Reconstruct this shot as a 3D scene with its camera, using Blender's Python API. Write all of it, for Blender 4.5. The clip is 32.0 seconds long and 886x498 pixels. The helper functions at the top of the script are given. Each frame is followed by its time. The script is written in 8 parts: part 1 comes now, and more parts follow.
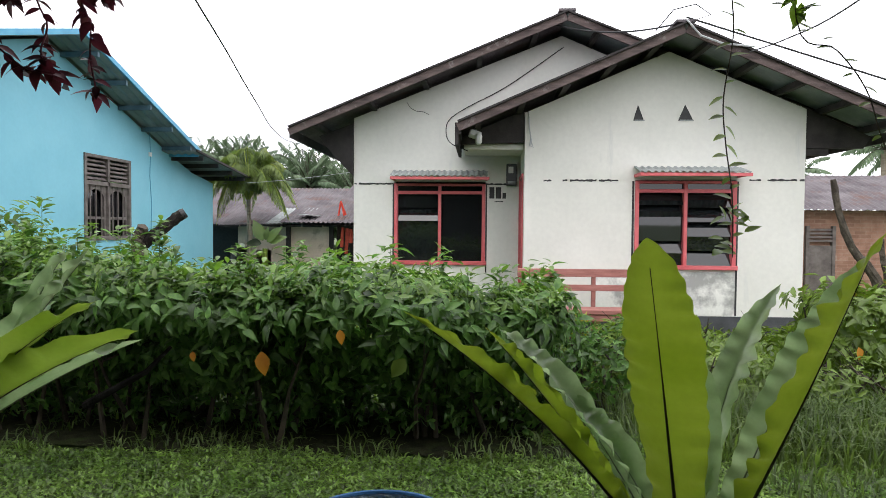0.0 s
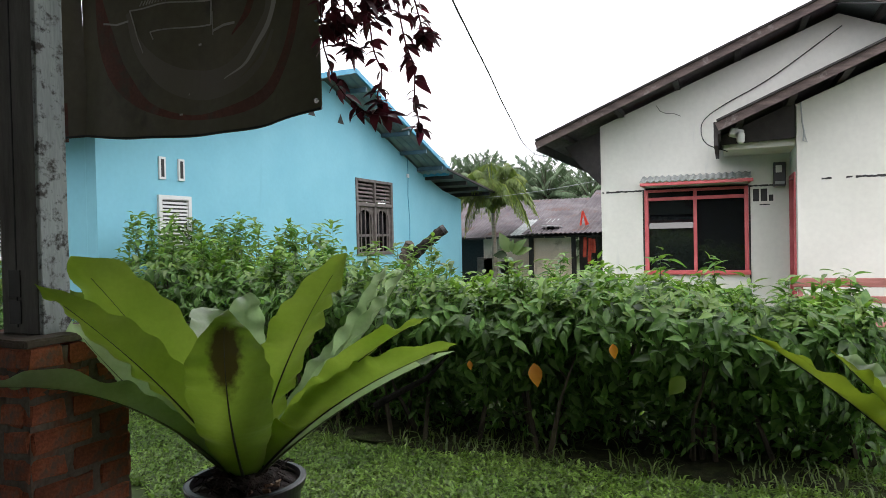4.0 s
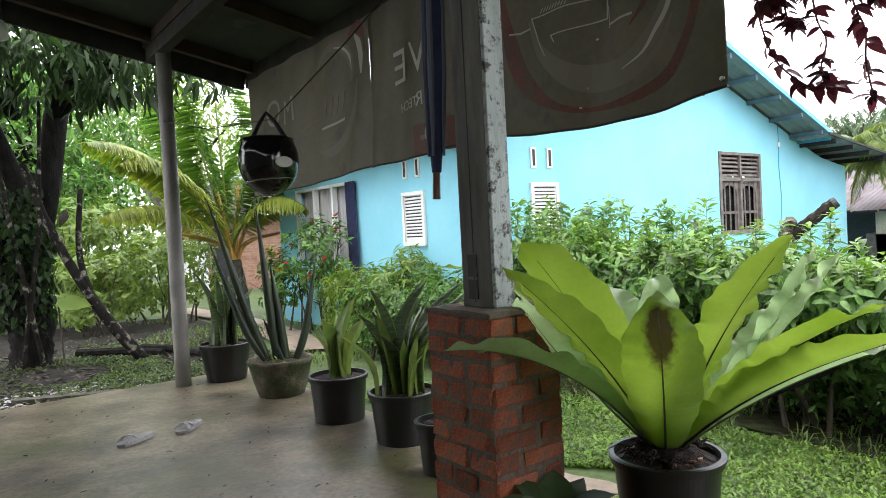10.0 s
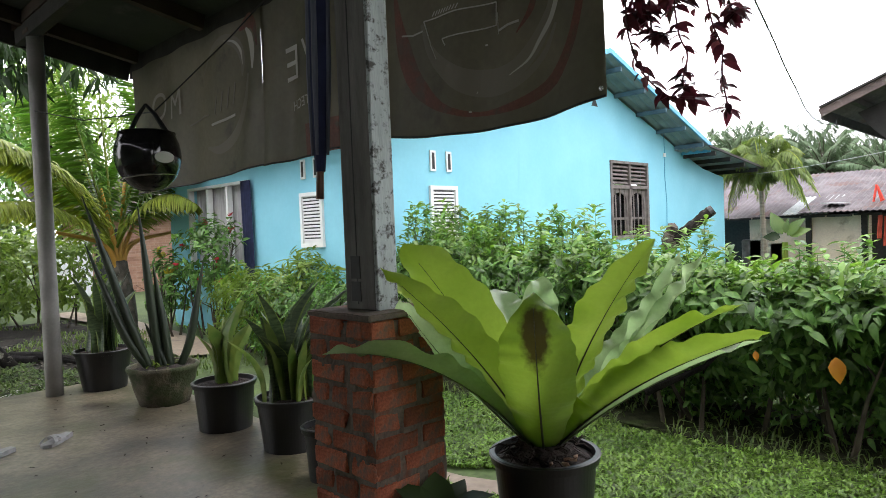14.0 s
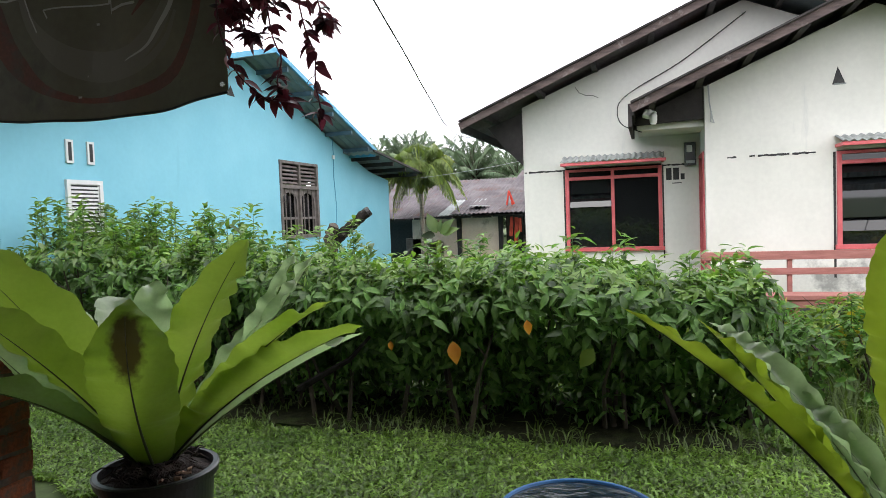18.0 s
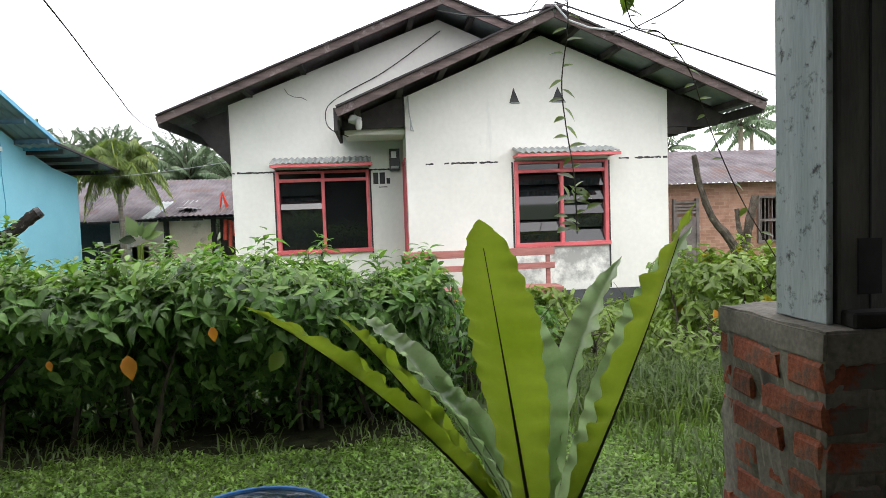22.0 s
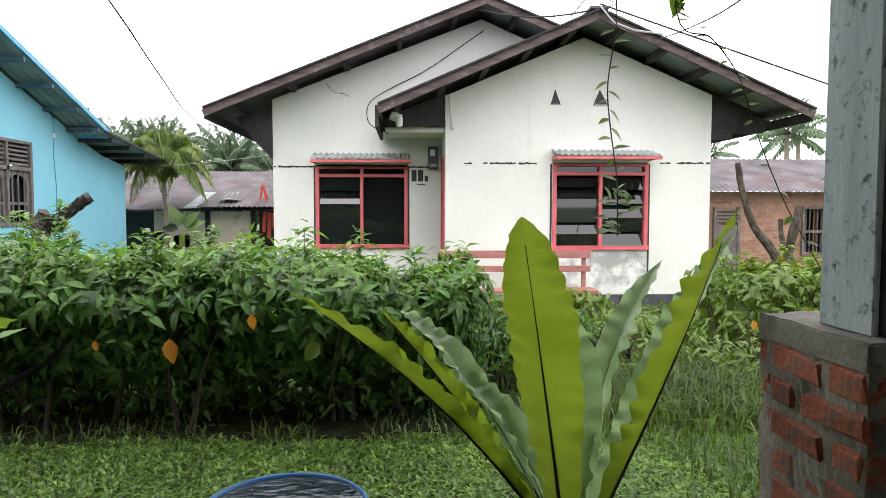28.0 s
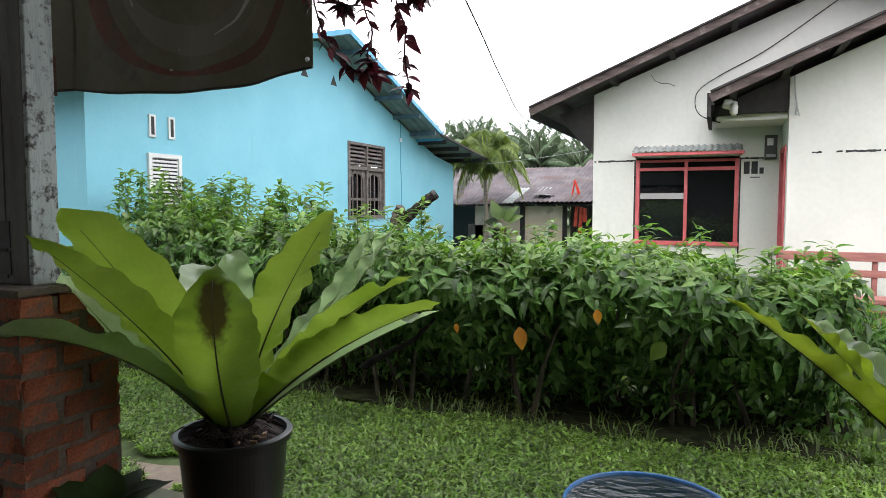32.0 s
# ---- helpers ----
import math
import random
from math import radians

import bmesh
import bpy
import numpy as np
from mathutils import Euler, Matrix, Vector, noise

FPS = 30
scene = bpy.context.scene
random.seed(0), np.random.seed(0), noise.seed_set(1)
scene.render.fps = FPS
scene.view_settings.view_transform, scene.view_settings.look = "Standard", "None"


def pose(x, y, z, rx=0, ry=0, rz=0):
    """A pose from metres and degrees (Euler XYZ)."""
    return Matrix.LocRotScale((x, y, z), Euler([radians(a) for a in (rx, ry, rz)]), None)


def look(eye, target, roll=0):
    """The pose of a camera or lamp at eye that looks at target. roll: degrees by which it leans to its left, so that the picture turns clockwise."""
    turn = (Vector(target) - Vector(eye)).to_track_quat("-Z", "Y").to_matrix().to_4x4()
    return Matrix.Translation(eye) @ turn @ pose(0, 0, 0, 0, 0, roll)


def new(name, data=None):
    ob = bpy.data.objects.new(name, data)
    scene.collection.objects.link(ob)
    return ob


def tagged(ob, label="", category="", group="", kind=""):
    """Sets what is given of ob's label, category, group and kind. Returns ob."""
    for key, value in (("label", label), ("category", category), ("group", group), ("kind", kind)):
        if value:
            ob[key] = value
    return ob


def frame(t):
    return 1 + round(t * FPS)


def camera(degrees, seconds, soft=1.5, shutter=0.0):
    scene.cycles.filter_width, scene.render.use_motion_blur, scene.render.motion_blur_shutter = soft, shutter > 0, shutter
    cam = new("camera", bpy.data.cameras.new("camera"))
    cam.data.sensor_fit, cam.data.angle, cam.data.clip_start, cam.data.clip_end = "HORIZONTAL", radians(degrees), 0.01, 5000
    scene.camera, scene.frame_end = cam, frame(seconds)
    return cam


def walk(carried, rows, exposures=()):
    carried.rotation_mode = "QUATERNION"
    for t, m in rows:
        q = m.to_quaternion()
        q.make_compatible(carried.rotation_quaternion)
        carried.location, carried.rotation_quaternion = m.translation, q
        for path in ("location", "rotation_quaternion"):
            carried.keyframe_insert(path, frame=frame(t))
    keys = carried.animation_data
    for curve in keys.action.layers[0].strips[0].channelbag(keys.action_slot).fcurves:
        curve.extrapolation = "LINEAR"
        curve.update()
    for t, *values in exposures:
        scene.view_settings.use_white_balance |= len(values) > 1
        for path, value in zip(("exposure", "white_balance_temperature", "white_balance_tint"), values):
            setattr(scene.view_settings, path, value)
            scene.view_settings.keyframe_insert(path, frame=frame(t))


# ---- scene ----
cam = camera(67.49, 32.0, soft=0.5)
# seconds, eye x y z, yaw to the left, pitch up, roll
PATH = [
    (0.0, 0.004, 0.052, 1.334, 3.22, -1.85, 0.45),
    (0.5, -0.051, 0.022, 1.357, 7.14, -1.80, -0.66),
    (1.0, -0.074, 0.007, 1.366, 9.77, -1.54, -0.88),
    (1.5, -0.096, -0.011, 1.373, 13.22, -1.24, -1.15),
    (2.0, -0.114, -0.002, 1.369, 15.71, -1.41, -1.37),
    (2.5, -0.133, -0.007, 1.363, 18.30, -1.53, -1.39),
    (3.0, -0.159, 0.001, 1.353, 20.55, -2.10, -1.43),
    (3.5, -0.175, 0.000, 1.354, 22.16, -1.11, -1.25),
    (5.5, -0.193, -0.009, 1.361, 24.64, -0.83, -1.13),
    (6.0, -0.215, -0.007, 1.357, 25.20, -1.08, -0.71),
    (6.5, -0.247, -0.029, 1.353, 27.94, -2.11, -0.79),
    (7.0, -0.261, -0.045, 1.357, 30.01, -2.18, -1.11),
    (7.5, -0.268, -0.050, 1.361, 32.36, -2.37, -2.32),
    (8.0, -0.283, -0.089, 1.371, 37.09, -1.51, -3.30),
    (8.5, -0.298, -0.124, 1.370, 41.40, -1.62, -3.64),
    (9.0, -0.304, -0.159, 1.375, 45.54, -1.43, -3.60),
    (9.5, -0.305, -0.200, 1.374, 48.95, -1.42, -3.26),
    (10.0, -0.310, -0.234, 1.378, 52.27, -1.51, -2.97),
    (10.5, -0.303, -0.274, 1.381, 54.78, -0.87, -2.09),
    (11.0, -0.300, -0.285, 1.383, 55.80, -0.82, -2.02),
    (11.5, -0.304, -0.277, 1.381, 55.60, -1.12, -2.12),
    (12.0, -0.304, -0.256, 1.379, 54.20, -1.23, -2.41),
    (12.5, -0.297, -0.233, 1.376, 52.00, -1.19, -2.13),
    (13.0, -0.297, -0.215, 1.373, 49.86, -1.22, -1.76),
    (13.5, -0.289, -0.184, 1.371, 47.10, -1.45, -2.00),
    (14.0, -0.277, -0.159, 1.370, 44.14, -1.65, -2.27),
    (14.5, -0.267, -0.127, 1.367, 40.56, -2.25, -2.11),
    (15.0, -0.241, -0.094, 1.366, 36.29, -2.38, -2.09),
    (15.5, -0.218, -0.068, 1.361, 32.63, -2.52, -2.36),
    (17.5, -0.108, -0.036, 1.368, 19.96, -2.75, -2.27),
    (18.0, -0.088, -0.020, 1.363, 17.45, -2.74, -2.16),
    (18.5, -0.068, -0.009, 1.354, 15.11, -3.23, -2.31),
    (19.0, -0.049, 0.017, 1.341, 12.42, -3.85, -2.10),
    (19.5, -0.028, 0.015, 1.338, 9.75, -3.82, -1.83),
    (20.0, -0.008, 0.014, 1.332, 7.28, -3.78, -1.60),
    (20.5, 0.015, 0.017, 1.329, 4.43, -4.10, -1.19),
    (21.0, 0.040, 0.050, 1.332, 1.12, -4.03, -1.51),
    (21.5, 0.078, 0.054, 1.327, -2.24, -3.71, -1.58),
    (22.0, 0.113, 0.052, 1.336, -5.84, -3.26, -1.97),
    (22.5, 0.155, 0.061, 1.335, -9.76, -3.21, -2.02),
    (23.0, 0.190, 0.053, 1.336, -13.11, -3.05, -1.98),
    (23.5, 0.226, 0.056, 1.333, -16.37, -3.14, -1.12),
    (24.0, 0.256, 0.052, 1.334, -19.00, -2.88, -0.70),
    (24.5, 0.268, 0.029, 1.342, -20.78, -2.15, -0.62),
    (26.5, 0.204, 0.052, 1.331, -14.58, -3.01, 0.35),
    (27.0, 0.173, 0.048, 1.333, -11.64, -3.04, 0.05),
    (27.5, 0.137, 0.042, 1.331, -7.51, -3.45, 0.05),
    (28.0, 0.095, 0.030, 1.329, -2.89, -3.26, 0.05),
    (28.5, 0.061, 0.022, 1.328, -0.12, -3.26, -0.10),
    (29.0, 0.043, 0.022, 1.326, 2.26, -2.95, -0.20),
    (29.5, 0.020, 0.022, 1.321, 5.68, -3.50, -0.07),
    (30.0, -0.003, 0.018, 1.319, 9.15, -3.60, 0.04),
    (30.5, -0.034, 0.016, 1.325, 12.27, -3.59, -0.23),
    (31.0, -0.074, 0.031, 1.331, 15.86, -3.53, -0.61),
    (31.5, -0.111, 0.014, 1.330, 18.99, -3.66, -0.56),
    (32.0, -0.154, -0.025, 1.339, 22.58, -3.77, 0.07),
]


def eye_pose(x, y, z, yaw, pitch, roll):
    a, b = radians(yaw), radians(pitch)
    way = Vector((-math.sin(a) * math.cos(b), math.cos(a) * math.cos(b), math.sin(b)))
    return look((x, y, z), Vector((x, y, z)) + way * 2, roll)


walk(cam, [(t, eye_pose(*row)) for t, *row in PATH],
     exposures=[(0, 0.64), (3.5, 0.67), (6, 0.80), (7, 0.99), (8, 1.3), (9, 1.65), (11, 1.81), (13, 1.78), (14, 1.41), (15, 1.29), (17.5, 0.95), (20, 0.88), (22, 0.90), (24.5, 0.90), (27, 1.03), (30, 0.98), (32, 1.02)])

# ---- light ----
world = bpy.data.worlds.new("overcast_sky")
scene.world = world
world.use_nodes = True
wn = world.node_tree
sky = wn.nodes.new("ShaderNodeTexSky")
sky.sky_type, sky.sun_disc = "NISHITA", False
sky.sun_elevation, sky.sun_rotation = radians(62), radians(150)
sky.dust_density, sky.ozone_density = 6.0, 1.0
veil = wn.nodes.new("ShaderNodeMix")
veil.data_type = "RGBA"
veil.inputs["Factor"].default_value = 0.93
veil.inputs["B"].default_value = (14.15, 14.1, 14.95, 1)
wn.links.new(sky.outputs[0], veil.inputs["A"])
wn.links.new(veil.outputs["Result"], wn.nodes["Background"].inputs[0])
wn.nodes["Background"].inputs[1].default_value = 0.115

sun_data = bpy.data.lights.new("sun", "SUN")
sun_data.energy, sun_data.angle, sun_data.color = 0.7, radians(40), (1.0, 0.97, 0.92)
sun = new("sun", sun_data)
sun.rotation_euler = (radians(28), 0, radians(-30))

# ---- materials ----


def material(name, low, high, scale=6.0, rough=0.7, bump=0.0, detail=4.0, fine=0.0, metal=0.0, stretch=(1, 1, 1), through_light=0.0, island=0.0, spec=0.5, stain=None, stain_scale=1.5, stain_at=0.55, streak=False):
    """Two tones mixed by noise at real-world size, optional stains, bump, light passing through thin leaves, tone by loose piece."""
    m = bpy.data.materials.new(name)
    m.use_nodes = True
    nt = m.node_tree
    n, link = nt.nodes, nt.links.new
    b = n["Principled BSDF"]
    co = n.new("ShaderNodeTexCoord")
    mp = n.new("ShaderNodeMapping")
    mp.inputs["Scale"].default_value = stretch
    link(co.outputs["Object"], mp.inputs["Vector"])
    tex = n.new("ShaderNodeTexNoise")
    tex.inputs["Scale"].default_value, tex.inputs["Detail"].default_value = scale, detail
    link(mp.outputs["Vector"], tex.inputs["Vector"])
    ramp = n.new("ShaderNodeValToRGB")
    ramp.color_ramp.elements[0].position, ramp.color_ramp.elements[1].position = 0.3, 0.7
    ramp.color_ramp.elements[0].color, ramp.color_ramp.elements[1].color = (*low, 1), (*high, 1)
    link(tex.outputs["Fac"], ramp.inputs["Fac"])
    col = ramp.outputs["Color"]
    if fine:
        t2 = n.new("ShaderNodeTexNoise")
        t2.inputs["Scale"].default_value, t2.inputs["Detail"].default_value = scale * 14, 3
        link(mp.outputs["Vector"], t2.inputs["Vector"])
        mr = n.new("ShaderNodeMapRange")
        mr.inputs["From Min"].default_value, mr.inputs["From Max"].default_value = 0.3, 0.7
        mr.inputs["To Min"].default_value, mr.inputs["To Max"].default_value = 1 - fine, 1 + fine
        link(t2.outputs["Fac"], mr.inputs["Value"])
        mul = n.new("ShaderNodeMix")
        mul.data_type, mul.blend_type = "RGBA", "MULTIPLY"
        mul.inputs["Factor"].default_value = 1
        link(col, mul.inputs["A"])
        link(mr.outputs["Result"], mul.inputs["B"])
        col = mul.outputs["Result"]
    if stain:
        t3 = n.new("ShaderNodeTexNoise")
        t3.inputs["Scale"].default_value, t3.inputs["Detail"].default_value, t3.inputs["Roughness"].default_value = stain_scale, 8, 0.65
        if streak:
            mp3 = n.new("ShaderNodeMapping")
            mp3.inputs["Scale"].default_value = (3, 3, 0.4)
            link(co.outputs["Object"], mp3.inputs["Vector"])
            link(mp3.outputs["Vector"], t3.inputs["Vector"])
        else:
            link(co.outputs["Object"], t3.inputs["Vector"])
        r3 = n.new("ShaderNodeValToRGB")
        r3.color_ramp.elements[0].position, r3.color_ramp.elements[1].position = stain_at, min(1, stain_at + 0.12)
        link(t3.outputs["Fac"], r3.inputs["Fac"])
        mx = n.new("ShaderNodeMix")
        mx.data_type = "RGBA"
        mx.inputs["B"].default_value = (*stain, 1)
        link(r3.outputs["Color"], mx.inputs["Factor"])
        link(col, mx.inputs["A"])
        col = mx.outputs["Result"]
    if island:
        geo = n.new("ShaderNodeNewGeometry")
        info = n.new("ShaderNodeObjectInfo")
        add = n.new("ShaderNodeMath")
        add.operation = "ADD"
        link(geo.outputs["Random Per Island"], add.inputs[0])
        link(info.outputs["Random"], add.inputs[1])
        fr = n.new("ShaderNodeMath")
        fr.operation = "FRACT"
        link(add.outputs[0], fr.inputs[0])
        mr = n.new("ShaderNodeMapRange")
        mr.inputs["To Min"].default_value, mr.inputs["To Max"].default_value = 1 - island, 1 + island
        link(fr.outputs[0], mr.inputs["Value"])
        mul = n.new("ShaderNodeMix")
        mul.data_type, mul.blend_type = "RGBA", "MULTIPLY"
        mul.inputs["Factor"].default_value = 1
        link(col, mul.inputs["A"])
        link(mr.outputs["Result"], mul.inputs["B"])
        col = mul.outputs["Result"]
    link(col, b.inputs["Base Color"])
    b.inputs["Roughness"].default_value, b.inputs["Metallic"].default_value = rough, metal
    b.inputs["Specular IOR Level"].default_value = spec
    if bump:
        bp = n.new("ShaderNodeBump")
        bp.inputs["Strength"].default_value, bp.inputs["Distance"].default_value = bump, 0.01
        t4 = n.new("ShaderNodeTexNoise")
        t4.inputs["Scale"].default_value, t4.inputs["Detail"].default_value = scale * 5, 6
        link(mp.outputs["Vector"], t4.inputs["Vector"])
        link(t4.outputs["Fac"], bp.inputs["Height"])
        link(bp.outputs["Normal"], b.inputs["Normal"])
    if through_light:
        tr = n.new("ShaderNodeBsdfTranslucent")
        hs = n.new("ShaderNodeHueSaturation")
        hs.inputs["Saturation"].default_value, hs.inputs["Value"].default_value = 1.1, 1.7
        link(col, hs.inputs["Color"])
        link(hs.outputs["Color"], tr.inputs["Color"])
        mx = n.new("ShaderNodeMixShader")
        mx.inputs[0].default_value = through_light
        link(b.outputs[0], mx.inputs[1])
        link(tr.outputs[0], mx.inputs[2])
        link(mx.outputs[0], n["Material Output"].inputs["Surface"])
    return m


def plain(name, col, rough=0.5, metal=0.0, spec=0.5, trans=0.0, alpha=1.0):
    m = bpy.data.materials.new(name)
    m.use_nodes = True
    b = m.node_tree.nodes["Principled BSDF"]
    b.inputs["Base Color"].default_value = (*col, 1)
    b.inputs["Roughness"].default_value, b.inputs["Metallic"].default_value = rough, metal
    b.inputs["Specular IOR Level"].default_value = spec
    b.inputs["Transmission Weight"].default_value = trans
    b.inputs["Alpha"].default_value = alpha
    return m


M_WHITE = material("white_lime_wall", (.645, .645, .590), (.725, .72, .665), 1.2, .85, .15, fine=.03, stain=(.58, .59, .56), stain_scale=1.3, stain_at=.62, streak=True)
M_WHITE_DIRTY = material("mouldy_white_wall", (.66, .665, .62), (.77, .77, .72), 2.5, .85, .2, fine=.05, stain=(.34, .34, .32), stain_scale=2.4, stain_at=.50)
M_BLUE = material("sky_blue_wall", (.205, .515, .635), (.238, .56, .675), 1.5, .75, .12, fine=.02, stain=(.20, .49, .60), stain_scale=.9, stain_at=.64, streak=True)
M_BLUE_TRIM = material("blue_painted_board", (.05, .28, .45), (.09, .36, .52), 6, .5)
M_PURLIN = material("slate_painted_purlin", (.035, .075, .10), (.07, .13, .165), 6, .6)
M_RED = material("faded_red_paint", (.50, .085, .095), (.62, .14, .15), 5, .55, .1, fine=.06)
M_PINKWOOD = material("weathered_red_bench_wood", (.26, .10, .085), (.40, .17, .145), 5, .65, .2, fine=.1, stretch=(1, 6, 6))
M_ROOFWOOD = material("brown_weathered_fascia", (.045, .031, .029), (.135, .098, .090), 7, .8, .3, fine=.2, stretch=(.5, 3, 3), stain=(.24, .21, .20), stain_scale=6, stain_at=.58)
M_DARKWOOD = material("dark_roof_timber", (.014, .012, .012), (.038, .033, .032), 6, .85, .3, fine=.15)
M_TIN_OLD = material("old_corrugated_sheet", (.085, .075, .080), (.165, .148, .155), 2.2, .85, .1, fine=.16, spec=.15, stain=(.13, .085, .075), stain_scale=1.6, stain_at=.55)
M_TIN_GREY = material("grey_fibre_cement_sheet", (.22, .24, .235), (.36, .385, .375), 5, .8, .2, fine=.1, stain=(.17, .17, .16), stain_scale=9, stain_at=.62)
M_TIN_UNDER = material("sheet_underside", (.15, .185, .19), (.26, .30, .305), 3, .55, fine=.05)
# real black paint, and also the shade in holes and openings
M_BLACKPAINT_AND_SHADE = material("black_paint_and_hole_shade", (.012, .012, .013), (.03, .03, .03), 20, .6)
M_PLINTH = material("dark_grey_plinth_paint", (.035, .037, .042), (.075, .08, .088), 5, .7, .15, fine=.1)
# near-black on glass and inner sheets stands for the unlit rooms
M_ROOM_SHADE = plain("room_shade", (.015, .015, .016), .9)
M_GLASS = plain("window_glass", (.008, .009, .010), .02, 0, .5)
M_LOUVRE = plain("louvre_glass", (.010, .012, .013), .03, 0, .7)
M_BRICK = material("red_brick", (.22, .056, .029), (.42, .125, .060), 9, .85, .5, fine=.3, island=.35, stain=(.135, .100, .080), stain_scale=10, stain_at=.53)
M_BRICK_SMEARED = material("cement_smeared_brick", (.20, .05, .026), (.34, .10, .05), 9, .85, .5, fine=.25, island=.2, stain=(.165, .15, .13), stain_scale=11, stain_at=.44)
M_INNER = material("dull_green_unseen_wall", (.20, .235, .19), (.27, .30, .25), 1.5, .8, .1, fine=.05, stain=(.16, .17, .14), stain_scale=1.2, stain_at=.6)
M_MORTAR = material("grey_mortar", (.165, .148, .122), (.29, .264, .218), 6, .9, .25, fine=.22, stain=(.10, .093, .080), stain_scale=7, stain_at=.58)
M_MORTAR_DARK = material("dark_brown_mortar", (.105, .083, .066), (.19, .152, .123), 6, .9, .15, fine=.2, stain=(.19, .075, .045), stain_scale=7, stain_at=.56)
M_FARBRICK = material("weathered_brick_facing", (.30, .155, .105), (.42, .25, .18), 5, .9, .3, fine=.12, stain=(.48, .36, .29), stain_scale=3, stain_at=.6)
nt = M_FARBRICK.node_tree
co, sp, cb, bt, mx = (nt.nodes.new("ShaderNode" + k) for k in ("TexCoord", "SeparateXYZ", "CombineXYZ", "TexBrick", "Mix"))
ad = nt.nodes.new("ShaderNodeMath")
nt.links.new(co.outputs["Object"], sp.inputs[0])
nt.links.new(sp.outputs["X"], ad.inputs[0])
nt.links.new(sp.outputs["Y"], ad.inputs[1])
nt.links.new(ad.outputs[0], cb.inputs["X"])
nt.links.new(sp.outputs["Z"], cb.inputs["Y"])
nt.links.new(cb.outputs[0], bt.inputs["Vector"])
bt.inputs["Scale"].default_value, bt.inputs["Brick Width"].default_value, bt.inputs["Row Height"].default_value, bt.inputs["Mortar Size"].default_value = 1, .21, .07, .007
bt.inputs["Color1"].default_value, bt.inputs["Color2"].default_value, bt.inputs["Mortar"].default_value = (1, 1, 1, 1), (.72, .70, .68, 1), (.95, 1.05, 1.1, 1)
mx.data_type, mx.blend_type = "RGBA", "MULTIPLY"
mx.inputs["Factor"].default_value = 1
bs = nt.nodes["Principled BSDF"]
old = bs.inputs["Base Color"].links[0].from_socket
nt.links.new(old, mx.inputs["A"])
nt.links.new(bt.outputs["Color"], mx.inputs["B"])
nt.links.new(mx.outputs["Result"], bs.inputs["Base Color"])
M_FLOOR = material("damp_concrete_floor", (.038, .031, .021), (.200, .168, .117), 2.7, .36, .4, detail=14, fine=.3, spec=.30, stain=(.062, .068, .023), stain_scale=.9, stain_at=.49)
M_PEELWOOD = material("peeling_whitewashed_post", (.27, .30, .29), (.44, .485, .48), 7, .75, .35, stretch=(2, 2, .35), fine=.08, stain=(.055, .053, .047), stain_scale=30, stain_at=.51)
M_PEELBLUE = material("pale_blue_grey_post_paint", (.36, .42, .415), (.50, .555, .545), 7, .7, .2, stretch=(2, 2, .3), fine=.08, stain=(.060, .066, .062), stain_scale=34, stain_at=.565)
M_POSTDARK = material("darker_grey_post_side", (.090, .087, .079), (.20, .193, .177), 8, .8, .3, stretch=(2, 2, .3), fine=.1)
M_PIPE = material("grey_concrete_round_post", (.17, .165, .15), (.26, .25, .23), 4, .75, .2, fine=.06, stain=(.20, .13, .09), stain_scale=1.2, stain_at=.62)
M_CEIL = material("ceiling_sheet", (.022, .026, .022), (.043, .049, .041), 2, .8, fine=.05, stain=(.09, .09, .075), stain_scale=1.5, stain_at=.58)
M_JOIST = material("brown_ceiling_joist", (.030, .018, .013), (.060, .036, .026), 6, .75, .2, stretch=(1, 1, 1), fine=.1)
M_BANNER = material("banner_back", (.086, .082, .055), (.138, .122, .082), 2.0, .55, .1, detail=8, fine=.08, through_light=.27, stain=(.060, .053, .042), stain_scale=2.2, stain_at=.58)
M_BANNER_RED = material("faded_red_print", (.105, .040, .028), (.165, .052, .034), 5, .65, detail=6, fine=.2, stain=(.085, .06, .042), stain_scale=9, stain_at=.52)
M_BANNER_PALE = plain("pale_print", (.42, .40, .36), .6)
M_BANNER_MID = plain("half_pale_print", (.27, .25, .21), .6)
M_BANNER_DIM = plain("dim_print", (.165, .145, .11), .6)
M_BLACKPLASTIC = material("black_pot_plastic", (.006, .0065, .007), (.013, .0135, .014), 8, .36, .05, fine=.1, stain=(.05, .05, .045), stain_scale=10, stain_at=.66)
M_CEMENTPOT = material("mossy_cement_pot", (.05, .044, .028), (.125, .108, .070), 12, .9, .7, fine=.35, stain=(.035, .045, .014), stain_scale=5, stain_at=.47)
M_HUSK = material("husk_chip", (.16, .085, .05), (.34, .22, .15), 30, .85, .4, fine=.2)
M_SOIL = material("dark_soil", (.010, .0065, .005), (.034, .020, .015), 30, .95, .8, fine=.3)
M_HELMET = plain("glossy_black_helmet", (.008, .008, .009), .12, 0, .6)
M_CHROME = plain("bright_rim", (.6, .6, .6), .25, .9)
M_NAVY = material("navy_cloth", (.012, .016, .05), (.022, .03, .085), 12, .85, .1)
M_ALU = plain("grey_umbrella_fabric", (.10, .11, .15), .6)
M_WOODTIP = plain("brown_wooden_handle", (.16, .075, .05), .5)
M_SANDAL = material("grey_sandal_rubber", (.20, .20, .205), (.34, .34, .34), 20, .7)
M_TUB = material("blue_plastic_tub", (.018, .095, .23), (.035, .145, .32), 5, .45, fine=.08, spec=.3)
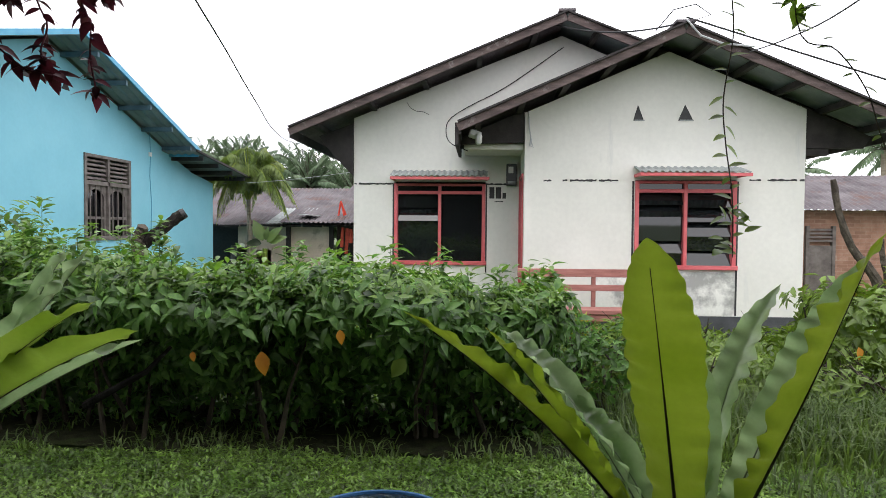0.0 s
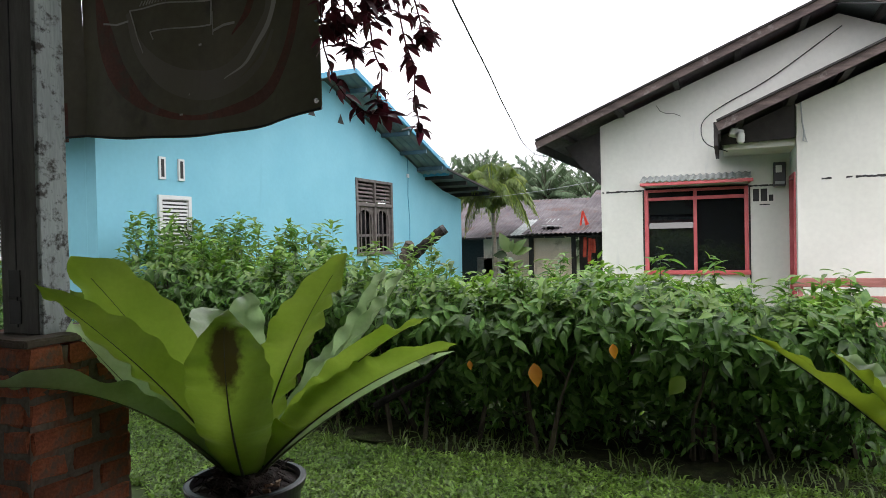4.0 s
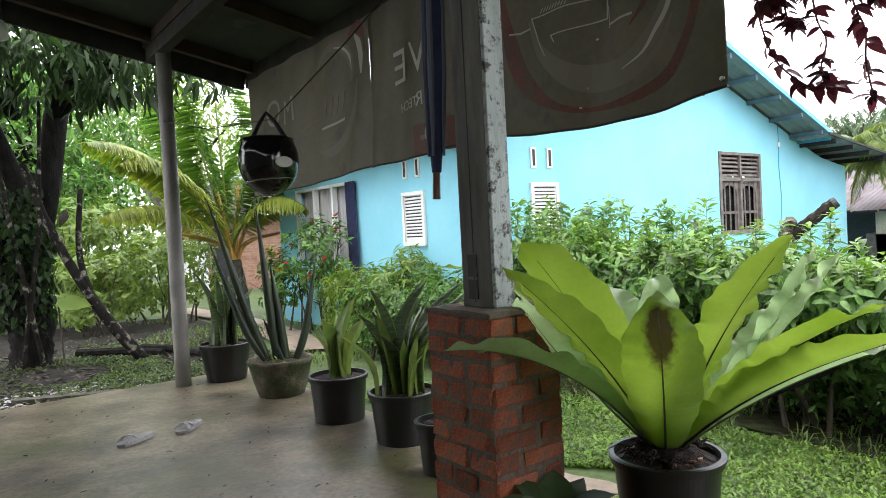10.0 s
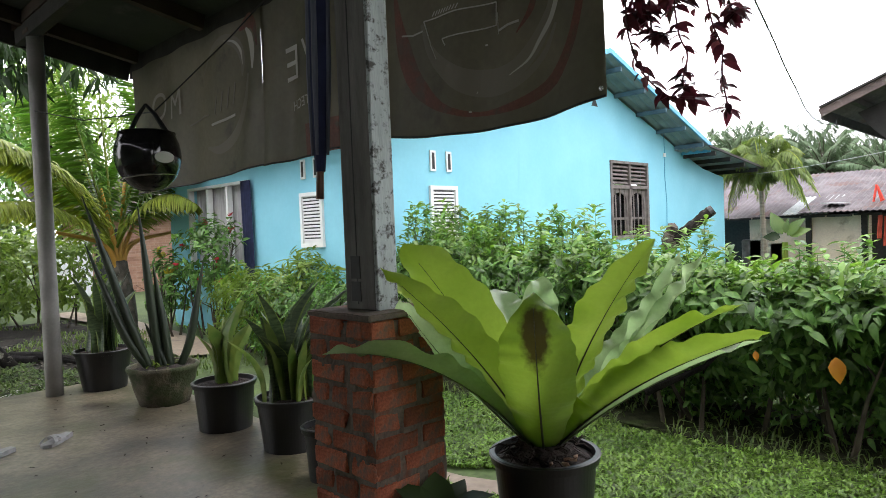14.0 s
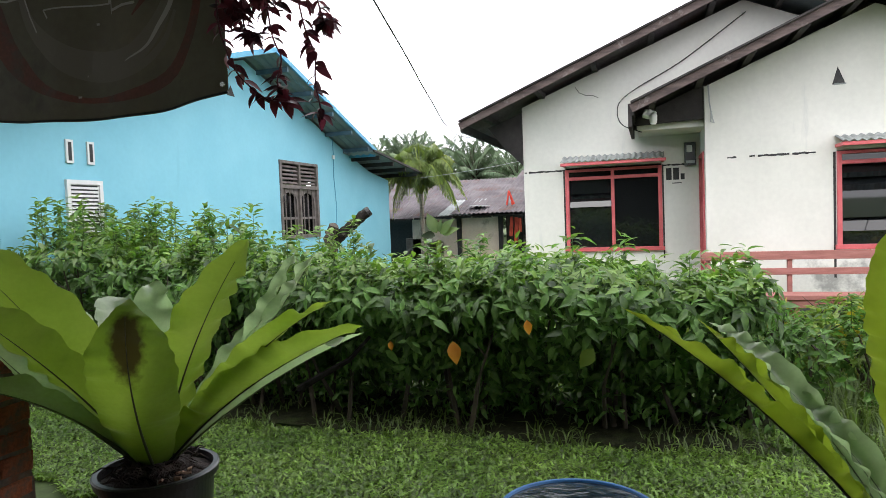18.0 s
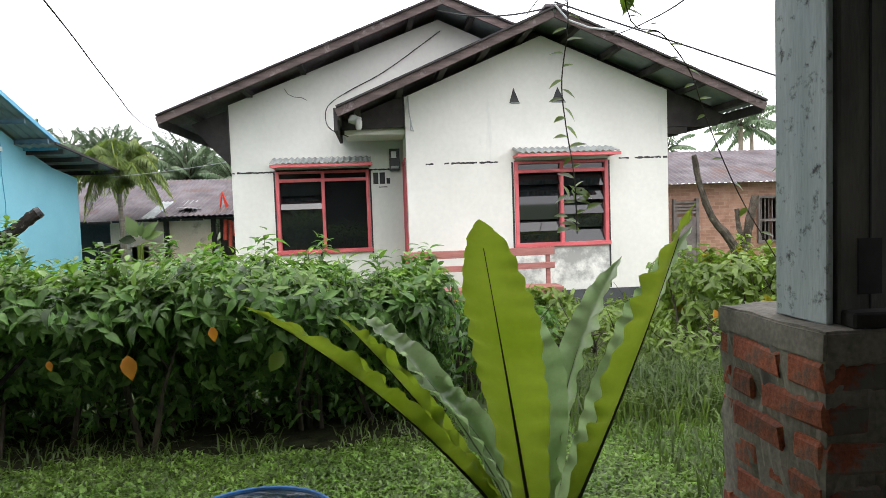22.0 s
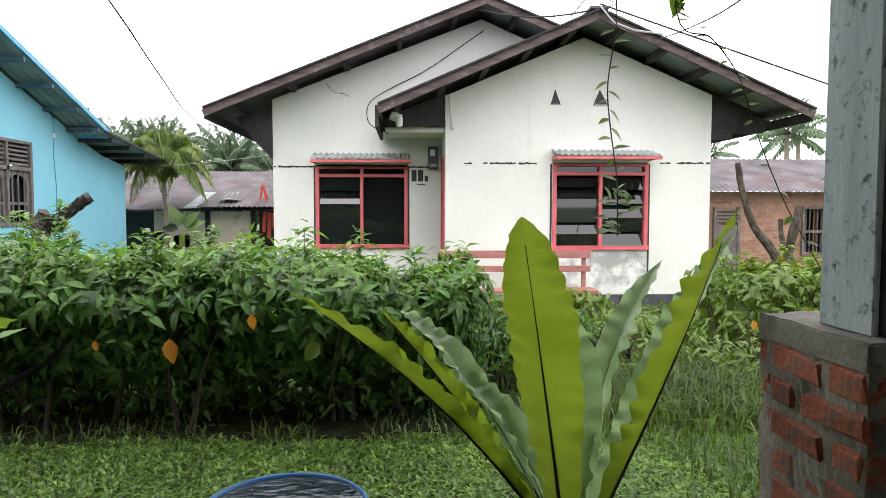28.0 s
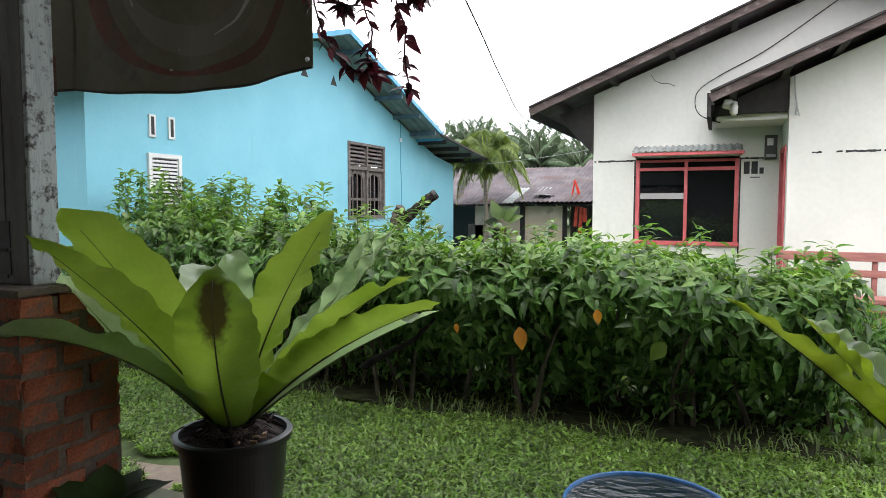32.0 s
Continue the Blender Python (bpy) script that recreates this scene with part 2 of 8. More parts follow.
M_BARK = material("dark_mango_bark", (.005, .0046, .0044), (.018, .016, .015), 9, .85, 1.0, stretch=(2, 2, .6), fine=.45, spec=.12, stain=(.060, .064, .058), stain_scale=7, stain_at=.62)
M_DEADWOOD = material("lichen_dead_wood", (.035, .029, .023), (.10, .09, .072), 9, .9, .7, fine=.25, stain=(.05, .045, .035), stain_scale=8, stain_at=.55)
M_DEADBARK = material("grey_brown_dead_bark", (.045, .038, .031), (.125, .108, .088), 10, .9, .8, fine=.3, spec=.1, stain=(.22, .21, .17), stain_scale=11, stain_at=.60)
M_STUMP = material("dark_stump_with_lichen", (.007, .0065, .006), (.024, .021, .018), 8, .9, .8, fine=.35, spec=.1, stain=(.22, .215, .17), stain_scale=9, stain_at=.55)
M_SHOOT = material("green_shoot", (.06, .10, .025), (.11, .16, .045), 12, .6)
M_STEM = material("shrub_stem", (.025, .020, .013), (.065, .052, .033), 12, .85, .3)
M_LEAF = material("hedge_leaf", (.050, .118, .026), (.112, .212, .048), 30, .42, through_light=.34, island=.6, spec=.34)
M_LEAF_DARK = material("dark_mango_leaf", (.011, .026, .008), (.030, .058, .014), 3, .55, through_light=.25, island=.5, spec=.25)
M_LEAF_OLIVE = material("olive_green_leaf", (.034, .062, .017), (.082, .118, .035), 3, .45, through_light=.3, island=.6, spec=.3)
M_LEAF_LIGHT = material("light_green_leaf", (.090, .150, .023), (.158, .232, .041), 3, .42, through_light=.34, island=.3)
M_LEAF_YOUNG = material("fresh_hedge_leaf", (.092, .178, .030), (.158, .258, .050), 3, .38, through_light=.36, island=.35)
M_LEAF_YELLOW = material("yellow_croton_leaf", (.24, .23, .025), (.36, .31, .045), 3, .4, through_light=.3, island=.3)
M_LEAF_DRY = material("orange_dry_leaf", (.38, .15, .02), (.50, .24, .04), 8, .6, through_light=.3)
M_LEAF_PURPLE = material("purple_red_leaf", (.045, .013, .022), (.14, .030, .040), 9, .4, through_light=.30, island=.6)
M_GRASS = material("lawn_blade", (.092, .170, .031), (.195, .302, .062), 1.6, .40, through_light=.35, island=.75)
M_GRASS_TALL = material("tall_grass_blade", (.052, .092, .018), (.115, .170, .038), 2.0, .5, through_light=.35, island=.35)
M_GROUND = material("lawn_soil", (.043, .068, .021), (.08, .118, .034), 1.5, .95, .4, detail=6, fine=.25, stain=(.10, .075, .05), stain_scale=.7, stain_at=.64)
# leafy earth with the hedge's shade put into the colour
M_BED_SHADE = material("hedge_shade_earth", (.010, .011, .006), (.029, .031, .015), 14, .95, .9, detail=8, fine=.5, spec=.1, stain=(.030, .042, .014), stain_scale=5, stain_at=.52)
M_YARD = material("wet_dark_yard", (.010, .009, .008), (.036, .032, .027), 3.2, .85, .9, detail=9, fine=.45, spec=.12, stain=(.09, .083, .072), stain_scale=6, stain_at=.61)
M_PATH = material("sandy_wet_path", (.17, .13, .095), (.28, .225, .17), 1.4, .75, .3, detail=6, fine=.15, stain=(.09, .075, .06), stain_scale=1.3, stain_at=.55)
M_FERN_YELLOW = material("yellow_green_fern_frond", (.160, .226, .030), (.248, .318, .055), 5, .30, .10, through_light=.47, fine=.04, spec=.5)
M_FERN = material("birds_nest_fern_frond", (.152, .234, .036), (.242, .330, .066), 5, .30, .10, through_light=.47, fine=.04, spec=.5)
# upper side of fronds, the sky's sheen put in as a pale colour
M_FERN_SHEEN = material("fern_upper_side_sky_sheen", (.225, .325, .15), (.335, .43, .235), 6, .24, .06, through_light=.5, fine=.05, spec=.8)
M_FERN_SPOT = material("spotted_fern_frond", (.152, .234, .036), (.242, .330, .066), 5, .30, .10, through_light=.47, fine=.04, spec=.5)
nt = M_FERN_SPOT.node_tree
co, dist, nz, sm, rp = nt.nodes.new("ShaderNodeTexCoord"), nt.nodes.new("ShaderNodeVectorMath"), nt.nodes.new("ShaderNodeTexNoise"), nt.nodes.new("ShaderNodeMath"), nt.nodes.new("ShaderNodeValToRGB")
sq = nt.nodes.new("ShaderNodeMapping")
sq.inputs["Scale"].default_value = (1.5, 1.5, .50)
nt.links.new(co.outputs["Object"], sq.inputs["Vector"])
dist.operation = "DISTANCE"
dist.inputs[1].default_value = (-1.434 * 1.5, 1.403 * 1.5, 1.071 * .50)
nt.links.new(sq.outputs["Vector"], dist.inputs[0])
nz.inputs["Scale"].default_value, nz.inputs["Detail"].default_value = 45, 5
nt.links.new(co.outputs["Object"], nz.inputs["Vector"])
sm.operation, sm.inputs[1].default_value = "MULTIPLY_ADD", .055
nt.links.new(nz.outputs["Fac"], sm.inputs[0])
nt.links.new(dist.outputs["Value"], sm.inputs[2])
rp.color_ramp.elements[0].position, rp.color_ramp.elements[1].position = .075, .105
rp.color_ramp.elements[0].color, rp.color_ramp.elements[1].color = (1, 1, 1, 1), (0, 0, 0, 1)
nt.links.new(sm.outputs[0], rp.inputs["Fac"])
bs = nt.nodes["Principled BSDF"]
old = bs.inputs["Base Color"].links[0].from_socket
mx = nt.nodes.new("ShaderNodeMix")
mx.data_type = "RGBA"
mx.inputs["B"].default_value = (.045, .038, .012, 1)
nt.links.new(rp.outputs["Color"], mx.inputs["Factor"])
nt.links.new(old, mx.inputs["A"])
for to in [l.to_socket for l in list(old.links) if l.to_node != mx]:
    nt.links.new(mx.outputs["Result"], to)
M_RIB_PALE = plain("pale_midrib", (.10, .14, .05), .45)
M_RIB = plain("dark_midrib", (.014, .016, .008), .45)
M_SANSE = material("snake_plant_leaf", (.013, .030, .013), (.070, .098, .045), 22, .34, stretch=(1, 1, 3.5), through_light=.1, island=.3)
M_SPEAR = material("dark_spear_leaf", (.009, .017, .008), (.026, .040, .017), 9, .5, stretch=(1, 1, .3), fine=.15)
M_SANSE_LIGHT = material("yellow_green_strap_leaf", (.06, .12, .026), (.17, .205, .058), 10, .4, through_light=.3, island=.3)
M_PALM = material("palm_frond", (.05, .13, .018), (.12, .22, .035), 2, .45, through_light=.3, island=.3)
M_PALM_ARECA = material("sunlit_areca_frond", (.10, .155, .035), (.18, .235, .065), 2, .45, through_light=.35, island=.4)
M_PALM_YELLOW = material("yellow_green_palm_frond", (.13, .19, .022), (.25, .285, .045), 2, .45, through_light=.35, island=.3)
# far palms and woods, greyed in the colour for haze
M_PALM_FAR = material("hazy_far_frond", (.070, .115, .058), (.135, .190, .105), 1, .7, through_light=.2, island=.3)
M_PALMTRUNK = material("ringed_palm_trunk", (.17, .14, .11), (.30, .26, .20), 5, .9, .4, stretch=(.5, .5, 5))
M_PETIOLE = plain("orange_palm_stalk", (.36, .20, .03), .5)
M_CABLE = plain("black_cable", (.01, .01, .011), .6)
M_WIRE_PALE = plain("pale_wire", (.4, .42, .42), .6)
M_PAINTWHITE = material("white_shutter_paint", (.66, .67, .66), (.75, .76, .75), 6, .5)
M_OLDWOODWIN = material("weathered_window_wood", (.095, .080, .073), (.20, .175, .163), 8, .8, .2, fine=.1)
M_CURTAIN = material("grey_lace_curtain", (.34, .33, .33), (.48, .47, .47), 14, .9, stretch=(3, 3, .3))
M_PLASTER = material("stained_beige_plaster", (.64, .50, .40), (.78, .66, .55), 2, .9, .2, fine=.06, stain=(.34, .25, .18), stain_scale=1.3, stain_at=.6)
M_METER = plain("dark_meter_box", (.025, .026, .028), .4)
M_METERFACE = plain("white_meter_face", (.6, .6, .58), .4)
M_BLACKCLOTH_AND_SHADE = material("black_cloth_and_bag_shade", (.006, .006, .007), (.012, .012, .013), 8, .9)
M_SACK = material("grey_feed_sack", (.075, .08, .08), (.19, .20, .195), 9, .6, .6, fine=.08)
M_FLOWER = plain("red_flower", (.42, .025, .035), .6)
M_BULB = plain("frosted_bulb", (.75, .76, .74), .3)

# ---- building tools ----


def thing(name, label, category, group="", kind="", at=(0, 0, 0)):
    ob = new(name)
    ob.location = at
    ob.empty_display_size = 0.1
    return tagged(ob, label, category, group, kind)


def to_mesh(name, verts, faces, mat, smooth=False):
    me = bpy.data.meshes.new(name)
    me.from_pydata([tuple(v) for v in verts], [], faces)
    me.materials.append(mat)
    if smooth:
        me.shade_smooth()
    me.update()
    return me


def part(name, me, parent=None, label="", mat=None, smooth=False):
    """Links a mesh or bmesh as one object, under a thing or a part."""
    if isinstance(me, bmesh.types.BMesh):
        bm = me
        me = bpy.data.meshes.new(name)
        bmesh.ops.recalc_face_normals(bm, faces=bm.faces)
        bm.to_mesh(me)
        bm.free()
        me.materials.append(mat)
        if smooth:
            me.shade_smooth()
    ob = new(name, me)
    if parent:
        ob.parent = parent
        if parent.type == "MESH":
            ob.matrix_parent_inverse = parent.matrix_basis.inverted()
        if parent.type == "EMPTY" and parent.location.length:
            ob.matrix_parent_inverse = Matrix.Translation(-parent.location)
    if label:
        tagged(ob, label)
    return ob


def bm_box(x0, x1, y0, y1, z0, z1, bevel=0.0, bm=None):
    own = bm is None
    bm = bm or bmesh.new()
    vs = [bm.verts.new((x, y, z)) for z in (z0, z1) for y in (y0, y1) for x in (x0, x1)]
    for f in ((0, 2, 3, 1), (4, 5, 7, 6), (0, 1, 5, 4), (2, 6, 7, 3), (0, 4, 6, 2), (1, 3, 7, 5)):
        bm.faces.new([vs[i] for i in f])
    if bevel and own:
        bmesh.ops.bevel(bm, geom=list(bm.edges), offset=bevel, segments=1, affect="EDGES", profile=.5)
    return bm


def bm_beam(a, b, w, h, bm=None, up=(0, 0, 1)):
    """A board from a to b, w wide and h high."""
    bm = bm or bmesh.new()
    a, b = Vector(a), Vector(b)
    d = (b - a).normalized()
    s = d.cross(Vector(up)).normalized()
    u = s.cross(d)
    vs = [bm.verts.new(p + s * i * w / 2 + u * j * h / 2) for p in (a, b) for j in (-1, 1) for i in (-1, 1)]
    for f in ((0, 1, 3, 2), (4, 6, 7, 5), (0, 4, 5, 1), (2, 3, 7, 6), (0, 2, 6, 4), (1, 5, 7, 3)):
        bm.faces.new([vs[i] for i in f])
    return bm


def bm_prism(pts, y0, y1, bm=None, axis="y"):
    """A polygon of (across, z), thickened along y, or along x."""
    bm = bm or bmesh.new()
    put = (lambda u, z, d: (u, d, z)) if axis == "y" else (lambda u, z, d: (d, u, z))
    a = [bm.verts.new(put(u, z, y0)) for u, z in pts]
    b = [bm.verts.new(put(u, z, y1)) for u, z in pts]
    bm.faces.new(a), bm.faces.new(b[::-1])
    for i in range(len(pts)):
        bm.faces.new((a[i - 1], b[i - 1], b[i], a[i]))
    return bm


def bm_lathe(profile, centre, n=28, bm=None):
    """A turned body from (radius, z) pairs."""
    bm = bm or bmesh.new()
    cx, cy, cz = centre
    rings = [[bm.verts.new((cx + r * math.cos(2 * math.pi * i / n), cy + r * math.sin(2 * math.pi * i / n), cz + z)) for i in range(n)] for r, z in profile]
    for a, b in zip(rings, rings[1:]):
        for i in range(n):
            bm.faces.new((a[i], a[(i + 1) % n], b[(i + 1) % n], b[i]))
    bm.faces.new(rings[0][::-1])
    bm.faces.new(rings[-1])
    return bm


def bm_tube(pts, radii, n=6, bm=None):
    """A tapered tube along points."""
    bm = bm or bmesh.new()
    pts = [Vector(p) for p in pts]
    rings = []
    for i, p in enumerate(pts):
        d = (pts[min(i + 1, len(pts) - 1)] - pts[max(i - 1, 0)]).normalized()
        s = d.cross(Vector((.31, .17, 1) if abs(d.z) < .95 else (1, .2, 0))).normalized()
        u = s.cross(d)
        r = radii[i] if isinstance(radii, (list, tuple)) else radii
        rings.append([bm.verts.new(p + (s * math.cos(2 * math.pi * k / n) + u * math.sin(2 * math.pi * k / n)) * r) for k in range(n)])
    for a, b in zip(rings, rings[1:]):
        for k in range(n):
            bm.faces.new((a[k], a[(k + 1) % n], b[(k + 1) % n], b[k]))
    bm.faces.new(rings[0][::-1])
    bm.faces.new(rings[-1])
    return bm


def bend(a, b, sag, n=10):
    """Points from a to b that hang by sag in the middle."""
    a, b = Vector(a), Vector(b)
    return [a.lerp(b, i / n) - Vector((0, 0, sag * 4 * (i / n) * (1 - i / n))) for i in range(n + 1)]


def bend_through(pts, n=17):
    """Points along a smooth line through the given ones."""
    p = [np.array(q, float) for q in pts]
    p = [2 * p[0] - p[1]] + p + [2 * p[-1] - p[-2]]
    out = []
    for u in np.linspace(0, len(pts) - 1 - 1e-6, n):
        i, f = int(u), u - int(u)
        a, b, c, d = p[i:i + 4]
        out.append(Vector(.5 * (2 * b + (c - a) * f + (2 * a - 5 * b + 4 * c - d) * f * f + (3 * b - a - 3 * c + d) * f ** 3)))
    return out


def wavy_sheet(name, a, b, c, waves, amp, mat, thick=0.006, per=6):
    """A corrugated sheet: waves from a to b, running down from a to c."""
    a, b, c = Vector(a), Vector(b), Vector(c)
    nrm = (b - a).cross(c - a).normalized()
    if nrm.z < 0:
        nrm = -nrm
    cols = waves * per
    vs, fs = [], []
    for lift in (0, -thick):
        for end in (Vector(), c - a):
            for i in range(cols + 1):
                vs.append(a.lerp(b, i / cols) + end + nrm * (amp * math.sin(2 * math.pi * i / per) + lift))
    k = cols + 1
    for i in range(cols):
        fs += [(i, i + 1, k + i + 1, k + i), (2 * k + i, 3 * k + i, 3 * k + i + 1, 2 * k + i + 1), (i, 2 * k + i, 2 * k + i + 1, i + 1), (k + i, k + i + 1, 3 * k + i + 1, 3 * k + i)]
    return to_mesh(name, vs, fs, mat, False)


def fine_leaf_mesh(name, pos, way, nrm, length, width, mat, fold=0.2, droop=0.2):
    """Leaves seen from near: oval blades with a folded midrib and a curved, drooping tip."""
    pos, way, nrm = np.asarray(pos, float), unit(np.asarray(way, float)), np.asarray(nrm, float)
    side = unit(np.cross(way, nrm))
    up = np.cross(side, way)
    ln, wd = np.broadcast_to(length, len(pos))[:, None], np.broadcast_to(width, len(pos))[:, None]
    ts, ws = (0, .14, .34, .56, .78, 1), (.06, .62, 1.0, .9, .5, .0)
    v = np.empty((len(pos), 18, 3))
    for i, (t, w) in enumerate(zip(ts, ws)):
        mid = pos + way * ln * t - up * ln * droop * t * t
        v[:, i * 3] = mid + side * wd * .5 * w + up * wd * fold * w
        v[:, i * 3 + 1] = mid
        v[:, i * 3 + 2] = mid - side * wd * .5 * w + up * wd * fold * w
    quads = np.array([(i * 3 + j, i * 3 + j + 1, i * 3 + j + 4, i * 3 + j + 3) for i in range(5) for j in range(2)])
    f = (np.arange(len(pos))[:, None, None] * 18 + quads[None]).reshape(-1, 4)
    me = bpy.data.meshes.new(name)
    me.vertices.add(len(pos) * 18)
    me.vertices.foreach_set("co", v.reshape(-1))
    me.loops.add(len(f) * 4)
    me.loops.foreach_set("vertex_index", f.reshape(-1).astype(np.int32))
    me.polygons.add(len(f))
    me.polygons.foreach_set("loop_start", np.arange(0, len(f) * 4, 4, dtype=np.int32))
    me.polygons.foreach_set("use_smooth", np.ones(len(f), bool))
    me.update(calc_edges=True)
    me.materials.append(mat)
    return me


def leaf_mesh(name, pos, way, nrm, length, width, mat, fold=0.25, droop=0.15):
    """Many folded, pointed leaves in one mesh: arrays of base, direction, up side, length and width."""
    pos, way, nrm = np.asarray(pos, float), np.asarray(way, float), np.asarray(nrm, float)
    way = way / np.linalg.norm(way, axis=1, keepdims=True)
    side = np.cross(way, nrm)
    side /= np.linalg.norm(side, axis=1, keepdims=True) + 1e-9
    up = np.cross(side, way)
    ln, wd = np.broadcast_to(length, len(pos))[:, None], np.broadcast_to(width, len(pos))[:, None]
    v = np.empty((len(pos), 7, 3))
    v[:, 0] = pos
    v[:, 1] = pos + way * ln * .32 + side * wd * .46 + up * wd * fold
    v[:, 2] = pos + way * ln * .32 - side * wd * .46 + up * wd * fold
    v[:, 3] = pos + way * ln * .36
    v[:, 4] = pos + way * ln * .68 + side * wd * .34 + up * (wd * fold * .7 - ln * droop * .3)
    v[:, 5] = pos + way * ln * .68 - side * wd * .34 + up * (wd * fold * .7 - ln * droop * .3)
    v[:, 6] = pos + way * ln - up * ln * droop
    tris = np.array([(0, 1, 3), (0, 3, 2), (3, 1, 4), (3, 4, 6), (3, 5, 2), (3, 6, 5)])
    f = (np.arange(len(pos))[:, None, None] * 7 + tris[None]).reshape(-1, 3)
    me = bpy.data.meshes.new(name)
    me.vertices.add(len(pos) * 7)
    me.vertices.foreach_set("co", v.reshape(-1))
    me.loops.add(len(f) * 3)
    me.loops.foreach_set("vertex_index", f.reshape(-1).astype(np.int32))
    me.polygons.add(len(f))
    me.polygons.foreach_set("loop_start", np.arange(0, len(f) * 3, 3, dtype=np.int32))
    me.update(calc_edges=True)
    me.materials.append(mat)
    return me


def blade_mesh(name, pos, height, width, lean, mat, rng):
    """Grass blades: bent triangles pairs standing on pos."""
    n = len(pos)
    a = rng.uniform(0, 2 * np.pi, n)
    d = np.stack([np.cos(a), np.sin(a), np.zeros(n)], 1)
    s = np.stack([-np.sin(a), np.cos(a), np.zeros(n)], 1)
    h = np.broadcast_to(height, n)[:, None] * rng.uniform(.6, 1.3, (n, 1))
    w = np.broadcast_to(width, n)[:, None] * rng.uniform(.7, 1.3, (n, 1))
    le = lean * rng.uniform(.3, 1.3, (n, 1))
    z = np.array([[0, 0, 1.]])
    v = np.empty((n, 5, 3))
    v[:, 0], v[:, 1] = pos - s * w / 2, pos + s * w / 2
    mid = pos + z * h * .6 + d * h * le * .35
    v[:, 2], v[:, 3] = mid + s * w * .42, mid - s * w * .42
    v[:, 4] = pos + z * h * (1 - .35 * np.minimum(le, 1.5)) + d * h * le
    tris = np.array([(0, 1, 2), (0, 2, 3), (3, 2, 4)])
    f = (np.arange(n)[:, None, None] * 5 + tris[None]).reshape(-1, 3)
    me = bpy.data.meshes.new(name)
    me.vertices.add(n * 5)
    me.vertices.foreach_set("co", v.reshape(-1))
    me.loops.add(len(f) * 3)
    me.loops.foreach_set("vertex_index", f.reshape(-1).astype(np.int32))
    me.polygons.add(len(f))
    me.polygons.foreach_set("loop_start", np.arange(0, len(f) * 3, 3, dtype=np.int32))
    me.update(calc_edges=True)
    me.materials.append(mat)
    return me


def roughen(bm, amount, seed):
    r = random.Random(seed)
    for v in bm.verts:
        v.co += Vector((r.uniform(-1, 1), r.uniform(-1, 1), r.uniform(-1, 1))) * amount
    return bm


def unit(v):
    return v / (np.linalg.norm(v, axis=-1, keepdims=True) + 1e-9)

# ---- ground ----
rng = np.random.default_rng(7)


def setting(name, me, label="", category="", mat=None):
    return tagged(part(name, me, None, "", mat), label, category, "", "structure")


xs = np.concatenate([np.linspace(-900, -40, 8), np.linspace(-30, 30, 61), np.linspace(40, 900, 8)])
ys = np.concatenate([np.linspace(-60, -10, 5), np.linspace(-8, 30, 39), np.linspace(40, 1500, 9)])
gv = [(x, y, (0.02 * math.sin(x * 1.3) * math.sin(y * 1.1) - 0.02) if abs(x) < 30 and 2.6 < y < 30 else -0.02) for y in ys for x in xs]
k = len(xs)
gf = [(j * k + i, j * k + i + 1, (j + 1) * k + i + 1, (j + 1) * k + i) for j in range(len(ys) - 1) for i in range(k - 1)]
setting("ground", to_mesh("ground", gv, gf, M_GROUND, True), "grassy earth with bare sandy patches around the houses", "ground")

# wet sandy yard beyond the porch's end, and the path towards the blue house
bm = bmesh.new()
ring = [(-6.9, -5), (-6.75, 2.5), (-7.6, 3.1), (-9.6, 2.9), (-11.6, 3.5), (-13.5, 3.6), (-14.5, -5)]
bm.faces.new([bm.verts.new((x, y, 0.012)) for x, y in ring][::-1])
setting("yard", bm, "wet dark sandy yard strewn with litter", "yard", M_YARD)
bm = bmesh.new()
ring = [(-7.6, 3.6), (-9.2, 4.05), (-12, 4.3), (-15, 4.2), (-15, 3.7), (-12, 3.75), (-9.4, 3.45), (-7.9, 3.2)]
bm.faces.new([bm.verts.new((x, y, 0.018)) for x, y in ring])
setting("path", bm, "pale sandy footpath towards the blue house", "path", M_PATH)

# worn sandy strip where the lawn meets the porch
bm = bmesh.new()
ring = [(-3.1, 2.06), (-1.75, 2.045), (-1.70, 2.16), (-1.86, 2.27), (-1.98, 2.40), (-2.16, 2.47), (-2.24, 2.56), (-2.6, 2.585), (-2.8, 2.52), (-3.05, 2.5)]
bm.faces.new([bm.verts.new((x, y, -.010)) for x, y in ring])
setting("sandy_ground", bm, "worn sandy strip between lawn and porch", "ground", M_PATH)

# bare bed under the hedge, near-black for its shade, edge overgrown by the lawn
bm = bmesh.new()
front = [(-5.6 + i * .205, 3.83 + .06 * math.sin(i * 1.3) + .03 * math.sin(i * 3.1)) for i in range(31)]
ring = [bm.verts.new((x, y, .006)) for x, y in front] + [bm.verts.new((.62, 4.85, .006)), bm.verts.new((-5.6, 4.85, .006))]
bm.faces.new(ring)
setting("hedge_bed", bm, "earth with rotting leaves under the hedge, coloured near-black for its shade", "ground", M_BED_SHADE)

# ---- porch ----
bm = bmesh.new()
edge = [(-6.62, -3.2), (3.4, -3.2), (3.4, 2.03), (-2.4, 2.03), (-2.7, 2.08), (-6.62, 2.22)]
low, high = [bm.verts.new((x, y, -.1)) for x, y in edge], [bm.verts.new((x, y, .15)) for x, y in edge]
bm.faces.new(low[::-1]), bm.faces.new(high)
for i in range(6):
    bm.faces.new((low[i - 1], low[i], high[i], high[i - 1]))
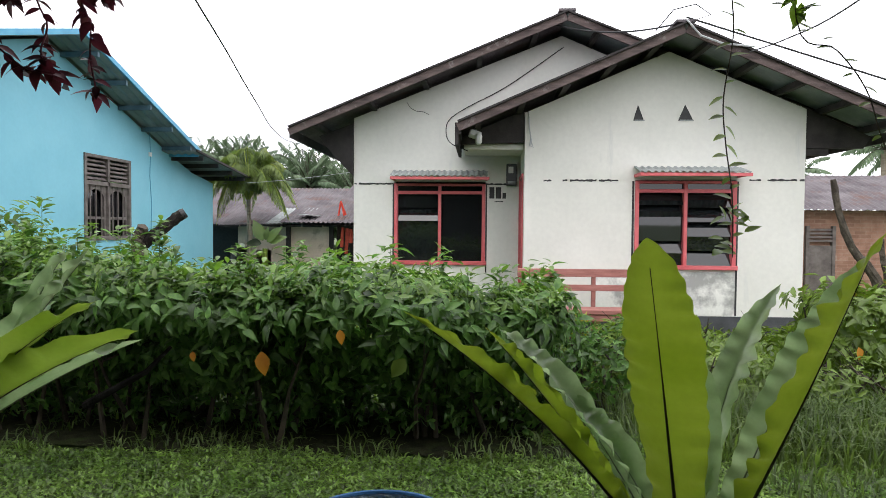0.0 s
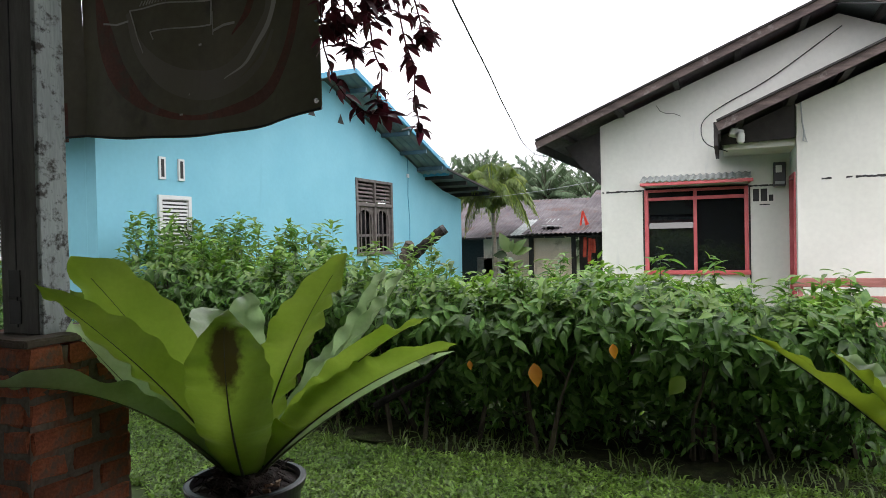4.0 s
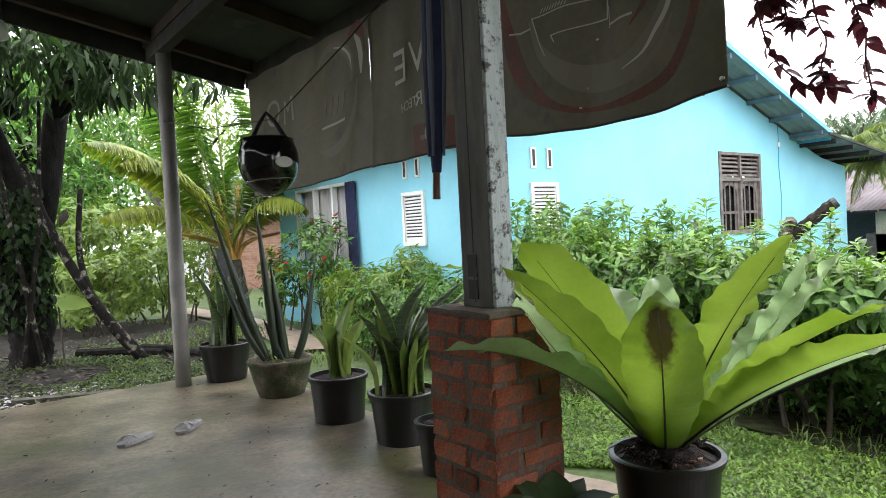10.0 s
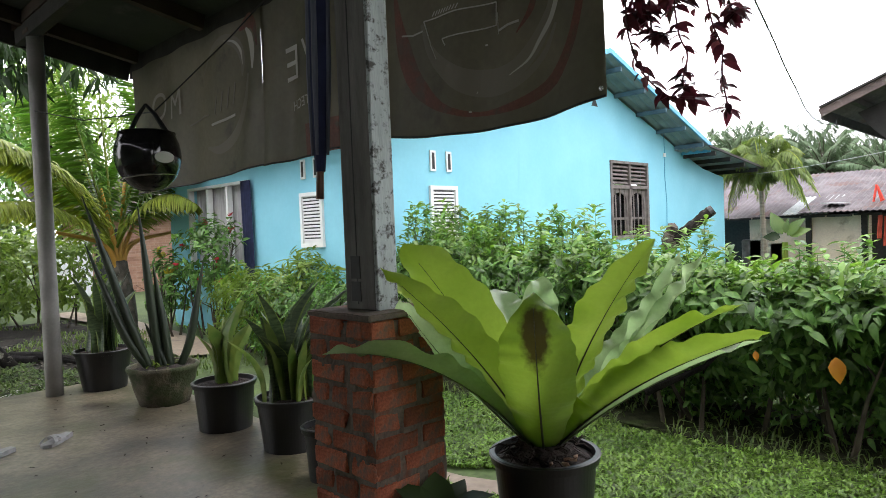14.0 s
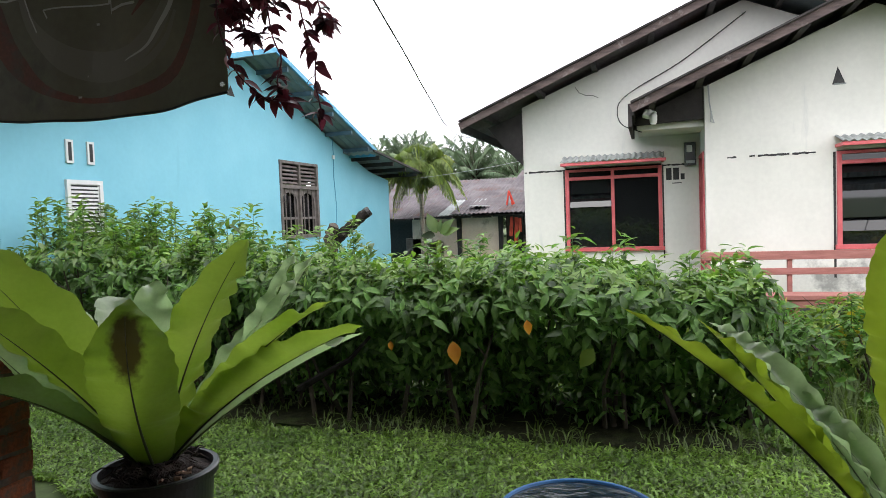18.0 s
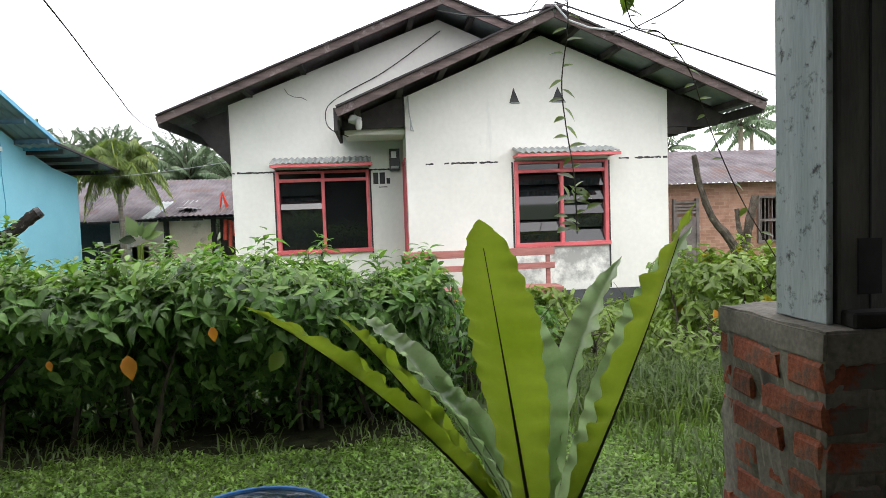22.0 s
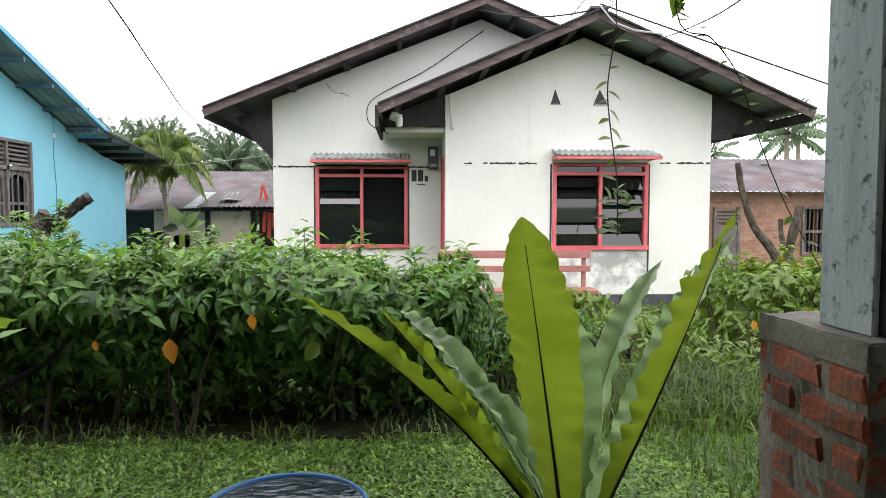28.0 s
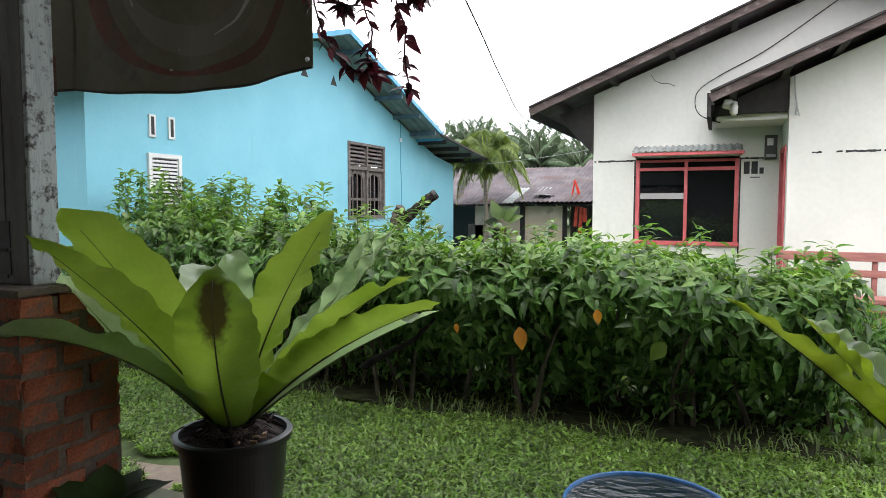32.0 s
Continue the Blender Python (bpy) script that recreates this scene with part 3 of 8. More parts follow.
bmesh.ops.bevel(bm, geom=[e for e in bm.edges if e.verts[0].co.z > .1 and e.verts[1].co.z > .1], offset=.012, segments=2, affect="EDGES")
setting("floor", bm, "damp stained concrete porch floor with green algae", "floor", M_FLOOR)
# walls out of view, added to close the porch; dull green dims bounced light
setting("wall_south", bm_box(-6.62, 3.4, -3.35, -3.2, 0, 3.9), "unseen house wall behind the porch, kept dull to dim bounce", "wall", M_INNER)
setting("wall_east", bm_box(3.4, 3.52, -3.35, 0.6, 0, 3.6), "unseen plain wall added at the porch's end", "wall", M_INNER)


def roof_z(y):
    return 3.40 - 0.19 * y


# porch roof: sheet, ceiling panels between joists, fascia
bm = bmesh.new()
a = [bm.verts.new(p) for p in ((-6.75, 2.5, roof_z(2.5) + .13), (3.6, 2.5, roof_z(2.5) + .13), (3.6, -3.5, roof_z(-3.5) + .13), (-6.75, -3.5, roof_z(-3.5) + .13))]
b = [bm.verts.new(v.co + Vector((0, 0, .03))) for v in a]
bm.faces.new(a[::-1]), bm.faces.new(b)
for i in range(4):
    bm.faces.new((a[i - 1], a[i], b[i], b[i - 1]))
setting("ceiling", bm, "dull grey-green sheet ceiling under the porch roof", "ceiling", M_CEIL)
porch_frame = thing("porch_roof_frame", "brown timber joists and dark fascia boards of the porch roof", "roof frame")
for i, x in enumerate((-6.42, -5.15, -3.9, -2.65, -1.4, -.1, 1.1, 2.3)):
    part("joist", bm_beam((x, 2.3, roof_z(2.3) + .07), (x, -3.1, roof_z(-3.1) + .07), .07, .11), porch_frame, mat=M_JOIST)
for y in (1.42, .3, -.9, -2.1):
    part("purlin", bm_beam((-6.7, y, roof_z(y) + .08), (3.4, y, roof_z(y) + .08), .06, .09), porch_frame, mat=M_JOIST)
part("fascia", bm_beam((-6.72, 2.36, roof_z(2.36) + .06), (3.5, 2.36, roof_z(2.36) + .06), .03, .22), porch_frame, mat=M_DARKWOOD)
part("fascia", bm_beam((-6.70, 2.34, roof_z(2.34) + .04), (-6.70, -3.3, roof_z(-3.3) + .04), .03, .24), porch_frame, mat=M_DARKWOOD)
part("wall_plate", bm_beam((-6.62, 1.44, roof_z(1.44) - .03), (3.4, 1.44, roof_z(1.44) - .03), .09, .12), porch_frame, mat=M_DARKWOOD)

# round post
post = thing("round_post", "grey concrete pipe post standing on the porch floor", "post")
part("shaft", bm_lathe([(.066, .15), (.064, .5), (.062, 3.06)], (-6.31, 1.46, 0), 24), post, mat=M_PIPE, smooth=True)
part("cap", bm_box(-6.38, -6.24, 1.39, 1.53, 3.06, 3.10, .006), post, mat=M_JOIST)


# brick pillars: mortar core, bricks a few millimetres proud, a rough cement cap
def brick_mesh(lx, ly, lz, seed, mat):
    r = random.Random(seed)
    bm = bm_box(-lx / 2, lx / 2, -ly / 2, ly / 2, -lz / 2, lz / 2)
    bmesh.ops.bevel(bm, geom=list(bm.edges), offset=.006, segments=1, affect="EDGES")
    for v in bm.verts:
        v.co += Vector((r.uniform(-.006, .006), r.uniform(-.002, .002), r.uniform(-.006, .006)))
    me = bpy.data.meshes.new("brick")
    bm.to_mesh(me)
    bm.free()
    me.materials.append(mat)
    return me


def pillar(name, x0, x1, y0, y1, top, label, seed, inset=.002, mortar=None, joint=.022, bed=.022, cap=.088):
    r = random.Random(seed)
    p = thing(name, label, "pillar", "brick pillars of the porch", at=((x0 + x1) / 2, (y0 + y1) / 2, .15))
    bm = bm_box(x0 + inset, x1 - inset, y0 + inset, y1 - inset, .15, top - .03)
    bmesh.ops.subdivide_edges(bm, edges=list(bm.edges), cuts=22, use_grid_fill=True)
    for v in bm.verts:
        lump = .0035 * math.sin(v.co.z * 31 + v.co.x * 23 + seed) + .003 * math.sin(v.co.z * 57 - v.co.y * 41) + r.uniform(-.0035, .0035)
        v.co += Vector((v.co.x - (x0 + x1) / 2, v.co.y - (y0 + y1) / 2, 0)).normalized() * lump
    part("mortar_core", bm, p, mat=mortar or M_MORTAR)
    bm = bm_box(x0 - .004, x1 + .004, y0 - .004, y1 + .004, top - cap, top)
    bmesh.ops.subdivide_edges(bm, edges=[e for e in bm.edges if abs(e.verts[0].co.z - e.verts[1].co.z) < .01], cuts=12, use_grid_fill=True)
    bmesh.ops.bevel(bm, geom=[e for e in bm.edges if e.calc_face_angle(0) > .5], offset=.005, segments=2, affect="EDGES")
    for v in bm.verts:
        v.co += Vector((r.uniform(-.0012, .0012), r.uniform(-.0012, .0012), .003 * math.sin(v.co.x * 37) * math.sin(v.co.y * 29) + r.uniform(-.0012, .0012)))
    part("cement_cap", bm, p, "rough grey cement cap", mortar or M_MORTAR)
    course, h = .078, .078 - bed
    w, d = x1 - x0, y1 - y0
    shapes = {}
    n = int((top - cap - .15) / course)
    for c in range(n):
        z = top - cap - .002 - h / 2 - c * course
        for face in range(4):
            run = w if face in (0, 2) else d
            pos = 0.0 if (c + face) % 2 == 0 else -.0
            first = .105 if (c + face) % 2 else .205
            while pos < run - .03:
                ln = min(first + r.uniform(-.012, .012), run - pos)
                first = .2 if r.random() < .75 else .1
                if ln > .045:
                    key = (round(ln / .02), r.randint(0, 2), face == 0)
                    if key not in shapes:
                        shapes[key] = brick_mesh(key[0] * .02 - .012, .05, h, len(shapes) + seed, M_BRICK_SMEARED if face == 0 and cap > .05 else M_BRICK)
                    mid = pos + ln / 2
                    out = r.uniform(-.0255, -.0205)
                    ob = part("brick", shapes[key], p)
                    if face == 0:
                        ob.location, ang = (x0 + mid, y0 - out, z), 0
                    elif face == 2:
                        ob.location, ang = (x0 + mid, y1 + out, z), 180
                    elif face == 1:
                        ob.location, ang = (x1 + out, y0 + mid, z), 90
                    else:
                        ob.location, ang = (x0 - out, y0 + mid, z), 270
                    ob.rotation_euler = (r.uniform(-.02, .02), r.uniform(-.02, .02), radians(ang) + r.uniform(-.015, .015))
                pos += ln + joint
    return p


# timber posts on the pillars
def timber(name, x0, x1, y0, y1, z0, z1, label, front, side, slots):
    p = thing(name, label, "post", "timber posts of the porch", at=((x0 + x1) / 2, (y0 + y1) / 2, z0))
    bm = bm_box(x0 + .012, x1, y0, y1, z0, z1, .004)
    # body in a darker grey than the painted side
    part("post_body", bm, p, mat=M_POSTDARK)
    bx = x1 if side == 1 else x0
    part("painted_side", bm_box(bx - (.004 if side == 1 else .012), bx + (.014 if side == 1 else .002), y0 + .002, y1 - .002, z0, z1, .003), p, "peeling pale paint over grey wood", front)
    part("groove", bm_box((x0 + x1) / 2 - .006, (x0 + x1) / 2 - .002, y0 - .002, y0 + .01, z0 + .02, z1), p, mat=M_BLACKPAINT_AND_SHADE)
    # notches are black blocks, the shade of the cut put in the colour
    for a, b in slots:
        part("notch", bm_box(x0 + .05, x0 + .10, y0 - .003, y0 + .01, z0 + a, z0 + b), p, "cut notch drawn as a black block", M_BLACKPAINT_AND_SHADE)
    return p


timber("timber_post", -2.205, -2.03, 1.305, 1.40, 1.10, 3.08, "square timber post with peeling white paint on a brick pillar", M_PEELWOOD, 1, ((.03, .10), (.11, .19)))
timber("timber_post", 1.002, 1.162, 1.258, 1.43, 1.085, 3.08, "square timber post with pale blue-grey paint on a brick pillar", M_PEELBLUE, 0, ((.06, .17),))
block = thing("wood_block", "dark offcut of wood lying against the post", "wood block")
bm = bm_box(1.015, 1.185, 1.205, 1.256, 1.084, 1.116, .004)
bmesh.ops.rotate(bm, verts=bm.verts, cent=(1.11, 1.23, 1.09), matrix=Matrix.Rotation(radians(-6), 3, "Z"))
part("block", bm, block, mat=M_DARKWOOD)

# banners hung under the eave, their backs towards the porch
banner_group = "printed banners under the eave"
CLOTHS = {}


def cloth_y(shape, x, z):
    """Depth of the waving cloth at a place on it."""
    x0, x1, z_top, bottoms, seed = shape
    u = (x - x0) / (x1 - x0)
    low = bottoms[0] * (1 - u) + bottoms[1] * u - bottoms[2] * 4 * u * (1 - u)
    w = (z_top - z) / (z_top - low)
    return 2.25 + .02 * math.sin(u * 9 + seed) * w + .012 * math.sin(u * 23 + w * 3)


def skin(parent, x, z, lift=.0025):
    return (x, cloth_y(CLOTHS[parent.name], x, z) - lift, z)



def banner(x0, x1, z_top, bottoms, label, seed):
    r = random.Random(seed)
    p = thing("banner", label, "banner", banner_group, at=((x0 + x1) / 2, 2.25, z_top))
    CLOTHS[p.name] = (x0, x1, z_top, bottoms, seed)
    nx, nz = 60, 18
    vs, fs = [], []
    for lay in (0, .003):
        for j in range(nz + 1):
            for i in range(nx + 1):
                u, w = i / nx, j / nz
                zb = bottoms[0] * (1 - u) + bottoms[1] * u - bottoms[2] * 4 * u * (1 - u)
                z = z_top * (1 - w) + zb * w
                x = x0 + (x1 - x0) * u
                vs.append((x, cloth_y(CLOTHS[p.name], x, z) + lay, z))
    k = nx + 1
    for j in range(nz):
        for i in range(nx):
            q = j * k + i
            fs.append((q, q + 1, q + k + 1, q + k))
            q += k * (nz + 1)
            fs.append((q, q + k, q + k + 1, q + 1))
    part("sheet", to_mesh("sheet", vs, fs, M_BANNER, True), p)
    hem = bm_tube([Vector((v[0], v[1] - .002, v[2])) for v in vs[nz * k:(nz + 1) * k]], .006, 6)
    part("hem", hem, p, "dark folded hem with eyelets", M_BLACKPAINT_AND_SHADE)
    return p


def stroke(pts, w, mat, parent, name="printed_line"):
    bm = bmesh.new()
    for a, b in zip(pts, pts[1:]):
        cuts = [(a[0] + (b[0] - a[0]) * i / 6, a[1] + (b[1] - a[1]) * i / 6) for i in range(7)]
        for p, q in zip(cuts, cuts[1:]):
            bm_beam(skin(parent, *p, .004), skin(parent, *q, .004), .002, w, bm)
    part(name, bm, parent, mat=mat)


ban = banner(-6.42, -4.22, 2.90, (1.80, 1.86, .015), "brown back of a large printed banner with faint grey marks", 3)
LEFT_BANNER = ban
ban = banner(-4.24, -3.0, 2.91, (1.85, 1.89, .0), "brown banner back with pale bars and a red patch", 5)


def lettering(words, x, z, size, parent, mat, slant=0.0):
    """Print showing through the cloth from its other side, so that it reads from right to left."""
    cu = bpy.data.curves.new("lettering", "FONT")
    cu.body, cu.size, cu.shear = words, size, slant
    tmp = bpy.data.objects.new("lettering", cu)
    me = bpy.data.meshes.new_from_object(tmp)
    bpy.data.objects.remove(tmp)
    me.transform(Matrix.Translation((x, 0, z)) @ Matrix(((-1, 0, 0, 0), (0, 0, 1, 0), (-.10, 1, 0, 0), (0, 0, 0, 1))))
    for v in me.vertices:
        v.co = skin(parent, v.co.x, v.co.z, .012)
    me.materials.clear()
    me.materials.append(mat)
    return part("lettering", me, parent)


lettering("V", -3.575, 2.395, .30, ban, M_BANNER_PALE)
lettering("E", -3.80, 2.365, .31, ban, M_BANNER_PALE)
lettering("TER", -3.50, 2.195, .125, ban, M_BANNER_PALE)
lettering("TECH", -3.69, 2.185, .085, ban, M_BANNER_PALE)
lettering("M", -5.42, 2.38, .30, LEFT_BANNER, M_BANNER_MID)
lettering("O", -5.72, 2.40, .32, LEFT_BANNER, M_BANNER_MID)
PATCH_BANNER = ban
lettering("00", -3.53, 1.965, .12, ban, M_BANNER_PALE)
stroke([(-3.70, 1.975), (-3.62, 1.98)], .03, M_BANNER_DIM, ban, "printed_bar")
ban = banner(-3.02, -1.655, 2.92, (1.89, 1.885, .055), "dark back of a printed banner with red and grey arcs", 8)


def swath(pts, widths, mat, parent, name="printed_ring", lift=.0025):
    """A printed band of changing width along a smooth line."""
    line = bend_through([(x, 0, z) for x, z in pts], 36)
    ws = np.interp(np.linspace(0, 1, 36), np.linspace(0, 1, len(widths)), widths)
    bm = bmesh.new()
    edge = []
    for i, p in enumerate(line):
        d = (line[min(i + 1, 35)] - line[max(i - 1, 0)]).normalized()
        q = Vector((-d.z, 0, d.x)) * ws[i] / 2
        edge.append([bm.verts.new(skin(parent, p.x + q.x * k, p.z + q.z * k, lift)) for k in (1, .33, -.33, -1)])
    for a, b in zip(edge, edge[1:]):
        for k in range(3):
            bm.faces.new((a[k], b[k], b[k + 1], a[k + 1]))
    part(name, bm, parent, mat=mat)


swath([(-3.77, 1.965), (-3.45, 1.962), (-3.11, 1.958)], (.20, .195, .19), M_BANNER_RED, PATCH_BANNER, "printed_patch")
swath([(-2.90, 2.62), (-2.85, 2.38), (-2.768, 2.15), (-2.637, 2.02), (-2.46, 1.935), (-2.295, 1.91), (-2.113, 1.925), (-1.946, 1.985), (-1.854, 2.075), (-1.788, 2.20), (-1.745, 2.40), (-1.74, 2.7)], (.03, .11, .10, .035, .02, .045, .06, .05, .04, .03), M_BANNER_RED, ban)
swath([(-2.70, 2.42), (-2.63, 2.25), (-2.452, 2.11), (-2.288, 2.065), (-2.136, 2.075), (-2.03, 2.15), (-1.945, 2.265), (-1.91, 2.36), (-1.90, 2.6)], (.02, .08, .10, .09, .07, .05, .04), M_BANNER_DIM, ban)
swath([(-2.62, 2.19), (-2.45, 2.05), (-2.28, 2.0), (-2.11, 2.02), (-1.97, 2.12), (-1.90, 2.24)], (.01, .03, .035, .03, .015), M_BANNER_DIM, ban, lift=.0035)
swath([(-2.15, 2.06), (-2.05, 2.11), (-1.985, 2.19), (-1.918, 2.28), (-1.88, 2.40), (-1.87, 2.6)], (.004, .012, .022, .026, .022), M_BANNER_PALE, ban, lift=.0045)
swath([(-2.10, 2.24), (-2.02, 2.33), (-1.985, 2.45), (-1.98, 2.6)], (.006, .03, .03, .02), M_BANNER_RED, ban, lift=.0045)
stroke([(-2.60, 2.225), (-2.641, 2.299), (-2.685, 2.431), (-2.45, 2.425), (-2.22, 2.411), (-2.224, 2.305), (-2.548, 2.311), (-2.524, 2.273)], .006, M_BANNER_PALE, ban)
stroke([(-2.84, 2.39), (-2.76, 2.375), (-2.695, 2.385)], .008, M_BANNER_PALE, ban)
stroke([(-2.215, 2.36), (-2.212, 2.26)], .006, M_BANNER_PALE, ban)
stroke([(-2.21, 2.276), (-2.15, 2.288), (-2.084, 2.29)], .010, M_BANNER_PALE, ban)
for i in range(9):
    stroke([(-2.625 + i * .022, 2.443 - i * .001), (-2.607 + i * .022, 2.463 - i * .001)], .005, M_BANNER_PALE, ban)
for i in range(5):
    stroke([(-2.25 + i * .05, 2.43 - i * .005), (-2.25 + i * .05, 2.62)], .010, M_BANNER_DIM, ban, "printed_bar")
part("eyelet", bm_lathe([(.012, 0), (.010, .003)], (0, 0, 0), 14), ban, "bright metal eyelet", M_CHROME).matrix_basis = Matrix.Translation(skin(ban, -1.675, 1.915, .004)) @ pose(0, 0, 0, 90)
swath([(-5.10, 2.60), (-4.96, 2.74), (-4.80, 2.80), (-4.66, 2.79), (-4.54, 2.71), (-4.49, 2.60), (-4.50, 2.50)], (.005, .03, .05, .075, .085, .07, .02), M_BANNER_DIM, LEFT_BANNER, "printed_swoosh")
swath([(-4.72, 2.79), (-4.60, 2.76), (-4.515, 2.68), (-4.49, 2.58)], (.004, .02, .028, .006), M_BANNER_PALE, LEFT_BANNER, "printed_swoosh", .0045)
swath([(-4.44, 2.82), (-4.37, 2.74), (-4.335, 2.64), (-4.335, 2.52)], (.02, .07, .07, .02), M_BANNER_PALE, LEFT_BANNER, "printed_swoosh")
swath([(-4.53, 2.83), (-4.40, 2.86), (-4.31, 2.80), (-4.27, 2.66)], (.03, .11, .07, .02), M_BANNER_RED, LEFT_BANNER, "printed_swoosh", .002)
swath([(-4.40, 2.50), (-4.45, 2.30), (-4.60, 2.12), (-4.85, 2.03), (-5.05, 2.06)], (.02, .06, .09, .07, .02), M_BANNER_DIM, LEFT_BANNER, "printed_swoosh")
for i in range(4):
    stroke([(-4.90 + i * .085, 2.29 + i * .012), (-4.86 + i * .085, 2.42 + i * .02)], .018, M_BANNER_DIM, LEFT_BANNER, "printed_bar")
stroke([(-4.96, 2.22), (-4.75, 2.235), (-4.62, 2.25)], .018, M_BANNER_PALE, LEFT_BANNER)
stroke([(-5.35, 2.27), (-5.1, 2.31), (-5.0, 2.30)], .012, M_BANNER_DIM, LEFT_BANNER)
for x, z in ((-2.355, 2.016), (-2.296, 2.228), (-2.40, 1.93)):
    part("scuff", bm_beam(skin(ban, x, z), skin(ban, x + .014, z), .002, .008), ban, mat=M_BANNER_PALE)

# ---- white house ----
house = thing("white_house", "white single-storey house with brown roof edges and red-framed windows", "house", at=(1.1, 12, 0))
XL, XR, YR, YL = .557, 4.035, 8.58, 9.47
bm = bm_box(XL, XR, YR, YR + .13, .24, .845)
bm_box(XL, 1.95, YR, YR + .13, .845, 1.96, bm=bm)
bm_box(3.205, XR, YR, YR + .13, .845, 1.96, bm=bm)
bm_prism([(XL, 1.96), (XR, 1.96), (XR, 2.84), (2.345, 3.56), (XL, 2.80)], YR, YR + .13, bm)
bm_box(XL, XL + .13, YR + .13, YL - .001, 2.0, 2.83, bm=bm)
bm_box(XL, XL + .13, YR + .13, YR + .24, .24, 2.0, bm=bm)
bm_box(XR - .13, XR, YR + .13, 16, .24, 2.9, bm=bm)
bmesh.ops.remove_doubles(bm, verts=bm.verts, dist=.0005)
front = part("front_wing_wall", bm, house, "whitewashed wall streaked with grey mould at the foot", M_WHITE)
part("mould_patch", bm_box(1.45, 3.222, YR - .003, YR, .25, .80), front, "grey mouldy lower wall", M_WHITE_DIRTY)
bm = bm_box(-1.81, XL, YL, YL + .13, .24, .82)
bm_box(-1.81, -1.225, YL, YL + .13, .82, 1.985, bm=bm)
bm_box(.07, XL, YL, YL + .13, .82, 1.985, bm=bm)
bm_prism([(-1.81, 1.985), (XL, 1.985), (XL, 2.9), (3.0, 3.2), (1.11, 4.02), (-1.81, 2.88)], YL, YL + .13, bm)
bm_box(-1.81, -1.68, YL + .13, 16, .24, 2.85, bm=bm)
bmesh.ops.remove_doubles(bm, verts=bm.verts, dist=.0005)
part("main_wall", bm, house, mat=M_WHITE)
part("back_wall", bm_box(-1.81, XR, 16, 16.13, .24, 2.8), house, mat=M_WHITE)
bm = bm_box(XL - .02, XR + .02, YR - .02, YR + .3, -.05, .24)
bm_box(-1.83, XL - .02, YL - .02, YL + .3, -.05, .24, bm=bm)
part("plinth", bm, house, "dark grey painted plinth", M_PLINTH)
part("inner_shade", bm_box(XL + .14, XR - .14, YR + .9, YR + .95, .24, 2.4), house, mat=M_ROOM_SHADE)
part("inner_shade", bm_box(-1.66, .5, YL + .9, YL + .95, .24, 2.4), house, mat=M_ROOM_SHADE)
part("inner_floor", bm_box(-1.66, XR - .14, YL + .131, YL + .9, .2, .26), house, mat=M_ROOM_SHADE)
part("inner_ceiling", bm_box(-1.66, XR - .14, YL + .14, YL + .9, 2.4, 2.42), house, mat=M_ROOM_SHADE)


def rough_line(x, w, y, z0, z1, parent):
    """A hand-painted black line with ragged, flaking edges."""
    r = random.Random(int(x * 1000) + 7)
    n = max(4, int(w / .03))
    top = [(x + w * i / n, z1 + r.uniform(-.008, .004)) for i in range(n + 1)]
    low = [(x + w * i / n, z0 + r.uniform(-.004, .007)) for i in range(n + 1)]
    bm = bmesh.new()
    for i in range(n):
        if 0 < i < n - 1 and r.random() < .06:
            continue
        bm_prism([low[i], low[i + 1], top[i + 1], top[i]], y - .004, y, bm)
    bmesh.ops.remove_doubles(bm, verts=bm.verts, dist=.0004)
    part("black_line", bm, parent, "patchy black painted line", M_BLACKPAINT_AND_SHADE)


for x, z0, z1, w in ((.8, 1.936, 1.950, .10), (1.04, 1.937, 1.955, .70), (3.36, 1.95, 1.962, .14), (3.58, 1.95, 1.966, .45)):
    rough_line(x, w, YR, z0 - .004, z1 + .006, front)
for x, w in ((-1.80, .58), (.07, .36)):
    rough_line(x, w, YL, 1.94, 1.965, house)
part("black_line", bm_box(3.208, 3.232, YR - .004, YR, .25, 1.94), front, "black painted line", M_BLACKPAINT_AND_SHADE)
part("black_line", bm_box(1.915, 1.94, YR - .004, YR, .5, 1.94), front, "black painted line", M_BLACKPAINT_AND_SHADE)
for x0, x1 in ((-1.25, -1.228), (.073, .093)):
    part("black_line", bm_box(x0, x1, YL - .004, YL, .7, 1.95), house, mat=M_BLACKPAINT_AND_SHADE)
# crack under the eave
part("wall_crack", bm_tube([(-1.05, YL - .002, 3.1), (-1.0, YL - .002, 3.02), (-.92, YL - .002, 2.98), (-.82, YL - .002, 2.97), (-.74, YL - .002, 2.93)], .004, 4), house, mat=M_BLACKPAINT_AND_SHADE)
# small triangular vents, black plates standing for the shade in the holes
for x0, x1 in ((1.912, 2.046), (2.468, 2.656)):
    v = part("vent", bm_prism([(x0, 2.70), (x1, 2.70), ((x0 + x1) / 2 - .01, 2.90)], YR - .003, YR + .01), front, "small triangular vent, shade of its hole drawn black", M_BLACKPAINT_AND_SHADE)
    part("sill", bm_box(x0 + .02, x1 + .005, YR - .012, YR, 2.695, 2.71), v, mat=M_TIN_GREY)


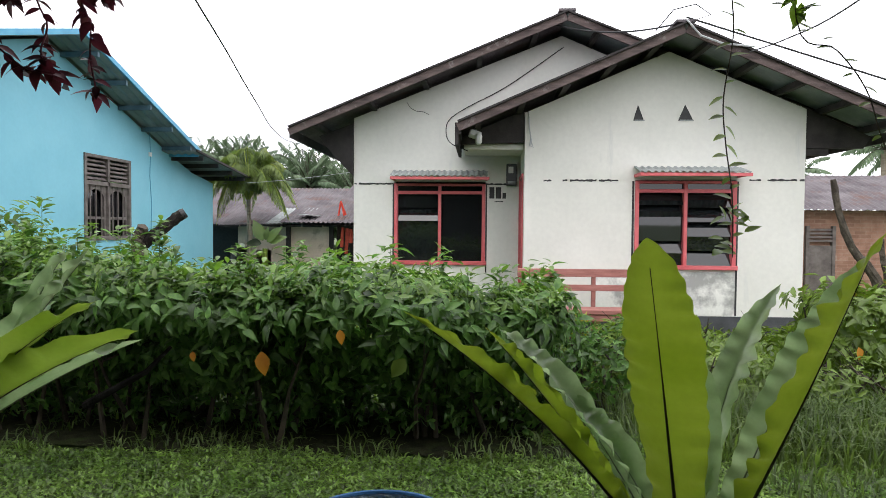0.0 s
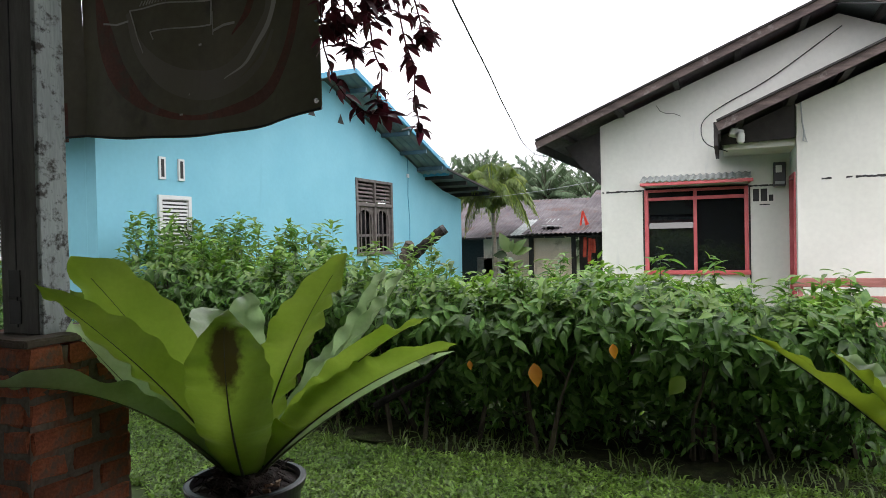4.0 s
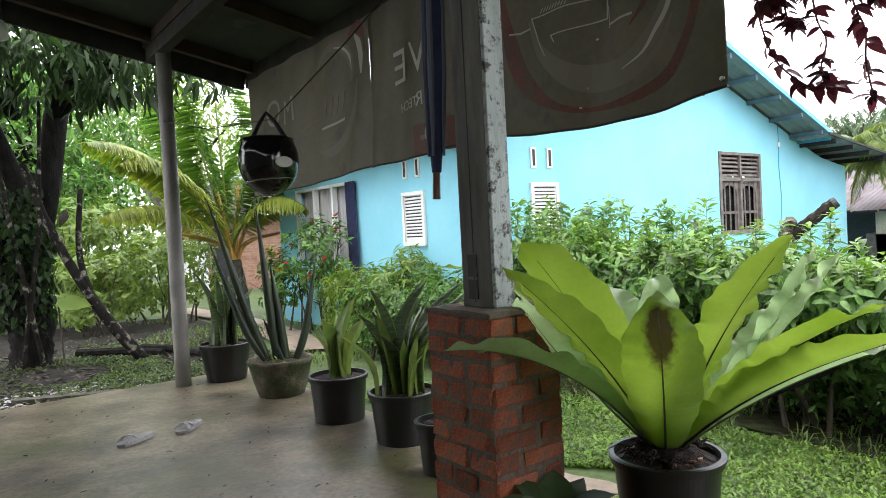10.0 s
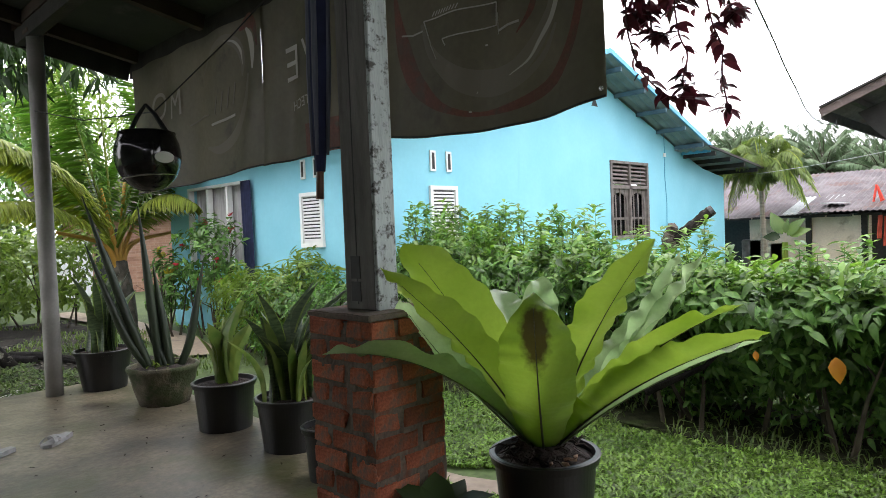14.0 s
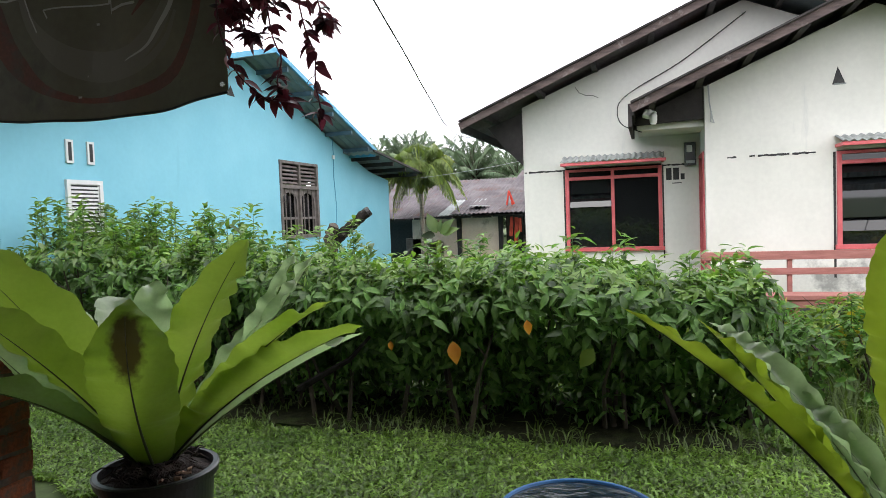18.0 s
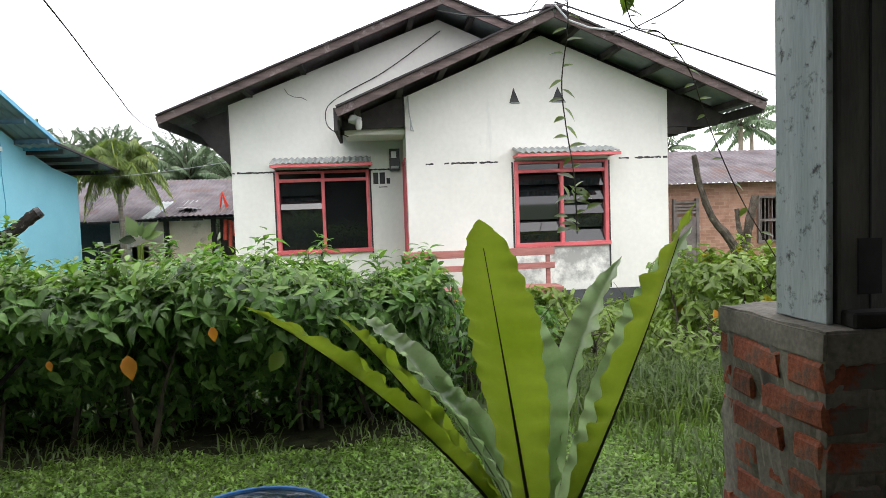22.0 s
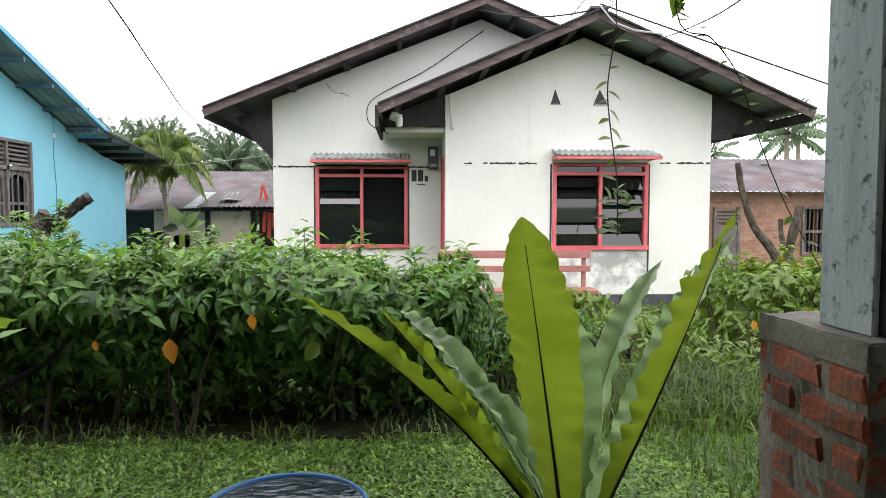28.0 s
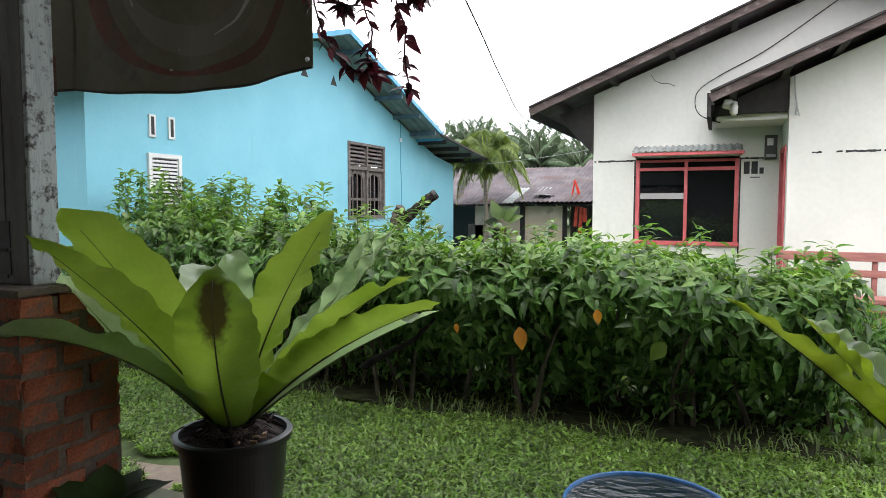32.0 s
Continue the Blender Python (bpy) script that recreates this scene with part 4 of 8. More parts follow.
def casement(x0, x1, y, z0, z1, louvres):
    """A red timber window frame with a mullion, a transom and glass; louvre blades where there are any."""
    w = part("window", bm_box(x0, x0 + .05, y - .025, y + .07, z0, z1, .004), house, "red painted timber window")
    w.data.materials.clear()
    w.data.materials.append(M_RED)
    xm = (x0 + x1) / 2
    for a, b in ((x1 - .05, x1), (xm - .022, xm + .022)):
        part("frame_post", bm_box(a, b, y - .025, y + .07, z0, z1, .004), w, mat=M_RED)
    part("frame_head", bm_box(x0 + .05, x1 - .05, y - .024, y + .069, z1 - .035, z1, .003), w, mat=M_RED)
    part("frame_sill", bm_box(x0 - .02, x1 + .02, y - .045, y + .07, z0 - .03, z0 + .025, .004), w, mat=M_RED)
    part("transom", bm_box(x0 + .05, x1 - .05, y - .022, y + .06, z1 - .15, z1 - .105, .003), w, mat=M_RED)
    for a, b in ((x0 + .05, xm - .022), (xm + .022, x1 - .05)):
        part("pane", bm_box(a, b, y + .03, y + .036, z1 - .105, z1 - .035), w, mat=M_GLASS)
        kind = louvres.pop(0)
        lv = (6, 5, 5, 0)[kind]
        if not lv:
            part("pane", bm_box(a, b, y + .03, y + .036, z0 + .025, z1 - .15), w, mat=M_GLASS)
        else:
            hgt = (z1 - .15 - z0 - .025) / lv
            for i in range(lv):
                zc = z0 + .025 + hgt * (i + .5)
                tilt = ((.004, .05, .004, .004, .05, .05), (.05, .004, .05, .05, .05), (.003, .003, .003, .05, .003))[kind][i]
                bm = bm_prism([(y + .045 - tilt, zc - hgt * .5), (y + .049 - tilt, zc - hgt * .5), (y + .039 + tilt, zc + hgt * .5), (y + .035 + tilt, zc + hgt * .5)], a + .004, b - .004, axis="x")
                part("louvre_blade", bm, w, mat=M_LOUVRE)
    return w


def canopy(x0, x1, y, z_top, z_low):
    c = part("window_canopy", wavy_sheet("window_canopy", (x0 - .02, y + .01, z_top), (x1 + .03, y + .01, z_top), (x0 - .02, y - .36, z_low), int((x1 - x0) / .075), .011, M_TIN_GREY), house, "short corrugated grey canopy over the window")
    part("canopy_board", bm_box(x0 - .02, x1 + .05, y - .35, y - .325, z_low - .055, z_low - .014, .003), c, "red front board", M_RED)
    for x in (x0, x1 + .01):
        part("canopy_bracket", bm_beam((x, y, z_low - .03), (x, y - .33, z_low - .03), .03, .035), c, mat=M_RED)


casement(1.95, 3.205, YR, .855, 1.945, [0, 1])
canopy(1.95, 3.215, YR, 2.125, 2.035)
casement(-1.225, .07, YL, .835, 1.957, [2, 3])
canopy(-1.225, .07, YL, 2.145, 2.045)
# side door in the recess, meter box, number sign bars
d = part("door", bm_box(XL + .03, XL + .07, YR + .24, YL - .06, .26, 1.99), house, "dark door standing in the recess", M_DARKWOOD)
for y0, y1 in ((YR + .19, YR + .25), (YL - .07, YL - .01)):
    part("door_post", bm_box(XL - .02, XL + .08, y0, y1, .24, 2.0, .004), d, "red door post", M_RED)
part("door_head", bm_box(XL - .02, XL + .08, YR + .19, YL - .01, 2.0, 2.05, .004), d, mat=M_RED)
m = part("meter_box", bm_box(.36, .50, YL - .10, YL, 1.93, 2.23, .006), house, "dark electricity meter with a white face", M_METER)
part("meter_face", bm_box(.385, .455, YL - .106, YL - .10, 2.10, 2.19), m, mat=M_METERFACE)
part("meter_plate", bm_box(.375, .485, YL - .106, YL - .10, 1.955, 1.99), m, mat=M_TIN_GREY)
for x, w, z0, z1 in ((.125, .07, 1.75, 1.91), (.215, .075, 1.75, 1.91), (.31, .05, 1.75, 1.83), (.20, .12, 1.70, 1.712)):
    part("painted_bar", bm_box(x, x + w, YL - .003, YL, z0, z1), house, mat=M_BLACKPAINT_AND_SHADE)
part("porch_slab", bm_box(-.22, XL - .001, 8.72, YL - .001, 2.35, 2.43, .006), house, "pale concrete slab over the entrance", M_WHITE)


def gable_roof(name, ridge_x, z_ridge, half, drop, y0, y1, left_end, right_end):
    """Two slopes of sheet with rake boards, purlin ends and a dark soffit."""
    r = part(name, bm_beam((ridge_x, y0, z_ridge + .045), (ridge_x, y1, z_ridge + .045), .22, .03), house, "brown-edged corrugated roof", M_TIN_OLD)
    for side, far in ((-1, left_end), (1, right_end)):
        e = (ridge_x + side * far, z_ridge - drop * far)
        me = wavy_sheet("roof_sheet", (ridge_x, y0 - .03, z_ridge + .02), (ridge_x, y1, z_ridge + .02), (e[0], y0, e[1] + .02), int((y1 - y0) / .13), .014, M_TIN_UNDER if side == 1 else M_TIN_OLD, per=4)
        part("roof_sheet", me, r)
        part("rake_board", bm_beam((ridge_x + side * .01, y0 + .015, z_ridge - .045), (e[0], y0 + .015, e[1] - .045), .03, .095, up=(0, 0, 1)), r, "weathered brown rake board", M_ROOFWOOD)
        part("cover_strip", bm_beam((ridge_x, y0 - .012, z_ridge + .022), (e[0], y0 - .012, e[1] + .022), .05, .022), r, mat=M_DARKWOOD)
        k = 5
        for i in range(k):
            f = (i + .55) / k * far
            x, z = ridge_x + side * f, z_ridge - drop * f - .075
            part("purlin", bm_beam((x, y0 + .03, z + .015), (x, y1, z + .015), .07, .075), r, mat=M_DARKWOOD)
        part("eave_board", bm_beam((e[0] - side * .02, y0 + .03, e[1] - .06), (e[0] - side * .02, y1, e[1] - .06), .03, .12), r, mat=M_DARKWOOD)
    return r


gable_roof("main_roof", 1.11, 4.14, 3.7, .405, 8.85, 16.6, 3.69, 3.70)
gable_roof("wing_roof", 2.345, 3.69, 2.66, .43, 7.9, 10.8, 2.62, 2.66)
# boxed dark ends of the eaves
part("eave_box", bm_prism([(-2.30, 2.62), (-1.815, 2.80), (-1.815, 2.06), (-2.12, 2.38)], 9.42, 9.5), house, "dark boarded eave end", M_DARKWOOD)
part("eave_box", bm_prism([(4.04, 2.86), (4.85, 2.50), (4.75, 2.36), (4.04, 2.36)], 8.62, 8.68), house, "dark boarded eave end", M_DARKWOOD)
part("eave_beam", bm_box(4.04, 4.32, 8.6, 8.7, 2.27, 2.35), house, mat=M_DARKWOOD)
part("eave_box", bm_prism([(-.25, 2.50), (.55, 2.84), (.55, 2.43), (-.25, 2.40)], 8.60, 8.64), house, "dark boarded eave end", M_DARKWOOD)
part("eave_board", bm_beam((-.29, 7.95, 2.45), (-.29, 9.4, 2.45), .04, .26), house, mat=M_DARKWOOD)
lamp = thing("outdoor_lamp", "white outdoor lamp on a bracket under the porch eave", "lamp")
head = bm_box(-.075, .075, -.035, .035, -.055, .055, .014)
bmesh.ops.transform(head, matrix=pose(-.075, 8.40, 2.50, -35, 18, 0), verts=head.verts)
part("head", head, lamp, mat=M_BULB)
part("bulb", bm_lathe([(.02, 0), (.042, .025), (.046, .10), (.03, .14)], (-.03, 8.35, 2.37), 16), lamp, mat=M_BULB, smooth=True)
part("bracket", bm_tube([(-.06, 8.44, 2.62), (-.07, 8.43, 2.53)], .014, 7), lamp, mat=M_BULB)

# wooden bench in front of the wing
bench = thing("bench", "long weathered reddish wooden bench with slatted back", "bench", at=(1.37, 8.0, 0))
for z0, z1 in ((.76, .855), (.595, .668)):
    part("back_rail", bm_box(.45, 2.30, 7.99, 8.015, z0, z1, .004), bench, mat=M_PINKWOOD)
part("seat", bm_box(.45, 2.30, 7.62, 7.97, .36, .41, .006), bench, mat=M_PINKWOOD)
part("apron", bm_box(.47, 2.28, 7.64, 7.66, .28, .36, .003), bench, mat=M_PINKWOOD)
for x in (.50, 1.33, 2.2):
    part("back_post", bm_box(x, x + .05, 8.016, 8.06, 0, .84, .004), bench, mat=M_PINKWOOD)
    part("leg", bm_box(x, x + .05, 7.67, 7.72, 0, .36, .004), bench, mat=M_PINKWOOD)

# ---- blue house ----
blue = thing("blue_house", "sky-blue painted house with a metal roof and white shutters", "house", at=(-8.4, 9.3, 0))
XB, YB = -5.75, 4.551

bm = bmesh.new()
bm_prism([(YB, 0), (14.04, 0), (14.04, 1.12), (YB, 1.12)], XB, XB - .14, bm, "x")
bm_prism([(YB, 1.12), (9.39, 1.12), (9.39, 2.385), (YB, 2.385)], XB, XB - .14, bm, "x")
bm_prism([(10.67, 1.12), (14.04, 1.12), (14.04, 2.24), (13.0, 2.385), (10.67, 2.385)], XB, XB - .14, bm, "x")
bm_prism([(YB, 2.385), (13.0, 2.385), (12.14, 2.62), (8.55, 3.78), (YB, 2.58)], XB, XB - .14, bm, "x")
bm_box(-14, XB - .14, 14.04, 14.18, 0, 2.2, bm=bm)
bmesh.ops.remove_doubles(bm, verts=bm.verts, dist=.0005)
part("gable_wall", bm, blue, "bright sky-blue plastered wall", M_BLUE)
bm = bmesh.new()
bm_box(-11.03, -5.892, YB, YB + .14, 0, 1.0, bm=bm)
bm_box(-8.5, -5.892, YB, YB + .14, 1.0, 2.14, bm=bm)
bm_box(-11.03, -10.29, YB, YB + .14, 1.0, 2.14, bm=bm)
bm_box(-11.03, -5.892, YB, YB + .14, 2.14, 2.56, bm=bm)
bm_box(-11.03, -10.89, YB + .14, 9, 0, 2.56, bm=bm)
bmesh.ops.remove_doubles(bm, verts=bm.verts, dist=.0005)
part("front_wall", bm, blue, "sky-blue plastered wall", M_BLUE)
part("inner_shade", bm_box(-10.9, -5.9, 5.6, 5.65, 0, 2.5), blue, mat=M_ROOM_SHADE)
part("inner_shade", bm_box(-6.9, -6.85, 8.8, 11.2, .8, 2.6), blue, mat=M_ROOM_SHADE)
# louvred shutters and paired vent slits; black strips stand for shade in their gaps
for wall in ("gable", "front"):
    if wall == "gable":
        def put(u, d, z):
            return (XB + d, 5.28 + u, z)
        foot = 1.06
    else:
        foot = 1.22
        def put(u, d, z):
            return (-7.26 + u, YB - d, z)

    def slab(u0, u1, d0, d1, z0, z1, bm=None):
        a, b = put(u0, d0, z0), put(u1, d1, z1)
        return bm_box(min(a[0], b[0]), max(a[0], b[0]), min(a[1], b[1]), max(a[1], b[1]), z0, z1, bm=bm)
    s = part("shutter", slab(.03, .44, .002, .012, foot + .04, 1.86), blue, "white louvred window shutter", M_PAINTWHITE)
    for u0, u1, z0, z1 in ((0, .045, foot, 1.89), (.42, .465, foot, 1.89), (.045, .42, 1.845, 1.89), (.045, .42, foot, foot + .045)):
        part("shutter_frame", slab(u0, u1, .001, .035, z0, z1), s, mat=M_PAINTWHITE)
    for i in range(int((1.84 - foot - .07) / .041)):
        z = foot + .08 + i * .041
        part("slat", slab(.055, .41, .012, .028, z, z + .024), s, mat=M_PAINTWHITE)
        part("slot", slab(.055, .41, .0125, .0145, z + .024, z + .041), s, mat=M_BLACKPAINT_AND_SHADE)
    for u in (.03, .30):
        v = part("vent_slit", slab(u, u + .09, .001, .02, 2.06, 2.30), blue, "narrow vent with white surround", M_PAINTWHITE)
        part("slit", slab(u + .025, u + .065, .0205, .024, 2.085, 2.275), v, mat=M_BLACKPAINT_AND_SHADE)
# barred window in the gable
w = part("window", bm_prism([(9.39, 1.1), (9.45, 1.1), (9.45, 2.385), (9.39, 2.385)], XB + .02, XB - .1, axis="x"), blue, "weathered wooden window with vent slats and iron bars", M_OLDWOODWIN)
for y0, y1, z0, z1 in ((10.61, 10.67, 1.1, 2.385), (9.45, 10.61, 2.34, 2.385), (9.45, 10.61, 1.93, 1.99), (9.45, 10.61, 1.1, 1.16), (10.0, 10.05, 1.16, 2.34)):
    part("frame", bm_box(XB - .1, XB + .018, y0, y1, z0, z1), w, mat=M_OLDWOODWIN)
for i in range(5):
    z = 2.01 + i * .066
    part("vent_slat", bm_beam((XB - .03, 9.45, z + .02), (XB - .03, 10.61, z + .02), .05, .014, up=(.7, 0, .7)), w, mat=M_OLDWOODWIN)
for i in range(6):
    y = (9.58, 9.725, 9.87, 10.18, 10.33, 10.48)[i]
    part("iron_bar", bm_tube([(XB - .02, y, 1.16), (XB - .02, y, 1.93)], .011, 6), w, mat=M_OLDWOODWIN)
part("pane", bm_box(XB - .09, XB - .085, 9.45, 10.61, 1.16, 1.93), w, mat=M_GLASS)
for y0, y1 in ((9.45, 10.0), (10.05, 10.61)):
    ym, rad = (y0 + y1) / 2, (y1 - y0) / 2 - .045
    pts = [(y0 + .002, 1.93), (y0 + .002, 1.17), (y0 + .045, 1.17)] + [(ym - rad * math.cos(q), 1.72 + .15 * math.sin(q)) for q in np.linspace(0, math.pi, 13)] + [(y1 - .045, 1.17), (y1 - .002, 1.17), (y1 - .002, 1.93)]
    part("arched_sash", bm_prism(pts, XB - .05, XB - .025, axis="x"), w, mat=M_OLDWOODWIN)
    part("sash_rail", bm_box(XB - .05, XB - .025, y0 + .045, y1 - .045, 1.42, 1.46), w, mat=M_OLDWOODWIN)
# curtained front opening
w = part("window", bm_box(-10.33, -10.27, YB - .02, YB + .06, .75, 2.16), blue, "wide window hung with grey lace and a navy curtain", M_PAINTWHITE)
for x in (-9.72, -9.13, -8.53):
    part("frame", bm_box(x, x + .05, YB - .02, YB + .06, .75, 2.16), w, mat=M_PAINTWHITE)
part("frame_head", bm_box(-10.27, -8.48, YB - .02, YB + .06, 2.12, 2.16), w, mat=M_PAINTWHITE)
bm = bmesh.new()
for i in range(120):
    x0, x1 = -10.26 + i * .0147, -10.26 + (i + 1) * .0147
    y0, y1 = YB + .1 + .018 * math.sin(i * 1.1), YB + .1 + .018 * math.sin((i + 1) * 1.1)
    bm.faces.new([bm.verts.new(p) for p in ((x0, y0, .75), (x1, y1, .75), (x1, y1, 2.13), (x0, y0, 2.13))])
part("lace_curtain", bm, w, mat=M_CURTAIN)
bm = bmesh.new()
for i in range(24):
    x0, x1 = -8.62 + i * .0115, -8.62 + (i + 1) * .0115
    y0, y1 = YB - .05 + .02 * math.sin(i * 1.3), YB - .05 + .02 * math.sin((i + 1) * 1.3)
    bm.faces.new([bm.verts.new(p) for p in ((x0, y0, .62), (x1, y1, .62), (x1 - .03, y1, 2.15), (x0 - .03, y0, 2.15))])
part("navy_curtain", bm, w, "navy blue curtain", M_NAVY)
# roof: upper slopes, a lower lean-to past the step, purlins under the sheet, blue edge boards
roof = part("roof", wavy_sheet("roof", (-5.2, 8.55, 3.84), (-13.5, 8.55, 3.84), (-5.2, 12.05, 2.70), 60, .014, M_TIN_UNDER, per=4), blue, "blue metal roof, pale underside")
part("roof_sheet", wavy_sheet("roof_sheet", (-5.2, 8.55, 3.84), (-13.5, 8.55, 3.84), (-5.2, 4.1, 2.52), 60, .014, M_TIN_UNDER, per=4), roof)
part("roof_sheet", wavy_sheet("roof_sheet", (-5.12, 11.75, 2.68), (-13.5, 11.75, 2.68), (-5.12, 14.72, 2.38), 60, .014, M_TIN_UNDER, per=4), roof)
part("edge_board", bm_beam((-5.2, 8.55, 3.87), (-5.2, 12.1, 2.715), .03, .07), roof, mat=M_BLUE_TRIM)
part("edge_board", bm_beam((-5.2, 8.55, 3.87), (-5.2, 4.0, 2.52), .03, .07), roof, mat=M_BLUE_TRIM)
part("edge_board", bm_beam((-5.12, 11.8, 2.69), (-5.12, 14.72, 2.39), .03, .04), roof, mat=M_DARKWOOD)
part("step_board", bm_beam((-5.2, 12.05, 2.66), (-13, 12.05, 2.66), .03, .12), roof, mat=M_BLUE_TRIM)
for i in range(5):
    y = 8.9 + i * .72
    z = 3.84 - .3257 * (y - 8.55) - .065
    part("purlin", bm_beam((-5.22, y, z), (-13, y, z), .05, .07), roof, mat=M_PURLIN)
for i in range(4):
    y = 12.15 + i * .72
    z = 2.68 - .101 * (y - 11.75) - .06
    part("purlin", bm_beam((-5.15, y, z), (-13, y, z), .05, .08), roof, mat=M_DARKWOOD)
# holes under the gable: their shade is a black plate
for y, z in ((8.99, 3.20), (8.2, 3.2)):
    part("vent_hole", bm_prism([(y - .09, z), (y + .09, z), (y, z + .15)], XB + .004, XB - .01, axis="x"), blue, mat=M_BLACKPAINT_AND_SHADE)
part("wall_wire", bm_tube([(XB + .01, 11.3, 3.05), (XB + .01, 11.33, 2.55), (XB + .012, 11.30, 2.2), (XB + .01, 11.36, 1.7), (XB + .01, 11.33, 1.1)], .006, 5), blue, mat=M_BLUE_TRIM)
part("socket", bm_box(XB, XB + .02, 11.28, 11.36, 2.53, 2.6), blue, mat=M_PAINTWHITE)

# ---- plants: kinds ----


def shrub(name, label, centre, size, leaves, mat, leaf=(.09, .045), group="", seed=1, shoots=0, stems=9, base_z=0.0, category="shrub", flowers=None, hollow=.35, low=.18, skirt=0, young=None, droop=.2, recede=0.0):
    """A shrub: stems from the ground and leaves clustered on twigs inside an uneven rounded body."""
    r = np.random.default_rng(seed)
    cx, cy = centre
    sx, sy, sz = size
    p = thing(name, label, category, group, at=(cx, cy, base_z))
    rr = random.Random(seed)
    for i in range(stems):
        bm = bmesh.new()
        bx, by = cx + rr.uniform(-.45, .45) * sx, cy + rr.uniform(-.3, .3) * sy
        tx, ty = bx + rr.uniform(-.3, .3) * sx * .6, by + rr.uniform(-.35, .35) * sy
        tz = base_z + sz * rr.uniform(.6, .92)
        mid = ((bx + tx) / 2 + rr.uniform(-.06, .06), (by + ty) / 2 + rr.uniform(-.06, .06), base_z + (tz - base_z) * .5)
        bm_tube([(bx, by, base_z - .03), mid, (tx, ty, tz)], [.016 + .008 * rr.random(), .011, .004], 5, bm)
        for q in range(2):
            a = Vector(mid).lerp(Vector((tx, ty, tz)), rr.uniform(.3, .8))
            bm_tube([a, a + Vector((rr.uniform(-.25, .25), rr.uniform(-.25, .25), rr.uniform(.05, .25)))], [.007, .002], 4, bm)
        part("stem", bm, p, mat=M_STEM)
    # twig ends spread through the body, more of them near its surface
    nt = leaves // 7
    u = r.normal(size=(nt, 3))
    u = unit(u)
    rad = hollow + (1 - hollow) * r.random(nt) ** .45
    bump = 1 + .16 * np.sin(u[:, 0] * 5 + seed) * np.cos(u[:, 2] * 4 + seed * 2) + r.normal(0, .05, nt)
    sq = np.sign(u) * np.abs(u) ** .62
    tw = np.stack([cx + sq[:, 0] * sx / 2 * rad * bump, cy + sq[:, 1] * sy / 2 * rad * bump, base_z + sz * (.5 + low / 2) + sq[:, 2] * sz * (.5 - low / 2) * rad * bump], 1)
    tw[:, 2] = np.maximum(tw[:, 2], base_z + .05)
    if recede:
        f = np.clip(((tw[:, 2] - base_z) / sz - .30) / .50, 0, 1)
        tw[:, 1] = np.where(tw[:, 1] < cy, cy + (tw[:, 1] - cy) * (1 - recede * (1 - f * f * (3 - 2 * f))), tw[:, 1])
        keep = r.random(nt) < .35 + .65 * f
        tw, u = tw[keep], u[keep]
        nt = len(tw)
    up_bias = np.clip((tw[:, 2] - base_z) / sz, 0, 1)
    out = unit(u * np.array([1, 1, .4]) + np.array([0, 0, .55]) * up_bias[:, None])
    if shoots:
        k = r.integers(0, nt, shoots)
        tops = np.stack([cx + r.uniform(-.45, .45, shoots) * sx, cy + r.uniform(-.4, .4, shoots) * sy, base_z + sz * r.uniform(.95, 1.13 + .0045 * shoots, shoots)], 1)
        steps = np.concatenate([tops - np.array([0, 0, h]) for h in (0, .045, .09, .14, .19, .25)])
        tw = np.concatenate([tw, steps])
        out = np.concatenate([out, np.tile(np.array([[0, 0, 1.]]), (len(steps), 1))])
        for t in tops:
            part("shoot", bm_tube([Vector(t) - Vector((rr.uniform(-.08, .08), rr.uniform(-.05, .05), .45)), Vector(t) - Vector((0, 0, .2)), t], [.0045, .003, .0015], 4), p, mat=M_SHOOT)
    n = len(tw)
    per = 7
    pos = np.repeat(tw, per, 0) + r.normal(0, .022, (n * per, 3))
    o = np.repeat(out, per, 0)
    e1 = unit(np.cross(o, np.array([[.3, .2, 1.]])) + 1e-3)
    e2 = np.cross(o, e1)
    ang = np.tile(np.arange(per) * 2.4, n) + np.repeat(r.uniform(0, 6.28, n), per)
    way = unit((np.cos(ang)[:, None] * e1 + np.sin(ang)[:, None] * e2) * .9 + o * r.uniform(.1, .7, (n * per, 1)) + r.normal(0, .22, (n * per, 3)) + np.array([0, 0, -.30]))
    nrm = unit(o * .9 + np.array([0, 0, .55]) + r.normal(0, .25, (n * per, 3)))
    s = r.uniform(.55, 1.25, n * per)
    if skirt:
        k = skirt * 2
        q = np.stack([cx + r.uniform(-.5, .5, k) * sx, cy + r.uniform(-.12, .45, k) * sy, base_z + r.uniform(.02, low + .2, k) * sz], 1)
        part("inner_foliage", leaf_mesh("inner_foliage", q, r.normal(0, 1, (k, 3)) + np.array([0, 0, -.4]), r.normal(0, .6, (k, 3)) + np.array([0, -.4, .5]), leaf[0] * 1.1, leaf[1] * 1.1, mat), p, "dark leaves in the shade within")
        q = np.stack([cx + r.uniform(-.5, .5, skirt) * sx, cy + r.uniform(-.30, .4, skirt) * sy, base_z + r.uniform(.10, low + .15, skirt) * sz], 1)
        pos, way = np.concatenate([pos, q]), np.concatenate([way, r.normal(0, 1, (skirt, 3)) + np.array([0, 0, -.4])])
        nrm, s = np.concatenate([nrm, r.normal(0, .5, (skirt, 3)) + np.array([0, -.3, .8])]), np.concatenate([s, r.uniform(.4, .9, skirt)])
    top = (pos[:, 2] > base_z + sz * .86) & (r.random(len(pos)) < .75) if young else np.zeros(len(pos), bool)
